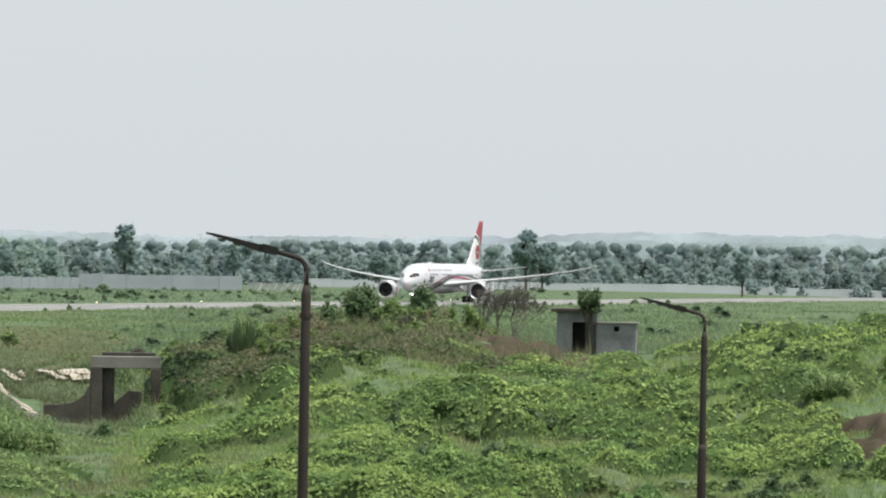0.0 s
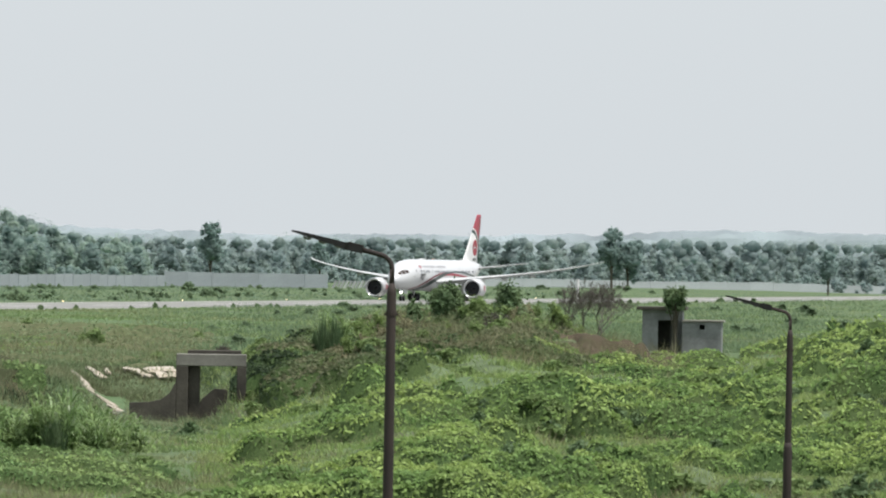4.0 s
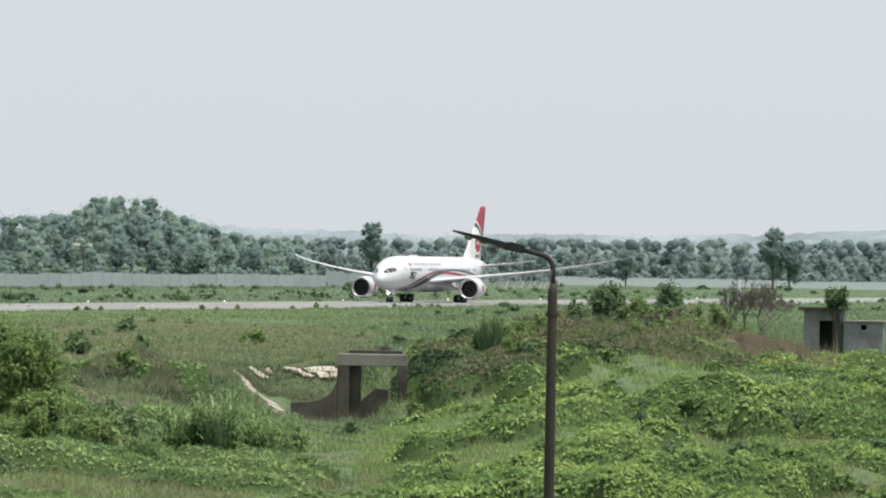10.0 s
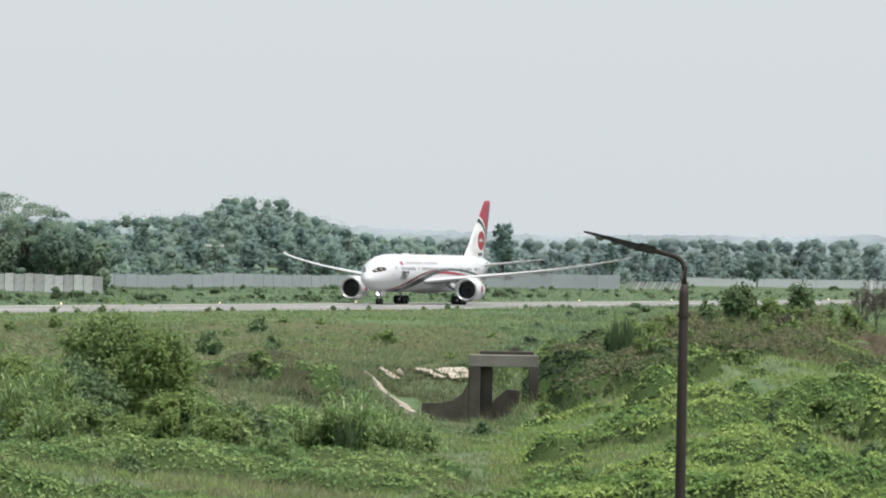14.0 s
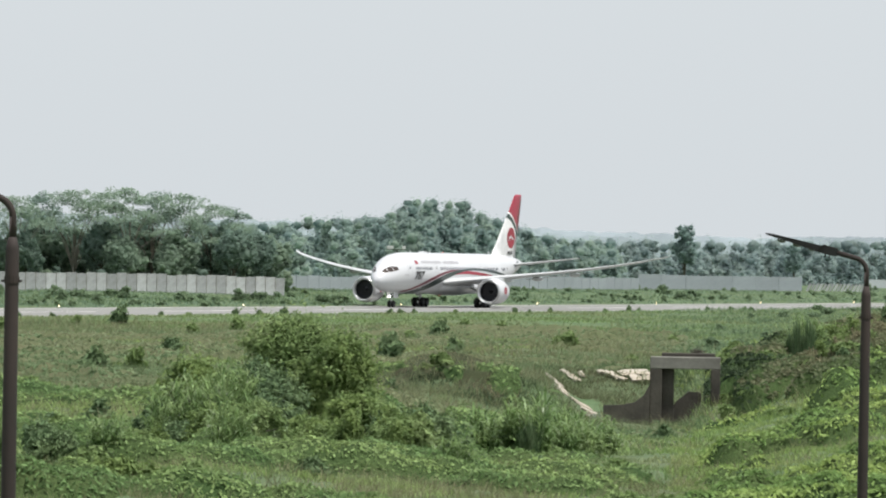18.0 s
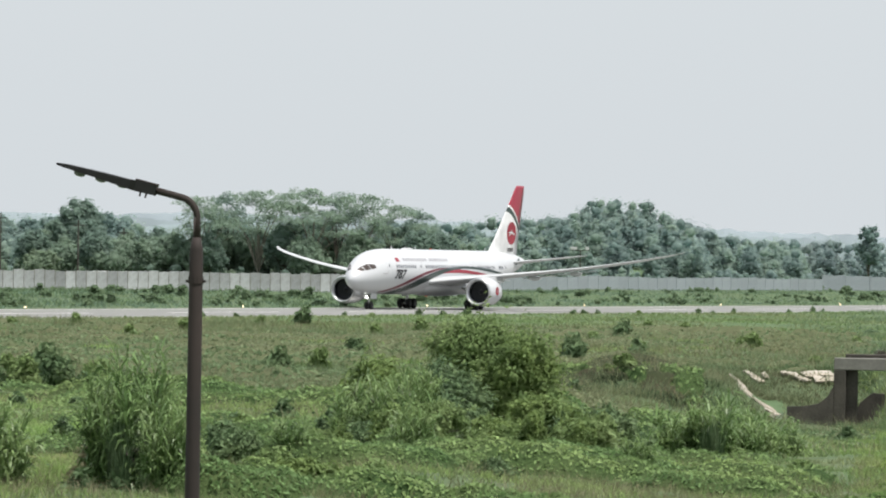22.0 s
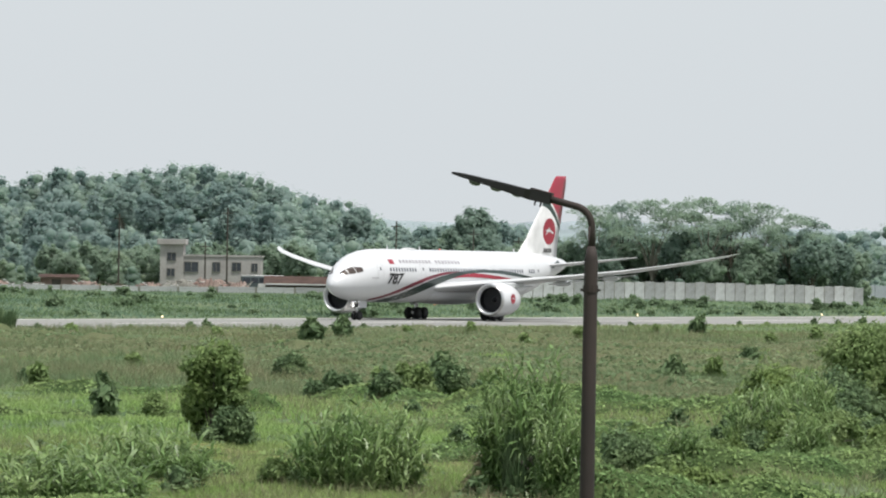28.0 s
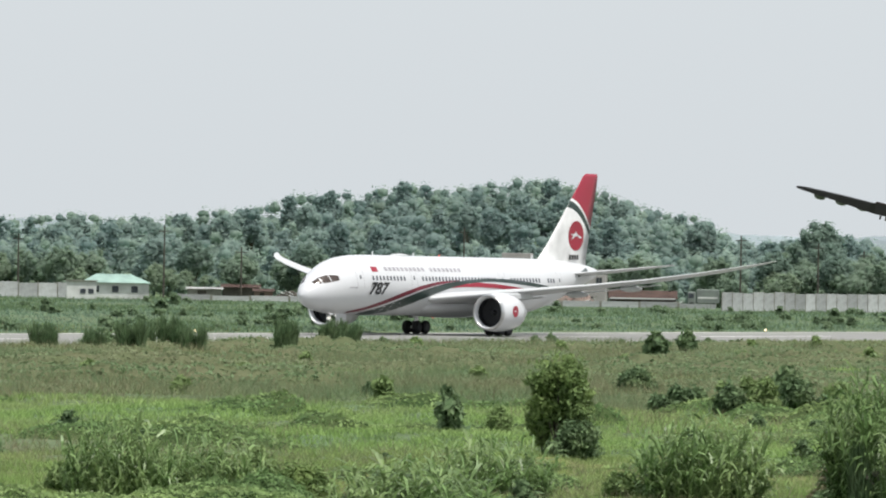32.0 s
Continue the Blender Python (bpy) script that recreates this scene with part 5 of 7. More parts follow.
def limbs(bm, cc, foot, r, count=9):
    """A forked stem that reaches towards some of the clumps."""
    for c in cc[:count]:
        c = Vector(c)
        mid = Vector((c.x * 0.35, c.y * 0.35, foot + (c.z - foot) * 0.45))
        tube(bm, [(0, 0, foot * 0.6), tuple(mid), tuple(c)], [r * 0.55, r * 0.38, r * 0.12], 5)


def boughs_of(w, h, base, count, clumps, swell=(0.17, 0.28), dome=False, tight=False):
    """An uneven crown: large boughs over a dome or a rounded body, and small clumps over each bough."""
    d = rng.normal(size=(count, 3))
    d /= np.linalg.norm(d, axis=1)[:, None]
    if dome:
        d[:, 2] = np.abs(d[:, 2])
    r = min(w, h) * rng.uniform(*swell, count)
    half = np.array([w / 2, w / 2, h if dome else h / 2])
    mid = np.array([0, 0, base if dome else base + h / 2])
    c = mid + d * rng.uniform(0.45 if tight else 0.55, 0.88 if tight else 1.0, count)[:, None] * np.maximum(half - r[:, None], 0.1 * half)
    c[:, 2] = np.maximum(c[:, 2], base + 0.55 * r)
    c = np.concatenate([c, [[0, 0, base + h * (0.42 if dome else 0.5)]]])
    r = np.concatenate([r, [0.30 * min(w, h)]])
    if tight:
        c = np.concatenate([c, [[0, 0, base + 0.68 * h]]])
        r = np.concatenate([r, [0.23 * min(w, h)]])
    k = rng.choice(len(c), clumps, p=r ** 2 / (r ** 2).sum())
    e = rng.normal(size=(clumps, 3)) + [0, 0, 0.35]
    e /= np.linalg.norm(e, axis=1)[:, None]
    cc = c[k] + e * (r[k] * rng.uniform(0.7, 1.05, clumps))[:, None]
    rr = r[k] * rng.uniform(0.25, 0.5, clumps)
    cc[:, 2] = np.maximum(cc[:, 2], base + 0.3 * rr)
    return c, r, cc, rr


def shrub_meshes(w, h, n, leaf, material, clumps=40, base=0.0, stem=0.05, size=0.16, core=0.62, airy=False):
    """A bush of uneven boughs and clumps of small leaf sprays, with gaps, stray sprigs and a ragged outline."""
    c, r, cc, rr = boughs_of(w, h, base, 26 if airy else max(6, clumps // 5), int(clumps * 1.6), (0.08, 0.15) if airy else (0.14, 0.27), base < 0.1 * h)
    if airy:
        c, r = c[:-1], r[:-1]
        c[:, :2] *= (0.65 + 0.5 * (c[:, 2:] - base) / h)
    ac, ar = np.concatenate([cc, c]), np.concatenate([rr, r])
    p, face = clump_leaves(n, ac, ar, 0.5, 1.3)
    stray = rng.random(n) < 0.22
    k = int(stray.sum())
    p[stray] += rng.normal(0, 0.06 * min(w, h), (k, 3)) + np.abs(rng.normal(0, 0.06 * h, (k, 1))) * [0, 0, 1]
    p[:, 2] = np.maximum(p[:, 2], 0.02)
    body = cores(ac, ar * core, 0.85, 1, 0.16)
    crown = soup("crown", leaf_quads(p, rng.uniform(0.5, 1.3, n) * leaf, 0.0, 1.9, face, 0.5), 4, material, body)
    bm = bmesh.new()
    tube(bm, [(0, 0, -0.2), (0.02, 0, base + h * 0.2), (0.0, 0.02, base + h * 0.5)], [stem, stem * 0.8, stem * 0.4], 6)
    limbs(bm, cc, base * 0.5 + h * 0.1, stem, 9)
    me = bpy.data.meshes.new("stem")
    bm.to_mesh(me)
    bm.free()
    me.materials.append(M_BARK)
    return crown, me


def plant(name, label, category, meshes, m, group=""):
    t = thing(name, label, category, m, group)
    for me in meshes:
        ob = put(me.name.split(".")[0], me, t)
        if name == "brushwood" and ob.name.startswith("stem"):
            tagged(ob, kind="stuff")
    return t


def stand(az, d, turn=0.0, size=(1, 1, 1), sink=0.05):
    p = at(az, d, -sink)
    p.z += 0.6 * max(0.0, float(cover(np.array([p.x]), np.array([p.y]))[1][0]))
    return Matrix.Translation(p) @ Matrix.Rotation(turn, 4, "Z") @ Matrix.Diagonal((*size, 1))


def reed_mesh(n, w, h, material, width=0.035, name="foliage", tussocks=9):
    """Tall grass: long blades in several tussocks of uneven height, the outer ones arching over."""
    k = rng.integers(0, tussocks, n)
    ta, tr = rng.uniform(0, 6.28, tussocks), np.sqrt(rng.uniform(0, 1, tussocks)) * w / 2
    th = rng.uniform(0.38, 1.0, tussocks) * (1 - 0.3 * (tr / (w / 2)) ** 2)
    a = rng.uniform(0, 2 * math.pi, n)
    r = np.sqrt(rng.uniform(0, 1, n)) * w * 0.2
    foot = np.stack([tr[k] * np.cos(ta[k]) + r * np.cos(a), tr[k] * np.sin(ta[k]) + r * np.sin(a), np.full(n, -0.1)], 1)
    turn = a + rng.normal(0, 0.7, n)
    out = np.stack([np.cos(turn), np.sin(turn), np.zeros(n)], 1)
    hh = (h * th[k] * rng.uniform(0.35, 1.0, n) ** 0.7)[:, None]
    bend = rng.uniform(0.03, 0.6, n)[:, None] ** 1.8 * hh
    side = np.stack([-out[:, 1], out[:, 0], np.zeros(n)], 1)
    side = side + 0.6 * rng.normal(size=(n, 3)) * [1, 1, 0]
    side = side / np.linalg.norm(side, axis=1)[:, None] * width * rng.uniform(0.6, 1.3, n)[:, None]
    up = np.array([0, 0, 1.0])
    pts, wd = [], (0.8, 1.0, 0.8, 0.08)
    for f, q in zip((0, 0.4, 0.75, 1.0), wd):
        c = foot + out * bend * f ** 2.4 * 1.3 + up * (hh * f - bend * 0.55 * f ** 4)
        pts.append((c - side * q / 2, c + side * q / 2))
    quads = [np.stack([a0[0], a0[1], b0[1], b0[0]], 1) for a0, b0 in zip(pts, pts[1:])]
    return soup(name, np.concatenate(quads, 0).reshape(-1, 3), 4, material)


def cane_mesh(stems, w, h, material, leaves=11, length=0.85, width=0.078):
    """Cane grass: upright stems with long leaves that leave them in turn and arch over."""
    a, r = rng.uniform(0, 6.28, stems), np.sqrt(rng.uniform(0, 1, stems)) * w / 2
    foot = np.stack([r * np.cos(a), r * np.sin(a), np.full(stems, -0.15)], 1)
    lean = np.stack([np.cos(a), np.sin(a), np.zeros(stems)], 1) * (0.05 + 0.22 * r / w)[:, None] + rng.normal(0, 0.05, (stems, 3)) * [1, 1, 0] + [0, 0, 1]
    hh = h * (1 - 0.35 * (2 * r / w) ** 2) * rng.uniform(0.45, 1.0, stems)
    quads = []
    side = np.stack([-np.sin(a), np.cos(a), np.zeros(stems)], 1) * 0.014
    top = foot + lean * hh[:, None] * 0.8
    quads.append(np.stack([foot - side, foot + side, top + side * 0.5, top - side * 0.5], 1))
    k = np.repeat(np.arange(stems), leaves)
    m = len(k)
    f = rng.uniform(0.12, 0.86, m)
    b = rng.uniform(0, 6.28, m)
    out = np.stack([np.cos(b), np.sin(b), np.zeros(m)], 1)
    cross = np.stack([-np.sin(b), np.cos(b), np.zeros(m)], 1) + rng.normal(0, 0.3, (m, 3))
    cross = cross / np.linalg.norm(cross, axis=1)[:, None] * (width * rng.uniform(0.5, 1.2, m))[:, None]
    q0 = foot[k] + lean[k] * (hh[k] * f)[:, None]
    ln = (length * rng.uniform(0.5, 1.15, m) * np.minimum(1.0, hh[k] / 1.6))[:, None]
    rise = rng.uniform(0.6, 1.4, m)[:, None]
    pts = []
    for g, wd in ((0, 0.5), (0.4, 1.0), (0.75, 0.75), (1.0, 0.06)):
        c = q0 + out * ln * (g * (1.15 - 0.45 * rise)) + np.array([0, 0, 1.0]) * ln * (rise * g - 0.75 * g ** 2.6)
        c[:, 2] = np.maximum(c[:, 2], 0.02)
        pts.append((c - cross * wd / 2, c + cross * wd / 2))
    quads += [np.stack([u[0], u[1], v[1], v[0]], 1) for u, v in zip(pts, pts[1:])]
    return soup("foliage", np.concatenate(quads, 0).reshape(-1, 3), 4, material)


# large bush thicket in mid-field
spec = [(-7.72, 200, 5.6, 4.7, 11000, M_BUSH, "large rounded green bush in the open field", "bush"),
        (-7.30, 198, 4.2, 4.2, 6500, M_BUSH_LIGHT, "yellowish green bush leaning on the large bush", "bush"),
        (-8.30, 194, 3.4, 3.0, 4200, M_BUSH_DARK, "leggy dark bush beside the large bush", "bush"),
        (-8.85, 190, 3.2, 2.9, 4200, M_BUSH_LIGHT, "yellowish green bush with dry stalks", "bush"),
        (-9.25, 186, 2.6, 1.9, 2600, M_BUSH_DARK, "low brownish bush at the thicket's edge", "bush"),
        (-8.05, 184, 4.0, 2.0, 4200, M_BUSH_DARK, "wide low bush before the large bush", "bush"),
        (-6.95, 190, 3.6, 2.0, 4000, M_BUSH, "low spreading bush at the thicket's edge", "bush"),
        (-6.35, 189, 3.8, 1.9, 3800, M_BUSH_DARK, "dark spreading bush at the thicket's edge", "bush"),
        (-7.5, 180, 3.4, 1.4, 3200, M_BUSH_LIGHT, "low leafy bush in front of the thicket", "bush"),
        (-8.55, 188, 3.2, 2.5, 3400, M_BUSH, "leafy bush in the thicket", "bush"),
        (-7.98, 191, 3.8, 2.9, 3600, M_BUSH_DARK, "dark bush in the thicket", "bush"),
        (-7.12, 187, 3.2, 1.9, 3100, M_BUSH_LIGHT, "yellowish green bush in the thicket", "bush"),
        (-6.6, 181, 3.2, 1.6, 3100, M_BUSH, "low leafy bush at the thicket's edge", "bush"),
        (-8.3, 178, 3.4, 1.6, 3100, M_BUSH, "low leafy bush in front of the thicket", "bush"),
        (-8.95, 181, 3.0, 1.6, 3100, M_BUSH_DARK, "low dark bush in front of the thicket", "bush"),
        (-9.55, 178, 2.4, 1.2, 2000, M_BUSH, "low leafy bush at the thicket's edge", "bush"),
        (-13.0, 150, 2.2, 1.4, 2200, M_BUSH_LIGHT, "leafy yellowish bush between the grass tussocks", "bush"),
        (-11.95, 143, 1.8, 2.0, 1500, M_DRY, "dry brown leggy bush beside the tall grass", "bush"),
        (-11.1, 150, 2.6, 1.6, 2400, M_BUSH, "leafy bush beside the tall grass", "bush"),
        (-10.5, 155, 3.0, 1.6, 2600, M_BUSH_DARK, "dark leafy bush in the weeds", "bush"),
        (-10.0, 150, 2.4, 1.3, 2200, M_BUSH, "low leafy bush in the weeds", "bush"),
        (-9.6, 145, 2.0, 1.1, 2000, M_BUSH_LIGHT, "low yellowish bush in the weeds", "bush"),
        (-8.8, 150, 2.2, 1.0, 2000, M_BUSH, "low leafy bush in the weeds", "bush"),
        (-7.6, 155, 2.6, 1.1, 2200, M_BUSH_DARK, "low dark bush in the weeds", "bush"),
        (-14.3, 141, 1.8, 1.2, 1900, M_BUSH, "low leafy bush between the grass tussocks", "bush"),
        (-16.9, 141, 2.4, 1.4, 2200, M_BUSH_DARK, "dark leafy bush between the grass tussocks", "bush"),
        (-17.8, 139, 2.0, 1.5, 2000, M_BUSH_LIGHT, "yellowish leafy bush between the grass tussocks", "bush"),
        (-18.3, 150, 2.4, 1.2, 2000, M_BUSH, "low leafy bush in the weeds", "bush"),
        (-19.3, 146, 2.0, 1.3, 2000, M_BUSH_DARK, "dark leafy bush in the weeds", "bush"),
        (-20.4, 142, 2.2, 1.3, 2000, M_BUSH, "low leafy bush in the weeds", "bush"),
        (-9.13, 327, 3.2, 2.0, 2000, M_BUSH_DARK, "brownish bush in the far field", "bush"),
        (-15.04, 177, 2.6, 4.2, 4600, M_BUSH_LIGHT, "small tree with a bright green crown", "tree"),
        (-14.90, 177, 2.1, 3.3, 3000, M_BUSH, "young tree growing close to the small tree", "tree"),
        (-15.20, 178, 1.7, 2.7, 2200, M_BUSH_LIGHT, "young tree growing close to the small tree", "tree"),
        (-14.80, 176, 2.7, 1.9, 2200, M_BUSH_DARK, "low bush at the foot of the small tree", "bush"),
        (-15.66, 200, 1.4, 1.4, 1100, M_BUSH, "small bush beside the small tree", "bush"),
        (-14.20, 270, 3.4, 1.9, 1800, M_BUSH_DARK, "dark green bush in the far field", "bush"),
        (-13.55, 240, 4.6, 1.8, 2600, M_BUSH_DARK, "wide dark green bush", "bush"),
        (-13.12, 232, 2.2, 1.6, 1500, M_BUSH_DARK, "dense dark round bush", "bush"),
        (-12.40, 239, 5.0, 1.9, 2800, M_BUSH_DARK, "wide dark green bush", "bush"),
        (-12.8, 247, 3.6, 1.6, 1900, M_BUSH, "low green bush in the far field", "bush"),
        (-12.00, 246, 3.6, 1.6, 1900, M_BUSH, "low green bush in the far field", "bush"),
        (-6.23, 192, 3.2, 1.8, 2600, M_BUSH_DARK, "dark leafy bush beside the reeds", "bush"),
        (-6.75, 186, 3.0, 1.6, 2600, M_BUSH_DARK, "dark leafy bush beside the reeds", "bush"),
        (-5.08, 190, 1.3, 0.8, 900, M_BUSH_DARK, "small dark bush in the grass", "bush"),
        (1.23, 196, 1.2, 1.2, 1300, M_BUSH_DARK, "dark solitary bush on the grassy slope", "bush"),
        (-0.88, 296, 2.4, 2.5, 2000, M_BUSH_DARK, "bush on the crest of the mound", "bush"),
        (-0.22, 296, 2.6, 2.6, 2200, M_BUSH_DARK, "bush on the crest of the mound", "bush"),
        (-1.24, 292, 1.3, 2.7, 1100, M_BUSH_DARK, "thin upright bush on the crest of the mound", "bush"),
        (-0.33, 280, 1.8, 1.7, 1500, M_BUSH, "leggy bush on the slope of the mound", "bush"),
        (0.13, 290, 1.6, 1.6, 1200, M_BUSH, "leggy bush on the slope of the mound", "bush"),
        (-0.55, 292, 2.2, 1.4, 1500, M_BUSH, "low bush on the crest of the mound", "bush"),
        (2.06, 340, 0.9, 1.4, 500, M_BUSH_DARK, "small bush behind the guard hut", "bush"),
        (4.02, 250, 0.9, 1.2, 700, M_BUSH_DARK, "small dark bush on the bright mound", "bush"),
        (3.15, 228, 1.9, 1.0, 1200, M_BUSH_DARK, "dark hollow bush at the foot of the mound", "bush"),
        (3.71, 212, 1.6, 0.9, 1000, M_BUSH_DARK, "dark low bush on the slope", "bush"),
        (2.1, 178, 1.3, 0.7, 900, M_BUSH_DARK, "dark low bush in the short grass", "bush"),
        (-2.78, 285, 2.4, 0.9, 1800, M_BUSH_DARK, "vine-covered dark bush above the culvert gate", "bush"),
        (-2.4, 278, 2.8, 0.9, 1800, M_BUSH_DARK, "vine-covered dark bush above the culvert gate", "bush"),
        (-3.55, 268, 1.3, 0.9, 800, M_BUSH, "small bush in front of the culvert gate", "bush"),
        (-3.0, 255, 1.6, 0.9, 1000, M_BUSH, "small bush beside the culvert gate", "bush")]
for az, d, w, h, n, m, lab, cat in spec:
    tree = cat == "tree"
    big = n > 3000
    meshes = shrub_meshes(w, h * (0.84 if tree else 1), int(n * (1.35 if tree else 1.9)), 0.115 if d < 220 else 0.17, m, 75 if big else 34, h * 0.11 if tree else 0.0, 0.08 if big else 0.04, 0.13 if big else 0.18, 0.36 if tree else 0.58, tree)
    plant("tree" if tree else "bush", lab, cat, meshes, stand(az, d))

plant("tree", "slim dark tree growing against the guard hut", "tree", shrub_meshes(1.8, 2.1, 2600, 0.15, M_BUSH_DARK, 60, 2.15, 0.09, 0.15, 0.5, True), Matrix.Translation((9.35, 329.3, 1.3)))

fill = [shrub_meshes(2.6, 1.8, 2600, 0.125, M_BUSH, 34, 0.0, 0.05, 0.16), shrub_meshes(2.4, 1.5, 2400, 0.125, M_BUSH_DARK, 30, 0.0, 0.05, 0.16), shrub_meshes(2.2, 2.0, 2200, 0.125, M_BUSH_LIGHT, 30, 0.0, 0.05, 0.16), shrub_meshes(1.4, 1.9, 1300, 0.10, M_BUSH_LIGHT, 24, 0.0, 0.04, 0.17, 0.3)]
rt = random.Random(77)
for k in range(30):
    az = rt.uniform(-9.3, -6.2)
    d = rt.uniform(178, 193)
    q = rt.uniform(0.7, 1.15) * (1.0 if az < -7.9 else 0.75)
    plant("bush", ("leafy green bush in the thicket", "dark green bush in the thicket", "yellowish green bush in the thicket", "open yellowish bush in the thicket")[k % 4], "bush", fill[k % 4], stand(az, d, rt.uniform(0, 6), (q, q, q * rt.uniform(0.8, 1.2))), "thicket bushes")

# tall grass tussocks
reeds = [cane_mesh(170, 1.9, 4.0, M_REED, 13), cane_mesh(190, 3.0, 2.9, M_REED, 11), cane_mesh(80, 1.3, 2.9, M_REED, 11)]
for az, d, k, sx, sz in ((-11.59, 140, 0, 1.05, 1.34), (-13.42, 140, 1, 1.1, 1.1), (-16.66, 135, 1, 1.3, 0.8), (-15.79, 146, 1, 1.1, 0.85), (-19.83, 138, 1, 0.9, 1.05), (-18.9, 141, 1, 1.0, 0.85), (-11.2, 137, 2, 0.8, 1.0), (-5.18, 205, 2, 1.2, 1.25), (-5.61, 205, 2, 1.3, 0.95), (-4.75, 212, 1, 0.9, 0.8), (-4.4, 216, 2, 1.0, 0.75), (-4.95, 222, 1, 0.9, 0.9), (-2.16, 282, 2, 1.1, 0.95), (-2.28, 284, 2, 0.8, 0.7), (4.24, 212, 2, 1.2, 0.65), (4.08, 260, 2, 0.5, 0.6), (-8.5, 170, 2, 0.8, 0.9), (-8.95, 186, 2, 1.0, 1.1), (-8.72, 184, 2, 1.0, 1.2), (-8.45, 186, 2, 0.9, 1.2), (-9.2, 184, 2, 0.8, 0.85), (-8.2, 181, 2, 0.8, 0.85), (-9.8, 160, 2, 0.7, 0.6), (-6.0, 172, 2, 0.8, 0.7)):
    plant("tall_grass", "tussock of tall arching cane grass", "grass tussock", [reeds[k]], stand(az, d, az * 7, (sx, sx, sz)), "tall grass tussocks")

# scattered shrubs of the field and along the runway
verge_small = [shrub_meshes(1.8, 1.4, 520, 0.24, M_VERGE_BUSH, 16), shrub_meshes(2.6, 1.3, 620, 0.24, M_VERGE_BUSH, 18), shrub_meshes(1.3, 1.5, 420, 0.22, M_VERGE_BUSH, 12)]
small = [shrub_meshes(1.6, 1.5, 700, 0.22, M_BUSH_DARK, 16), shrub_meshes(2.2, 1.6, 850, 0.24, M_BUSH_DARK, 18), shrub_meshes(1.2, 0.9, 420, 0.2, M_BUSH, 12), shrub_meshes(1.2, 1.5, 560, 0.21, M_BUSH_DARK, 14)]
field = [(-20.70, 385, 0), (-20.18, 390, 0), (-19.65, 396, 0), (-19.75, 380, 2), (-19.06, 380, 3), (-18.06, 393, 3), (-17.53, 405, 1), (-19.30, 400, 0), (-16.23, 198, 3), (-16.97, 242, 2), (-13.64, 418, 0), (-13.99, 362, 1), (-14.3, 355, 2), (-10.19, 470, 2), (-17.34, 415, 0), (-13.18, 236, 2), (-9.99, 283, 0), (-9.54, 290, 2), (-9.70, 476, 0), (-12.56, 250, 0), (-6.18, 432, 0), (-6.50, 421, 2), (-6.02, 340, 3), (-6.23, 330, 2), (-4.89, 389, 2), (-4.06, 343, 2), (-6.71, 320, 0), (-4.74, 378, 2), (-6.02, 360, 2), (-7.0, 400, 2), (-7.4, 350, 2), (-8.4, 450, 2), (-8.9, 430, 2), (-5.5, 470, 2), (-11.0, 420, 2), (-11.6, 380, 2), (-12.2, 455, 2), (-15.2, 330, 2), (-15.9, 300, 2), (-18.5, 300, 2), (-17.8, 330, 2), (-20.2, 280, 2), (-19.2, 260, 2), (-16.6, 410, 2), (-15.0, 425, 2), (-12.9, 440, 2), (-3.6, 420, 2), (-5.9, 510, 2)]
rf = random.Random(3)
tussock = reed_mesh(1500, 1.5, 2.6, M_TUSSOCK, 0.09, "foliage", 9)
for az, d, k in field:
    s = rf.uniform(1.15, 1.5) * (1.3 if az < -17 and d > 370 else 1)
    if az < -17 and d > 370:
        q = rf.uniform(0.95, 1.35)
        plant("grass_tussock", "dark green rounded grass tussock beside the runway", "grass tussock", [tussock], stand(az, d, az * 9, (q * 0.85, q * 0.85, q * rf.uniform(1.05, 1.4)), 0.1), "runway tussocks")
        continue
    plant("shrub", "small dark green shrub in the grass", "shrub", small[k], stand(az, d, rf.uniform(0, 6), (s, s, s * rf.uniform(0.85, 1.15))), "field shrubs")
for az, d, q, h in ((-2.16, 277, 0.6, 1.75), (-11.62, 139, 0.55, 1.5), (-2.28, 280, 0.4, 0.7), (-5.18, 204, 0.5, 1.15)):
    plant("tall_grass", "dark upright tuft of tall cane grass", "grass tussock", [tussock], stand(az, d, az * 5, (q, q, h), 0.1), "tall grass tussocks")
for k in range(90):
    q = 255 + 9.5 * k + rf.uniform(-4, 4)
    p = RUN_U * q + RUN_N * (RUN_NEAR - rf.uniform(0.3, 5.0))
    f = rf.uniform(0.3, 0.75)
    plant("edge_shrub", "small dark tuft at the edge of the runway", "shrub", small[rf.choice((0, 1, 2, 2, 3))], Matrix.Translation((p[0], p[1], ground_z(p[0], p[1]) - 0.05)) @ Matrix.Rotation(rf.uniform(0, 6), 4, "Z") @ Matrix.Diagonal((f * 1.3, f * 1.3, f, 1)), "runway edge tufts")
for k in range(90):
    az = rf.uniform(-3.6, 5.2)
    far = 226 / math.sin(radians(14.6 - az))
    d = rf.uniform(345, min(far, 900))
    f = rf.uniform(0.5, 1.2)
    plant("shrub", "low grey-green shrub of the rough meadow", "shrub", verge_small[rf.randrange(3)], stand(az, d, rf.uniform(0, 6), (f * 1.5, f * 1.5, f * 0.75)), "meadow shrubs")
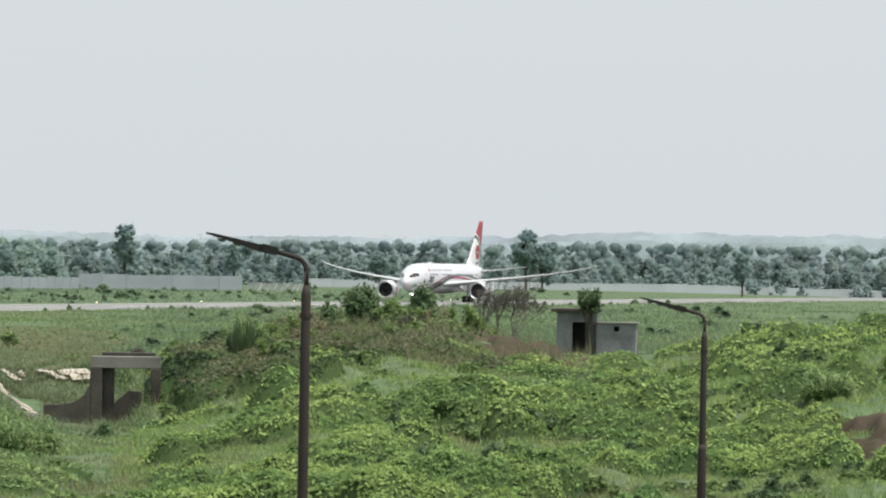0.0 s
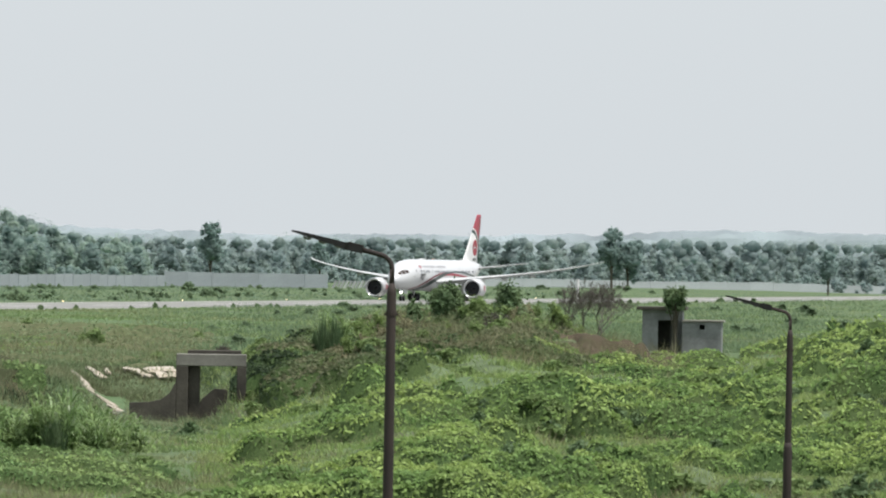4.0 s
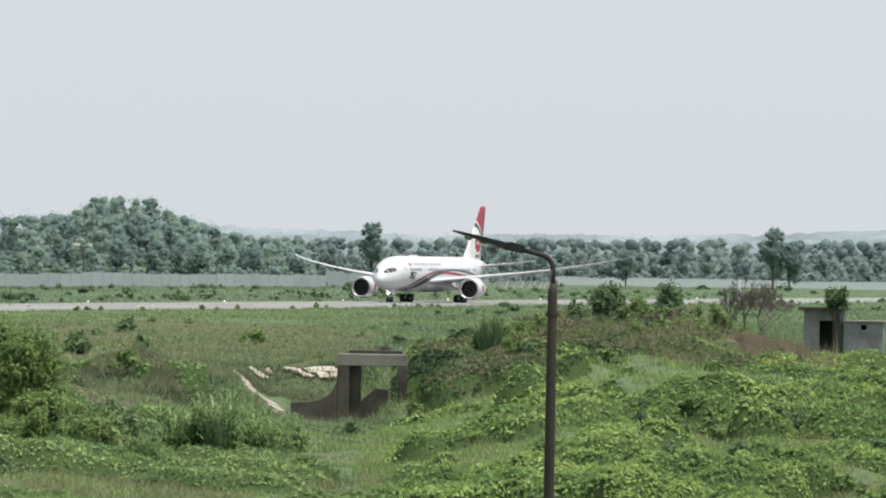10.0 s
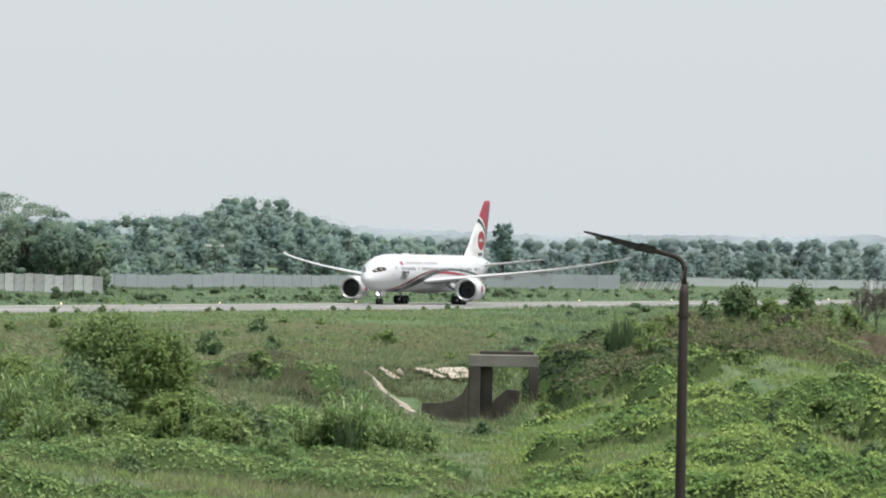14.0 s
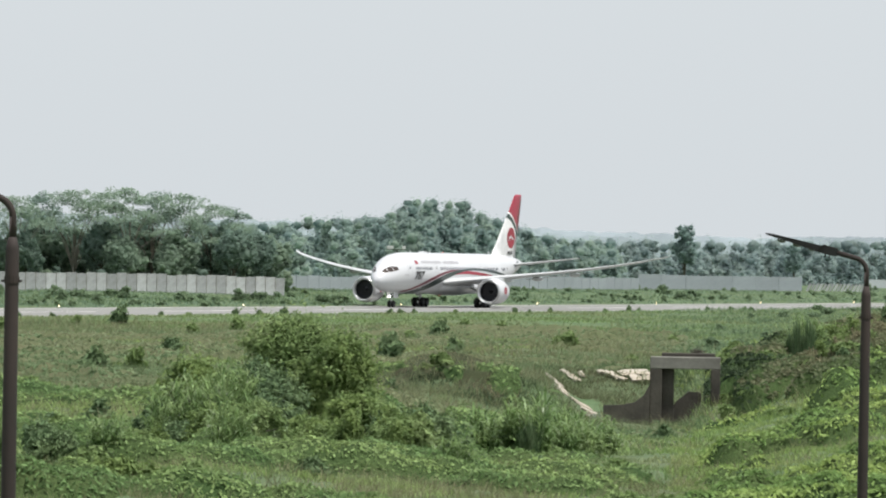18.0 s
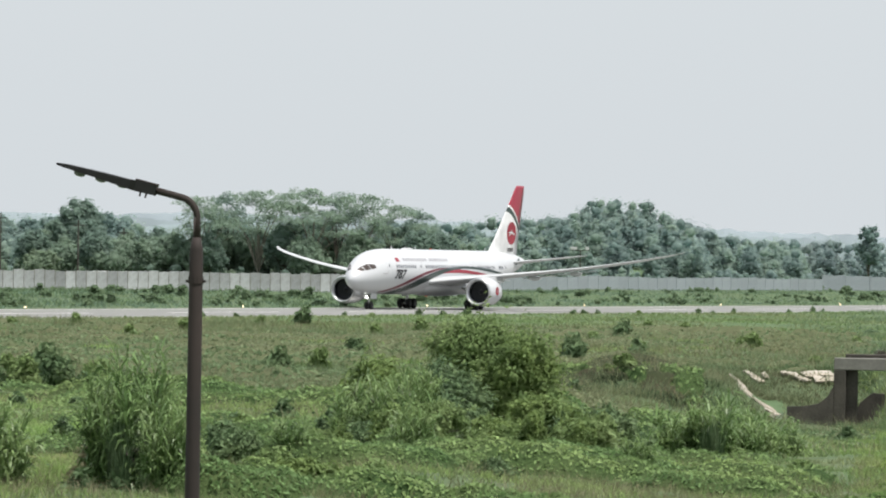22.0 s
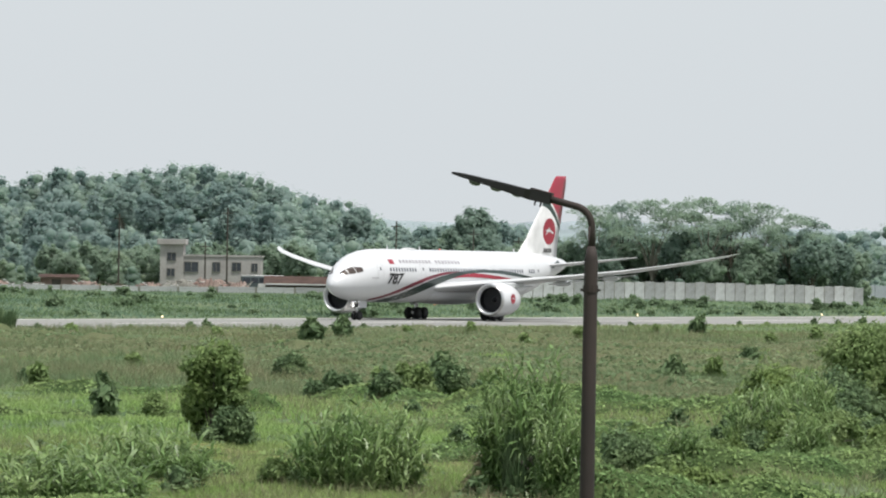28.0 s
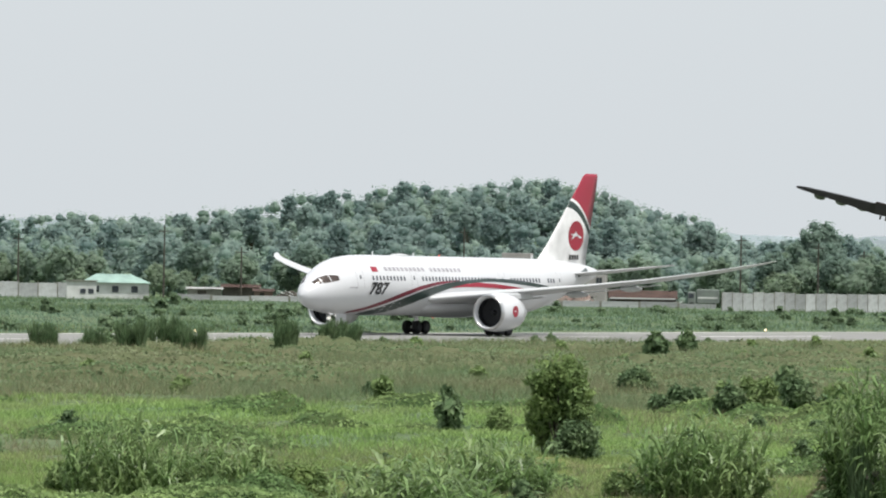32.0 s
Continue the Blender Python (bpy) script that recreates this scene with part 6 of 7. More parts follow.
# shrubs on the verge beyond the runway
for k in range(130):
    az = rf.uniform(-21.8, 5.0)
    base = 262 / math.sin(radians(14.6 - az))
    d = base * (1.13 + 0.75 * rf.random() ** 1.6)
    if d > 790 and az < -7:
        d = rf.uniform(base * 1.13, 780)
    s = rf.uniform(0.7, 1.5)
    plant("shrub", "low green shrub on the verge beyond the runway", "shrub", verge_small[rf.randrange(3)], stand(az, d, rf.uniform(0, 6), (s * 1.3, s * 1.3, s * 0.9)), "verge shrubs")

bc, br, lv = [], [], []
for k in range(520):
    q, off = 60 + 1100 * rf.random(), RUN_FAR + 4 + 190 * rf.random() ** 1.6
    x, y = RUN_U * q + RUN_N * off
    h = rf.uniform(0.6, 1.5)
    c, r, cc, rr = boughs_of(h * rf.uniform(1.2, 2.4), h, 0.0, 5, 6, (0.2, 0.32), True)
    c, cc = c + [x, y, ground_z(x, y)], cc + [x, y, ground_z(x, y)]
    p, face = clump_leaves(90, np.concatenate([c, cc]), np.concatenate([r, rr]), 0.8, 1.25, 0.7, 0.8)
    bc.append(c)
    br.append(r * 0.85)
    lv.append(leaf_quads(p, rng.uniform(0.12, 0.3, 90), 0, 1.6, face, 0.4))
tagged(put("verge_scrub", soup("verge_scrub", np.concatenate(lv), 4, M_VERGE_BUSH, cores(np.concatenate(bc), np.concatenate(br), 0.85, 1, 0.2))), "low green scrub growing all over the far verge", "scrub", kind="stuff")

# bare little trees beside the hut
def bare_tree(h, spread, seed, depth=5, rad=0.065, stems=3):
    r = random.Random(seed)
    bm = bmesh.new()

    def grow(p, d, length, rad, depth):
        q = p + d * length
        tube(bm, [tuple(p), tuple(p + d * length * 0.5 + Vector((r.uniform(-1, 1), r.uniform(-1, 1), 0)) * length * 0.06), tuple(q)], [rad, rad * 0.8, rad * 0.6], 4, False)
        if depth:
            for _ in range(3):
                e = (d + Vector((r.uniform(-1, 1), r.uniform(-1, 1), r.uniform(-0.25, 0.6))) * spread).normalized()
                grow(q, e, length * r.uniform(0.6, 0.88), max(rad * 0.6, 0.008), depth - 1)
    for k in range(stems):
        grow(Vector((0, 0, -0.1)), Vector((r.uniform(-0.6, 0.6), r.uniform(-0.6, 0.6), 1)).normalized(), h * 0.26, rad, depth)
    me = bpy.data.meshes.new("trunk")
    bm.to_mesh(me)
    bm.free()
    me.materials.append(M_TWIG)
    return me


M_TWIG = mat("dry_twigs", (0.115, 0.105, 0.088), 0.9, 0, 0.3, 1.5, 12, 0.2)
plant("bare_tree", "small leafless brown tree with fine twigs on the mound", "tree", [bare_tree(4.7, 0.8, 2, 6, 0.06, 3)], stand(0.72, 308), "bare trees")
# airy brushwood along the crest and the steep side of the mound
brush = [shrub_meshes(1.3, 1.4, 420, 0.12, M_BUSH, 22, 0.0, 0.04, 0.2, 0.02), shrub_meshes(1.6, 1.2, 420, 0.11, M_DRY, 22, 0.0, 0.04, 0.2, 0.02), shrub_meshes(1.1, 1.7, 380, 0.12, M_BUSH_LIGHT, 20, 0.0, 0.04, 0.2, 0.02)]
rb = random.Random(41)
for k in range(46):
    az = rb.uniform(-2.3, 0.75)
    q = rb.uniform(0.6, 1.15)
    plant("brushwood", "thin twiggy brush on the crest of the mound", "brushwood", brush[k % 3], stand(az, rb.uniform(268, 301) if az < -0.3 else rb.uniform(290, 302), rb.uniform(0, 6), (q, q, q * rb.uniform(0.8, 1.1))), "crest brushwood")
plant("bare_tree", "small leafless brown tree on the mound", "tree", [bare_tree(3.4, 0.5, 5, 5, 0.045)], stand(0.42, 306), "bare trees")
plant("bare_tree", "dry leafless stalks beside the culvert gate", "tree", [bare_tree(1.6, 0.6, 9)], stand(-3.35, 330), "bare trees")
for az, d, h, q in ((-8.75, 186, 2.6, 21), (-11.3, 139, 2.2, 24)):
    plant("bare_tree", "dry brown stalks standing in the thicket", "tree", [bare_tree(h, 0.45, q, 4, 0.022, 4)], stand(az, d), "dry stalks")
plant("bare_tree", "dry leafless stalks on the mound", "tree", [bare_tree(1.4, 0.5, 11)], stand(-0.35, 285), "bare trees")


# ---- woods beyond the runway ----
def tree_meshes(h, w, n, leaf, material, trunk, style):
    """style 0: rounded crown of boughs; 1: flat umbrella tiers on tall bare limbs; 2: tall narrow crown."""
    if style == 1:
        pts, cc = [], []
        for k in range(18):
            f = k / 17
            a, r = rng.uniform(0, 6.28), w / 2 * (1 - 0.75 * f ** 2) * rng.uniform(0.35, 1.0)
            z = h * (0.58 + 0.39 * f + rng.uniform(-0.03, 0.02))
            cc.append((r * math.cos(a), r * math.sin(a), z))
            m = n // 18
            rr = np.sqrt(rng.uniform(0, 1, m)) * w * rng.uniform(0.13, 0.23)
            aa = rng.uniform(0, 6.28, m)
            lump = 0.02 * h * np.cos(3 * aa + k)
            pts.append(np.stack([cc[-1][0] + rr * np.cos(aa), cc[-1][1] + rr * np.sin(aa), z + lump + rng.normal(0, 0.013 * h, m) - 0.12 * rr], 1))
        p = np.concatenate(pts)
        c = soup("crown", leaf_quads(p, rng.uniform(0.6, 1.2, len(p)) * leaf * 0.55, 0.0, 1.6, np.tile(np.array([0.0, 0.0, 1.0]), (len(p), 1)), 0.35), 4, material)
        cc = np.array(cc)
    else:
        base = h * (0.14 if style == 2 else 0.10)
        bc, br, cc, r = boughs_of(w, h - base, base, 13, 110, (0.16, 0.27) if style == 0 else (0.22, 0.32))
        ac, ar = np.concatenate([cc, bc]), np.concatenate([r, br])
        p, face = clump_leaves(n, ac, ar, 0.68, 1.25, 0.8, 0.8)
        c = soup("crown", leaf_quads(p, rng.uniform(0.5, 1.2, n) * leaf * 0.55, 0, 1.5, face, 0.3), 4, material, cores(ac, ar * 0.72, 0.85, 1, 0.2))
    bm = bmesh.new()
    tube(bm, [(0, 0, -0.6), (0.05, 0.05, h * 0.3), (0.1, 0, h * 0.65)], [h * 0.022, h * 0.016, h * 0.007], 7)
    limbs(bm, cc, h * 0.3, h * 0.016, 11)
    t = bpy.data.meshes.new("trunk")
    bm.to_mesh(t)
    bm.free()
    t.materials.append(trunk)
    return c, t


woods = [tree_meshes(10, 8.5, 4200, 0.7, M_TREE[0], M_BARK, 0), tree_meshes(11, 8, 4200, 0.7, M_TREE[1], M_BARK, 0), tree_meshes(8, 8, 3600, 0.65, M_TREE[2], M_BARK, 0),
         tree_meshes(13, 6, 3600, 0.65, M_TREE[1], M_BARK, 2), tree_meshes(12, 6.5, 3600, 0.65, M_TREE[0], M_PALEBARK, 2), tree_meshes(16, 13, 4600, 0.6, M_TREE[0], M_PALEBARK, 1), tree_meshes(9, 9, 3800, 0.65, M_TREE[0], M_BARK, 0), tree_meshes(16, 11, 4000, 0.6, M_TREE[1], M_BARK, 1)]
NAMES = ["broad dark green tree in the woods", "dense dark tree in the woods", "pale green round tree in the woods", "tall narrow dark tree in the woods", "tall slender tree with a pale trunk", "tall umbrella-crowned tree with bare pale limbs", "broad green tree in the woods", "tall dark umbrella-crowned tree"]


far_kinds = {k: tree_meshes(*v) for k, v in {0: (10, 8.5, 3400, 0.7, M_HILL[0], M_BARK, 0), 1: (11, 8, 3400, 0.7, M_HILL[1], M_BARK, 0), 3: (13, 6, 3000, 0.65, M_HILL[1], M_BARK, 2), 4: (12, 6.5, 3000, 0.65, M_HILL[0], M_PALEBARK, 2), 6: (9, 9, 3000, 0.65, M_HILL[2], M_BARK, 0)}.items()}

# how high the treetops stand over the level, in degrees, bearing by bearing
TOPS_AZ = [-23, -21.2, -20.4, -19.7, -19.3, -18.9, -18.5, -17.9, -17.2, -16.6, -16.3, -15.6, -15.1, -14.6, -14.3, -13.9, -13.5, -13.2, -13.0, -12.5, -12.2, -11.9, -11.3, -9, -8, -7.5, -6.8, -6.55, -6.2, -5.85, -5.5, -5.2, -4.8, -4.4, -3, -2, 1.7, 2.6, 3.6, 6.5]
TOPS_EL = [0.50, 0.52, 0.63, 0.55, 0.57, 0.69, 0.68, 0.87, 0.91, 1.02, 0.92, 1.09, 1.07, 0.97, 0.83, 0.71, 0.72, 0.54, 0.45, 0.46, 0.55, 0.50, 0.55, 0.50, 0.47, 0.54, 0.54, 0.79, 0.80, 0.73, 0.56, 0.40, 0.34, 0.34, 0.32, 0.35, 0.395, 0.41, 0.37, 0.38]


def room(az, d):
    """How tall a tree there may grow below the treetop line."""
    p = at(az, d)
    return EYE.z + d * math.tan(radians(float(np.interp(az, TOPS_AZ, TOPS_EL)))) - p.z


def wood(az, d, k, s, sz=1.0, dark=False):
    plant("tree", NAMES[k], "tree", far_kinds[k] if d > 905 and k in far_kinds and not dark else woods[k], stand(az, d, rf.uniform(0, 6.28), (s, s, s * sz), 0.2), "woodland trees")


TALL = [10, 11, 8, 13, 12, 16, 9, 16]


def wood_below(az, d, k, s):
    """A tree that stays below the treetop line."""
    wood(az, d, k, min(s, (room(az, d) - rf.uniform(0.0, 1.2)) / TALL[k]))


# behind the pale wall: umbrella trees and an undergrowth of round ones
for az, d, k, top in ((-10.86, 858, 5, 0.66), (-10.55, 872, 7, 0.70), (-10.22, 862, 5, 0.74), (-9.92, 880, 5, 0.72), (-9.62, 858, 5, 0.775), (-9.36, 874, 7, 0.72), (-9.08, 862, 5, 0.72), (-8.72, 868, 5, 0.61), (-8.45, 880, 7, 0.56)):
    s = (EYE.z + d * math.tan(radians(top)) - at(az, d).z) / 15.6
    wood(az, d, k, s)
for k in range(70):
    wood_below(rf.uniform(-12.7, -8.05), rf.uniform(852, 900), rf.choice((0, 1, 2, 6, 1)), rf.uniform(0.75, 1.15))
for k in range(34):
    wood_below(rf.uniform(-13.2, -9.4), rf.uniform(920, 1100), rf.choice((0, 1, 3, 6, 4)), rf.uniform(0.85, 1.12))
wood(-12.19, 892, 1, 1.38, 1.05)
# front row of trees round the house and the yards
for k in range(66):
    az = rf.uniform(-22.5, -11.2)
    if -15.9 < az < -14.2:
        continue
    wood_below(az, rf.uniform(851, 900), rf.choice((0, 2, 2, 6, 1)), rf.uniform(0.55, 0.95))
for k in range(10):
    wood(-15.8 + 0.16 * k, 872 + rf.uniform(0, 12), rf.choice((0, 2, 6)), rf.uniform(0.75, 0.9))

# woods too many to count: the rise, the hill and the far belt across the plain
def wood_belt(name, label, a0, a1, d0, d1, count, low, high, leaf, n=420, boughs=11, mats=M_TREE, crest=0, full=0.85, broad=1.0, up=1.3, swell=(0.15, 0.26)):
    """crest: so many of the trees stand along the far side and reach the treetop line."""
    cs, bodies = [[], [], []], [[], [], []]
    for k in range(count):
        az, d = rf.uniform(a0, a1), rf.uniform(d0, d1)
        h = min(rf.uniform(low, high), 1.1 * room(az, d) - rf.uniform(0.2, 2.0))
        if k < crest:
            az, d = a0 + (a1 - a0) * (k + rf.random()) / crest, d1 - rf.uniform(0, 0.25) * (d1 - d0)
            h = 1.22 * room(az, d) - rf.uniform(0, 1) ** 2 * 3
        h = max(3.0, min(h, 1.5 * high))
        w = broad * h * (rf.uniform(0.65, 1.0) if h < 12 else rf.uniform(0.5, 0.75))
        p = np.array(at(az, d))
        c, r, cc, rr = boughs_of(w, h * 0.97, 0.0, boughs, boughs, swell, True, True)
        ac, ar = np.concatenate([c, cc]) + p, np.concatenate([r, rr])
        q, face = clump_leaves(n, ac, ar, 0.6, 1.14, up, 0.8)
        cs[k % 3].append(leaf_quads(q, rng.uniform(0.5, 1.3, n) * leaf, 0, 1.5, face, 0.22))
        bodies[k % 3].append((ac[:len(c)], ar[:len(c)] * full))
    for j in range(3):
        bc, br = np.concatenate([b[0] for b in bodies[j]]), np.concatenate([b[1] for b in bodies[j]])
        ob = put(name, soup(name, np.concatenate(cs[j]), 4, mats[j], cores(bc, br, 0.85, 1, 0.2)))
        tagged(ob, label, "woods", kind="stuff")


# M_FAR and M_HILL carry the haze of distance in their leaf colours
wood_belt("far_woods", "far belt of broadleaf woods with haze in their leaf colour", -7.5, 6.5, 1660, 1960, 380, 8, 15, 0.66, 760, 20, M_FAR, 150, 0.62, 1.2, 1.6, (0.11, 0.2))
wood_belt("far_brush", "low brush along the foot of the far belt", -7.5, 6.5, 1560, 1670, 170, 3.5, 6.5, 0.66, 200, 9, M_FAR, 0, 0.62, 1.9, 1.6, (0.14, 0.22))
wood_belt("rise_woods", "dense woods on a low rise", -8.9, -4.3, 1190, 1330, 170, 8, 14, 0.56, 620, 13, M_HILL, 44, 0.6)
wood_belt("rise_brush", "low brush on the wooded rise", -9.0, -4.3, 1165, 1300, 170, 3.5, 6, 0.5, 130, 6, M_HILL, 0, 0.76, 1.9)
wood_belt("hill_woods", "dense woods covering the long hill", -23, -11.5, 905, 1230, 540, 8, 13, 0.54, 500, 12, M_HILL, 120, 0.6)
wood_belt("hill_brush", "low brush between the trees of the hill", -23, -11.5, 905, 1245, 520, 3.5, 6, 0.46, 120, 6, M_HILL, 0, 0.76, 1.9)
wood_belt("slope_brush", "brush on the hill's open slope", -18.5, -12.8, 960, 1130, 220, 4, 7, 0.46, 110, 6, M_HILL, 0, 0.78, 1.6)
wood_belt("wood_edge", "scrubby undergrowth along the foot of the woods", -23, -7.8, 849, 905, 220, 2.5, 5.5, 0.36, 220, 6, M_TREE)
# single trees that stand out over the far belt
for az, d, k, s in ((-3.50, 1440, 3, 1.34), (0.92, 1400, 3, 1.32), (1.10, 1402, 1, 1.25), (-4.50, 1400, 1, 1.12), (-4.3, 1405, 6, 1.25), (3.3, 1460, 3, 1.0), (-2.3, 1450, 3, 0.95), (-0.7, 1450, 1, 1.0)):
    wood(az, d, k, s)
for k in range(40):
    wood_below(rf.uniform(-22, -12), rf.uniform(930, 1180), rf.choice((0, 3, 4, 1)), rf.uniform(0.9, 1.25))

# ---- ground cover: grass, creepers and dry stalks over the near field ----
def scatter(count, a0, a1, d0, d1, keep=None, clear=True):
    """Places spread evenly over the view of the field, denser near by."""
    az = rng.uniform(a0, a1, count)
    d = 1 / rng.uniform(1 / d1, 1 / d0, count)
    x, y = d * np.sin(np.radians(az)), d * np.cos(np.radians(az))
    off = x * RUN_N[0] + y * RUN_N[1]
    ok = (off < RUN_NEAR - 1.5) | (off > RUN_FAR + 2.5)
    ds, _ = along(x, y, STREAM)
    ok &= ds > 1.4
    ok &= ~(((az > -5.12) & (az < -4.5) & (d > 262) & (d < 292)) | ((az > -5.1) & (az < -3.8) & (d > 302) & (d < 311))) | (rng.uniform(0, 1, count) < 0.75)
    ok &= ~((az > -5.04) & (az < -4.38) & (d > 266) & (d < 297))
    ok &= (np.hypot((az + 6.1) / 0.8, (d - 267) / 12) > 0.95) | (rng.uniform(0, 1, count) < 0.7)
    ok &= ~((az > 0.4) & (az < 1.5) & (d > 278) & (d < 294)) | (rng.uniform(0, 1, count) < 0.12)
    if clear:
        ok &= cover(x, y)[0] < 0.5
    ok &= ~((az > 1.1) & (az < 2.4) & (d > 306) & (d < 333))
    if keep is not None:
        ok &= keep(x, y, az, d)
    x, y, d = x[ok], y[ok], d[ok]
    z = terrain(x, y)
    if not clear:
        z = z + 0.8 * np.maximum(cover(x, y)[1], 0)
    return np.stack([x, y, z], 1), d


def tufts(places, d, blades, height, width, spread, material, name, label, cat):
    k = len(places)
    grow = np.clip(d / 200, 0.8, 3.0)[:, None]
    vs = []
    for b in range(blades):
        off = rng.normal(0, spread, (k, 3)) * grow
        off[:, 2] = -0.04
        foot = places + off
        lean = rng.normal(0, 0.6, (k, 3))
        lean[:, 2] = 1
        h = height * rng.uniform(0.5, 1.25, (k, 1)) * np.clip(grow, 0.8, 1.15)
        a = rng.uniform(0, math.pi, k)
        side = np.stack([np.cos(a), np.sin(a), np.zeros(k)], 1) * width * grow / 2
        vs.append(np.stack([foot - side, foot + side, foot + lean * h], 1))
    ob = put(name, soup(name, np.concatenate(vs).reshape(-1, 3), 3, material))
    return tagged(ob, label, cat, kind="stuff")


def cover_far(x, y):
    """The thinner weeds of the middle field, towards the runway."""
    az, d = np.degrees(np.arctan2(x, y)), np.hypot(x, y)
    off = x * RUN_N[0] + y * RUN_N[1]
    m = ease(bumps(x, y, 19, 46) * 0.55 + bumps(x, y, 6, 47) * 0.45, 0.48, 0.56) * (1 - cover(x, y)[0])
    m = m * ease(d, 228, 250) * (1 - ease(off, RUN_NEAR - 22, RUN_NEAR - 8))
    ds, _ = along(x, y, STREAM)
    m = m * ease(ds, 3.0, 5.0) * (1 - ((az > -7.2) & (d > 240) & (d < 312)))
    h = (0.45 * cells(x, y, 2.6, 191) + 0.5 * cells(x, y, 1.2, 194)) * (0.3 + 1.1 * bumps(x, y, 11, 48))
    return m, h * m - 0.25 * (1 - ease(m, 0.0, 0.35))


def blanket(name, label, cat, a0, a1, d0, d1, count, size, material, zone=None, grown=cover, under=True):
    """A closed leafy blanket over the ground, with loose leaves all over it."""
    aa, dd = np.radians(np.arange(a0, a1, 0.055)), np.exp(np.arange(math.log(d0), math.log(d1), 0.0034))
    ga, gd = np.meshgrid(aa, dd, indexing="ij")
    x, y = gd * np.sin(ga), gd * np.cos(ga)
    m, h = grown(x, y)
    v = np.stack([x, y, terrain(x, y) + h], -1).reshape(-1, 3)
    idx = np.arange(x.size).reshape(x.shape)
    f = np.stack([idx[:-1, :-1], idx[1:, :-1], idx[1:, 1:], idx[:-1, 1:]], -1).reshape(-1, 4)
    keep = m.ravel()[f].max(1) > 0.02
    az = rng.uniform(a0, a1, count)
    d = 1 / rng.uniform(1 / d1, 1 / d0, count)
    x, y = d * np.sin(np.radians(az)), d * np.cos(np.radians(az))
    m, h = grown(x, y)
    ok = m > 0.3
    if zone is not None:
        ok &= zone(x, y, az, d)
    x, y, d, h = x[ok], y[ok], d[ok], h[ok]
    e = 0.2
    z = terrain(x, y) + h
    nx = (z - terrain(x + e, y) - grown(x + e, y)[1]) / e
    ny = (z - terrain(x, y + e) - grown(x, y + e)[1]) / e
    face = np.stack([nx, ny, np.ones(len(x))], 1)
    face /= np.linalg.norm(face, axis=1)[:, None]
    p = np.stack([x, y, z], 1) + face * rng.uniform(-0.03, 0.10, len(x))[:, None]
    lv = leaf_quads(p, size * np.clip(d / 200, 0.75, 1.5) * rng.uniform(0.45, 1.3, len(x)), 0, 1.4, face, 0.7)
    if under:
        tagged(put("undergrowth", soup("undergrowth", np.zeros((0, 3)), 4, M_UNDER if grown is cover else M_OLIVE_UNDER, (v, f[keep]))), "dense undergrowth beneath the leaves, their shade in its colour", "undergrowth", kind="stuff")
    ob = put(name, soup(name, lv, 4, material))
    return tagged(ob, label, cat, kind="stuff")


def patchy(size, seed, lo, hi):
    return lambda x, y, az, d: rng.uniform(0, 1, len(x)) < ease(bumps(x, y, size, seed), lo, hi)


pl_, d_ = scatter(70000, -22, 6, 118, 520)
tufts(pl_, d_, 8, 0.24, 0.06, 0.17, M_GRASS, "grass", "thick green grass of the airfield", "grass")
pl_, d_ = scatter(30000, -22, 6, 118, 480, patchy(17, 4, 0.45, 0.75))
tufts(pl_, d_, 7, 0.6, 0.03, 0.2, M_DRY, "dry_grass", "dry brownish grass stalks", "grass")
pl_, d_ = scatter(11000, -22, -3.6, 345, 520, patchy(23, 14, 0.25, 0.6))
tufts(pl_, d_, 7, 0.4, 0.03, 0.25, M_DRY, "dry_field_grass", "dry olive grass in the field beside the runway", "grass")
pl_, d_ = scatter(30000, -22, -10.8, 128, 245, patchy(14, 15, 0.25, 0.5))
tufts(pl_, d_, 8, 0.3, 0.06, 0.16, M_BRIGHT, "young_grass", "bright young grass between the weeds", "grass")
pl_, d_ = scatter(22000, -22, -10.6, 124, 178, patchy(9, 25, 0.15, 0.4))
tufts(pl_, d_, 8, 0.34, 0.05, 0.15, M_MEADOW, "meadow_grass", "yellowish green grass between the tussocks", "grass")
pl_, d_ = scatter(26000, -22, -3.6, 240, 480, patchy(9, 19, 0.3, 0.6))
tufts(pl_, d_, 8, 0.62, 0.03, 0.22, M_OLIVE, "tall_weeds", "tall olive weeds of the middle field", "weeds")
pl_, d_ = scatter(11000, -22, -3.6, 240, 480, patchy(13, 20, 0.45, 0.7))
tufts(pl_, d_, 8, 0.7, 0.025, 0.22, M_DRY, "dry_weeds", "tall dry brown weeds of the middle field", "weeds")
pl_, d_ = scatter(15000, -12, -3.4, 300, 440, patchy(27, 18, 0.35, 0.6))
tufts(pl_, d_, 8, 0.24, 0.055, 0.2, M_BRIGHT, "young_grass", "bright young grass of the open field", "grass")
pl_, d_ = scatter(9000, -5.2, 6, 135, 240, patchy(13, 16, 0.4, 0.6))
tufts(pl_, d_, 8, 0.3, 0.06, 0.16, M_BRIGHT, "young_grass", "bright young grass between the creepers", "grass")
pl_, d_ = scatter(14000, -13, -4.6, 122, 215, patchy(9, 26, 0.3, 0.55))
tufts(pl_, d_, 8, 0.32, 0.06, 0.16, M_BRIGHT, "young_grass", "bright young grass between the weeds", "grass")


pl_, d_ = scatter(42000, -3.6, 6, 118, 330)
tufts(pl_, d_, 8, 0.26, 0.055, 0.16, M_MEADOW, "mound_grass", "yellowish green grass between the creepers of the mound", "grass")


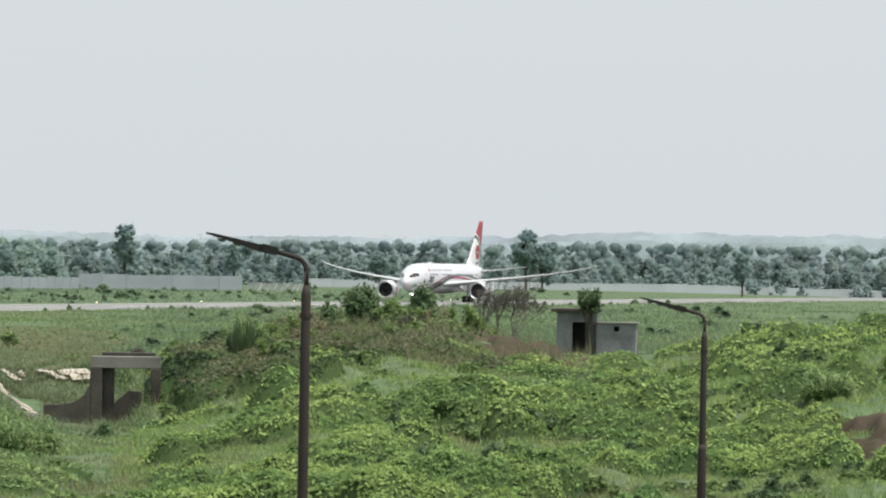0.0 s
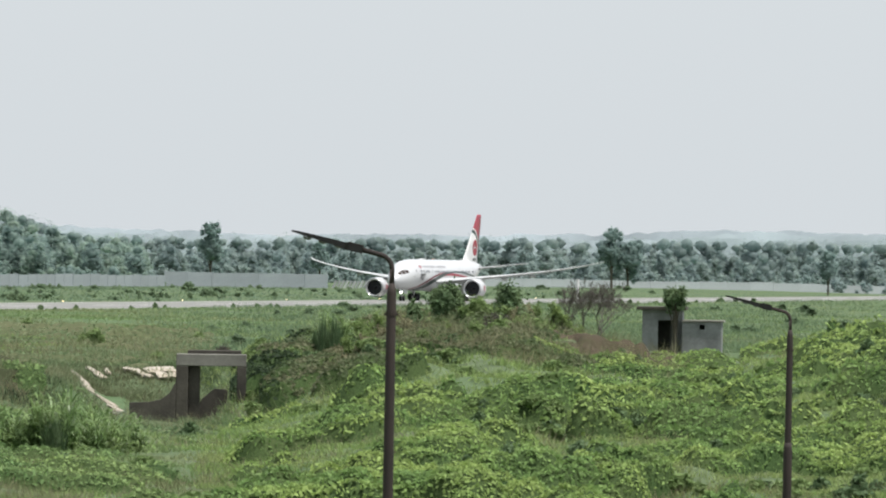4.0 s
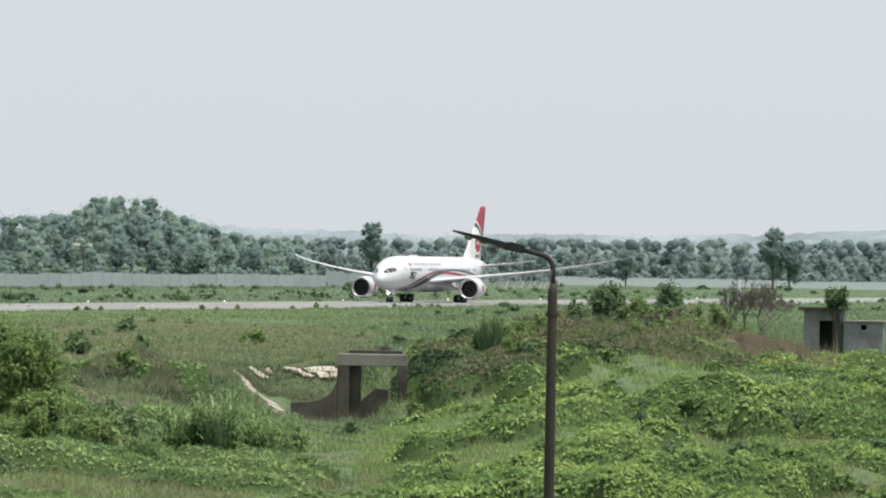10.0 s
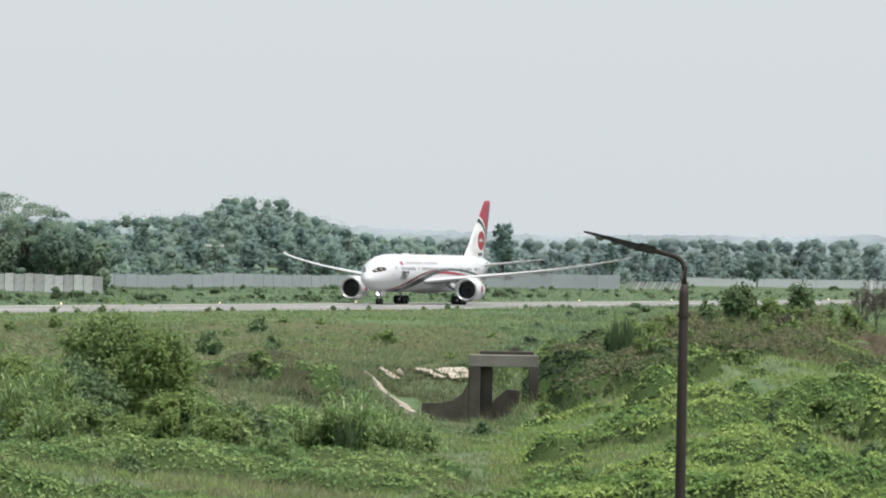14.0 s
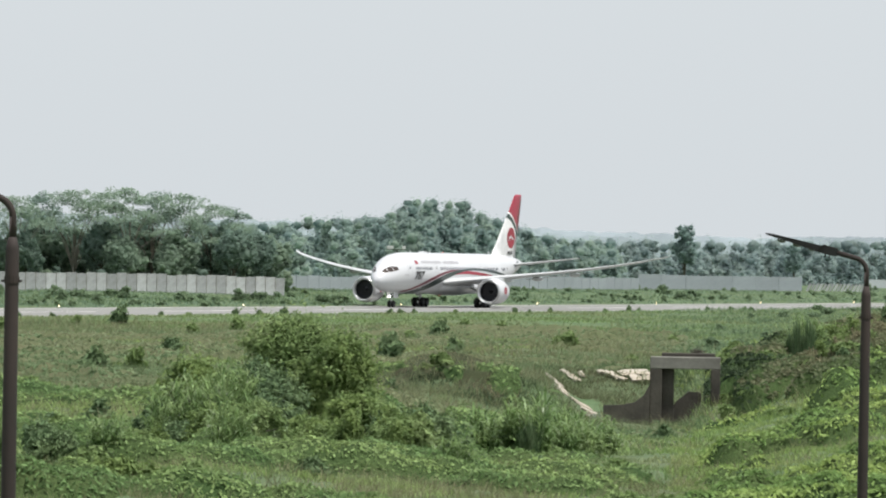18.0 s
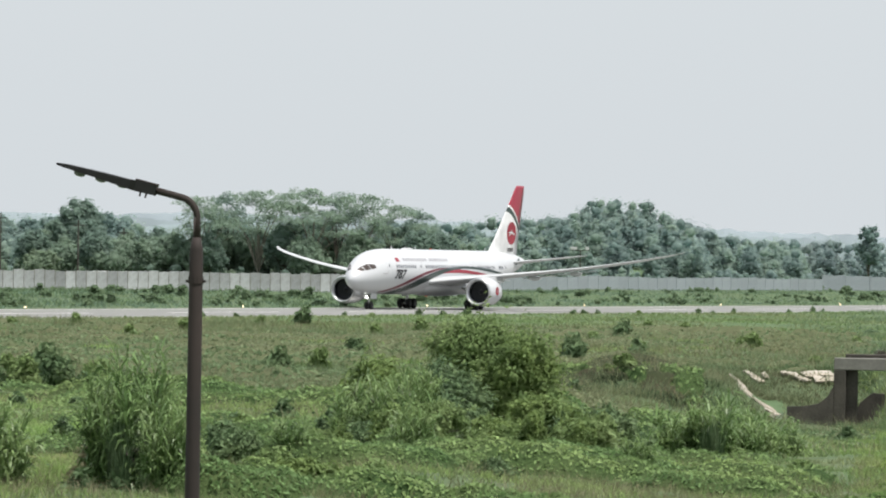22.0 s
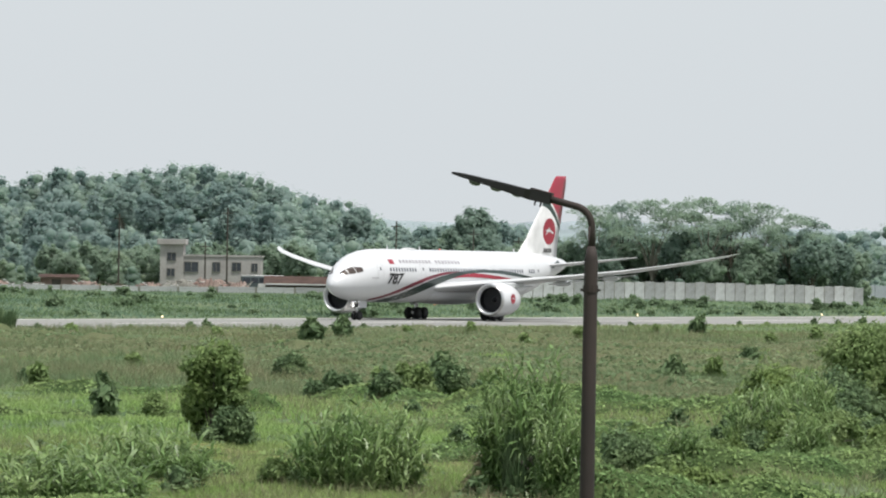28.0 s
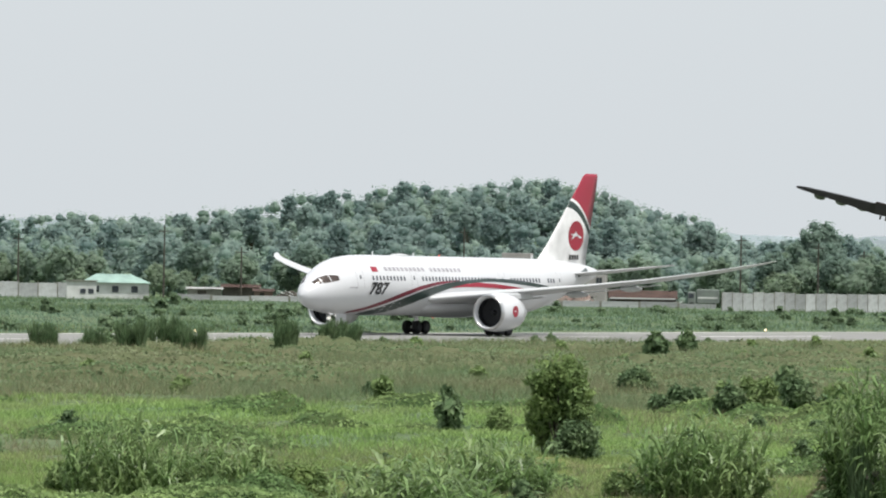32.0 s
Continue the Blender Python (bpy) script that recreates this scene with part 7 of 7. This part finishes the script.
pl_, d_ = scatter(4200, -5.4, -3.2, 252, 318)
tufts(pl_, d_, 8, 0.34, 0.05, 0.22, M_OLIVE, "bank_grass", "olive grass on the banks of the stream", "grass")
pl_, d_ = scatter(2600, -5.2, -3.4, 296, 312)
tufts(pl_, d_, 7, 0.22, 0.05, 0.2, M_SCRUB, "bank_scrub", "dark brownish growth on the stream's far bank", "scrub")


def lumps(seed, lo, hi, size=3.4):
    """Places on the swellings of the mound alone, so that dark hollows stay between them."""
    return lambda x, y, az, d: rng.uniform(0, 1, len(x)) < ease(bumps(x, y, size, seed), lo, hi)


def vine_zone(x, y, az, d):
    q = bumps(x, y, 4, 36) - 0.5
    return (az + 0.9 * q < -2.72) & (d + 16 * q > 247)


def brown_zone(x, y, az, d):
    q = bumps(x, y, 5, 37) - 0.5
    return ~vine_zone(x, y, az, d) & (d + 22 * q > 254) & (az + 1.0 * q < 0.5)


blanket("scrub", "brownish olive scrub on the steep side of the mound", "scrub", -3.4, 1.0, 235, 345, 110000, 0.15, M_SCRUB, brown_zone, cover, False)
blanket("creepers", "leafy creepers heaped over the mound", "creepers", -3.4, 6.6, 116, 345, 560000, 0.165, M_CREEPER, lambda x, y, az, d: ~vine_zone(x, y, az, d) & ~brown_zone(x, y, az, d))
blanket("vines", "vines over the bank by the culvert gate, its shade in their colour", "vines", -3.4, -1.6, 235, 345, 36000, 0.16, M_VINE, vine_zone, cover, False)
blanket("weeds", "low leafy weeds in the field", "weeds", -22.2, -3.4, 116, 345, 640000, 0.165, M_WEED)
blanket("olive_weeds", "olive dry weeds of the middle field", "weeds", -22.2, -3.4, 226, 470, 260000, 0.17, M_OLIVE, None, cover_far)
pl_, d_ = scatter(2000, -2.4, 1.6, 255, 320, lumps(89, 0.45, 0.65, 5.0), False)
tufts(pl_, d_, 8, 0.9, 0.022, 0.25, M_DRY, "dry_scrub", "dry brownish stalks along the mound's crest", "scrub")
scrubs = [shrub_meshes(1.3, 0.9, 520, 0.16, M_BUSH_DARK, 12), shrub_meshes(1.8, 0.8, 640, 0.165, M_BUSH, 14), shrub_meshes(1.1, 0.7, 420, 0.16, M_BUSH, 9)]
pl_, d_ = scatter(900, -3.2, 6, 150, 320, lumps(87, 0.45, 0.7, 4.5), False)
for k, (p, dq) in enumerate(zip(pl_, d_)):
    q = rf.uniform(0.5, 1.05)
    plant("scrub_bush", "low dark scrub bush among the creepers of the mound", "scrub", scrubs[k % 3], Matrix.Translation((p[0], p[1], p[2] - 0.05)) @ Matrix.Rotation(rf.uniform(0, 6), 4, "Z") @ Matrix.Diagonal((q * 1.2, q * 1.2, q, 1)), "mound shrubs")
pl_, d_ = scatter(330, -22, -3.6, 125, 300, lumps(88, 0.5, 0.7, 7.5), False)
for k, (p, dq) in enumerate(zip(pl_, d_)):
    q = rf.uniform(0.6, 1.3)
    if p[0] / p[1] < -0.185 and k % 3:
        continue
    plant("weed_clump", "low leafy clump of weeds in the field", "weeds", scrubs[k % 3], Matrix.Translation((p[0], p[1], p[2])) @ Matrix.Rotation(rf.uniform(0, 6), 4, "Z") @ Matrix.Diagonal((q * 1.2, q * 1.2, q, 1)), "field weeds")
pl_, d_ = scatter(17000, -4.6, 6, 335, 1300, lambda x, y, az, d: (x * RUN_N[0] + y * RUN_N[1] < RUN_NEAR - 3) & (bumps(x, y, 8, 145) > 0.42) & (rng.uniform(0, 1, len(x)) < ease(az, -4.6, -1.8)))
tufts(pl_, d_, 8, 0.55, 0.05, 0.35, M_VERGE_BUSH, "meadow_weeds", "rank grey-green weeds of the rough meadow", "weeds")
pl_, d_ = scatter(14000, -12, -3.6, 440, 1000, lambda x, y, az, d: x * RUN_N[0] + y * RUN_N[1] < RUN_NEAR)
tufts(pl_, d_, 7, 0.25, 0.06, 0.35, M_GRASS, "field_grass", "rough grass of the field beside the runway", "grass")
pl_, d_ = scatter(14000, -3.6, 6, 440, 1700, lambda x, y, az, d: x * RUN_N[0] + y * RUN_N[1] < RUN_NEAR)
tufts(pl_, d_, 7, 0.25, 0.06, 0.35, M_GRASS, "field_grass", "rough grass of the field beside the runway", "grass")
pl_, d_ = scatter(52000, -22.5, 6, 430, 1500, lambda x, y, az, d: (x * RUN_N[0] + y * RUN_N[1] > RUN_FAR) & ((d < 860) | ((az > -8) & (d < 1170)) | (az > -4.2)))
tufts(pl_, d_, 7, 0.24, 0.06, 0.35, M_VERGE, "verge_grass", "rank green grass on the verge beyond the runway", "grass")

pl_, d_ = scatter(26000, -22.5, 6, 460, 1300, lambda x, y, az, d: (x * RUN_N[0] + y * RUN_N[1] > RUN_FAR + 4) & ((d < 860) | ((az > -8) & (d < 1170)) | (az > -4.2)) & (bumps(x, y, 9, 45) > 0.45))
tufts(pl_, d_, 7, 0.5, 0.05, 0.4, M_TUSSOCK, "verge_weeds", "dark rank weeds on the verge beyond the runway", "weeds")

# bare and dry patches with ragged edges
def bare_patch(az, d, half_az, half_d, material, label, seed, lift=0.16, rough=0.3):
    vs, fs, n = [], [], 40
    ks = np.linspace(-1, 1, n)
    for i, u in enumerate(ks):
        for j, v in enumerate(ks):
            a, q = radians(az + half_az * u), d + half_d * v
            x, y = q * math.sin(a), q * math.cos(a)
            r = math.hypot(u, v) + 0.5 * (float(bumps(np.array([u * 3.1]), np.array([v * 3.1]), 1, seed)[0]) - 0.5)
            up = lift * (1 - ease(r, 0.6, 0.95)) - 0.25 * ease(r, 0.75, 1.0) + rough * (float(bumps(np.array([x]), np.array([y]), 0.8, seed)[0]) - 0.4)
            vs.append((x, y, ground_z(x, y) + float(up)))
    for i in range(n - 1):
        for j in range(n - 1):
            q = i * n + j
            fs.append((q, q + n, q + n + 1, q + 1))
    tagged(put("bare_ground", solid("bare_ground", vs, fs, material, True)), label, "bare earth", kind="structure")


bare_patch(0.95, 286, 0.66, 9, M_EARTH, "bare brown earth before the guard hut", 71, 0.15, 1.1)
bare_patch(4.75, 186, 0.7, 6, M_EARTH, "bare brown earth on the mound", 72, 0.1, 1.1)
bare_patch(3.6, 198, 0.25, 4, M_EARTH, "bare brown earth on the slope", 73, 0.25)
bare_patch(-6.1, 268, 0.85, 13, M_SPOIL, "dark dry spoil bank beside the stream", 74, 0.2)
bare_patch(-14.7, 167, 0.8, 7, M_EARTHGRASS, "dry trodden ground under the small tree", 75, 0.06)
bare_patch(-16.9, 152, 0.7, 5, M_EARTHGRASS, "dry trodden ground in the field", 76, 0.06)
bare_patch(-12.6, 160, 0.7, 5, M_EARTHGRASS, "dry trodden ground in the field", 77, 0.06)

pl_, d_ = scatter(5000, -7.0, -5.2, 254, 285)
tufts(pl_, d_, 6, 0.2, 0.06, 0.25, M_VINE, "bank_grass", "dark grass on the spoil bank", "grass")

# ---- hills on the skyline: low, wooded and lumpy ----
# each layer's tint has haze painted in, more of it farther off
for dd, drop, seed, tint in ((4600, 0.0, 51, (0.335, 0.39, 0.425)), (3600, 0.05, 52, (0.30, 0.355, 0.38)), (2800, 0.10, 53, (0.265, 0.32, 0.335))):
    vs, fs = [], []
    aa = np.linspace(-27, 11, 1900)
    wide, lumpy, fine, knob = (bumps(aa, aa * 0 + 0.5, z, seed + 7 * z_) for z_, z in enumerate((1.3, 0.36, 0.12, 0.05)))
    el = np.interp(aa, (-27, -9, -4.6, -2, 1, 2.2, 11), (0.38, 0.38, 0.29, 0.27, 0.31, 0.37, 0.37)) - drop + 0.09 * wide ** 1.5 + 0.055 * lumpy ** 1.5 + 0.03 * fine + 0.012 * knob
    top = EYE.z + dd * np.tan(np.radians(el))
    for i, a in enumerate(aa):
        x, y = math.sin(radians(a)), math.cos(radians(a))
        vs += [(dd * x, dd * y, -5), ((dd + 4) * x, (dd + 4) * y, float(top[i])), ((dd + 260) * x, (dd + 260) * y, -5)]
        if i:
            q = 3 * i
            fs += [(q - 3, q, q + 1, q - 2), (q - 2, q + 1, q + 2, q - 1)]
    tagged(put("backdrop", solid("backdrop", vs, fs, mat("far_hills", tint, 1.0, 0, 0.05, 0.01, 0.05), True)), "far wooded hills on the skyline, haze painted into their tint", "hills", kind="structure")


def motions():
    """The airliner rolls down the runway towards the camera, gently gaining speed."""
    rows = []
    for k in range(33):
        q = 1002.61 - 17.4482 * k - 0.01291 * k * k - 0.000278 * k ** 3
        q += 0.5 * max(0.0, (k - 16) / 16)
        p = RUN_U * q + RUN_N * RUN_MID
        rows.append((k, pose(p[0], p[1], -0.098, 0, 0, -90 - 16.4 + 0.8 * k / 32)))
    walk(airliner, rows)
    # the bus waits behind the wall, then drives past the yards
    rows = []
    for k in range(33):
        q = -9.53 - 0.452 * max(0, k - 17)
        p = at(q, 839)
        rows.append((k, pose(p.x, p.y, p.z, 0, 0, -q)))
    walk(bus, rows)


motions()
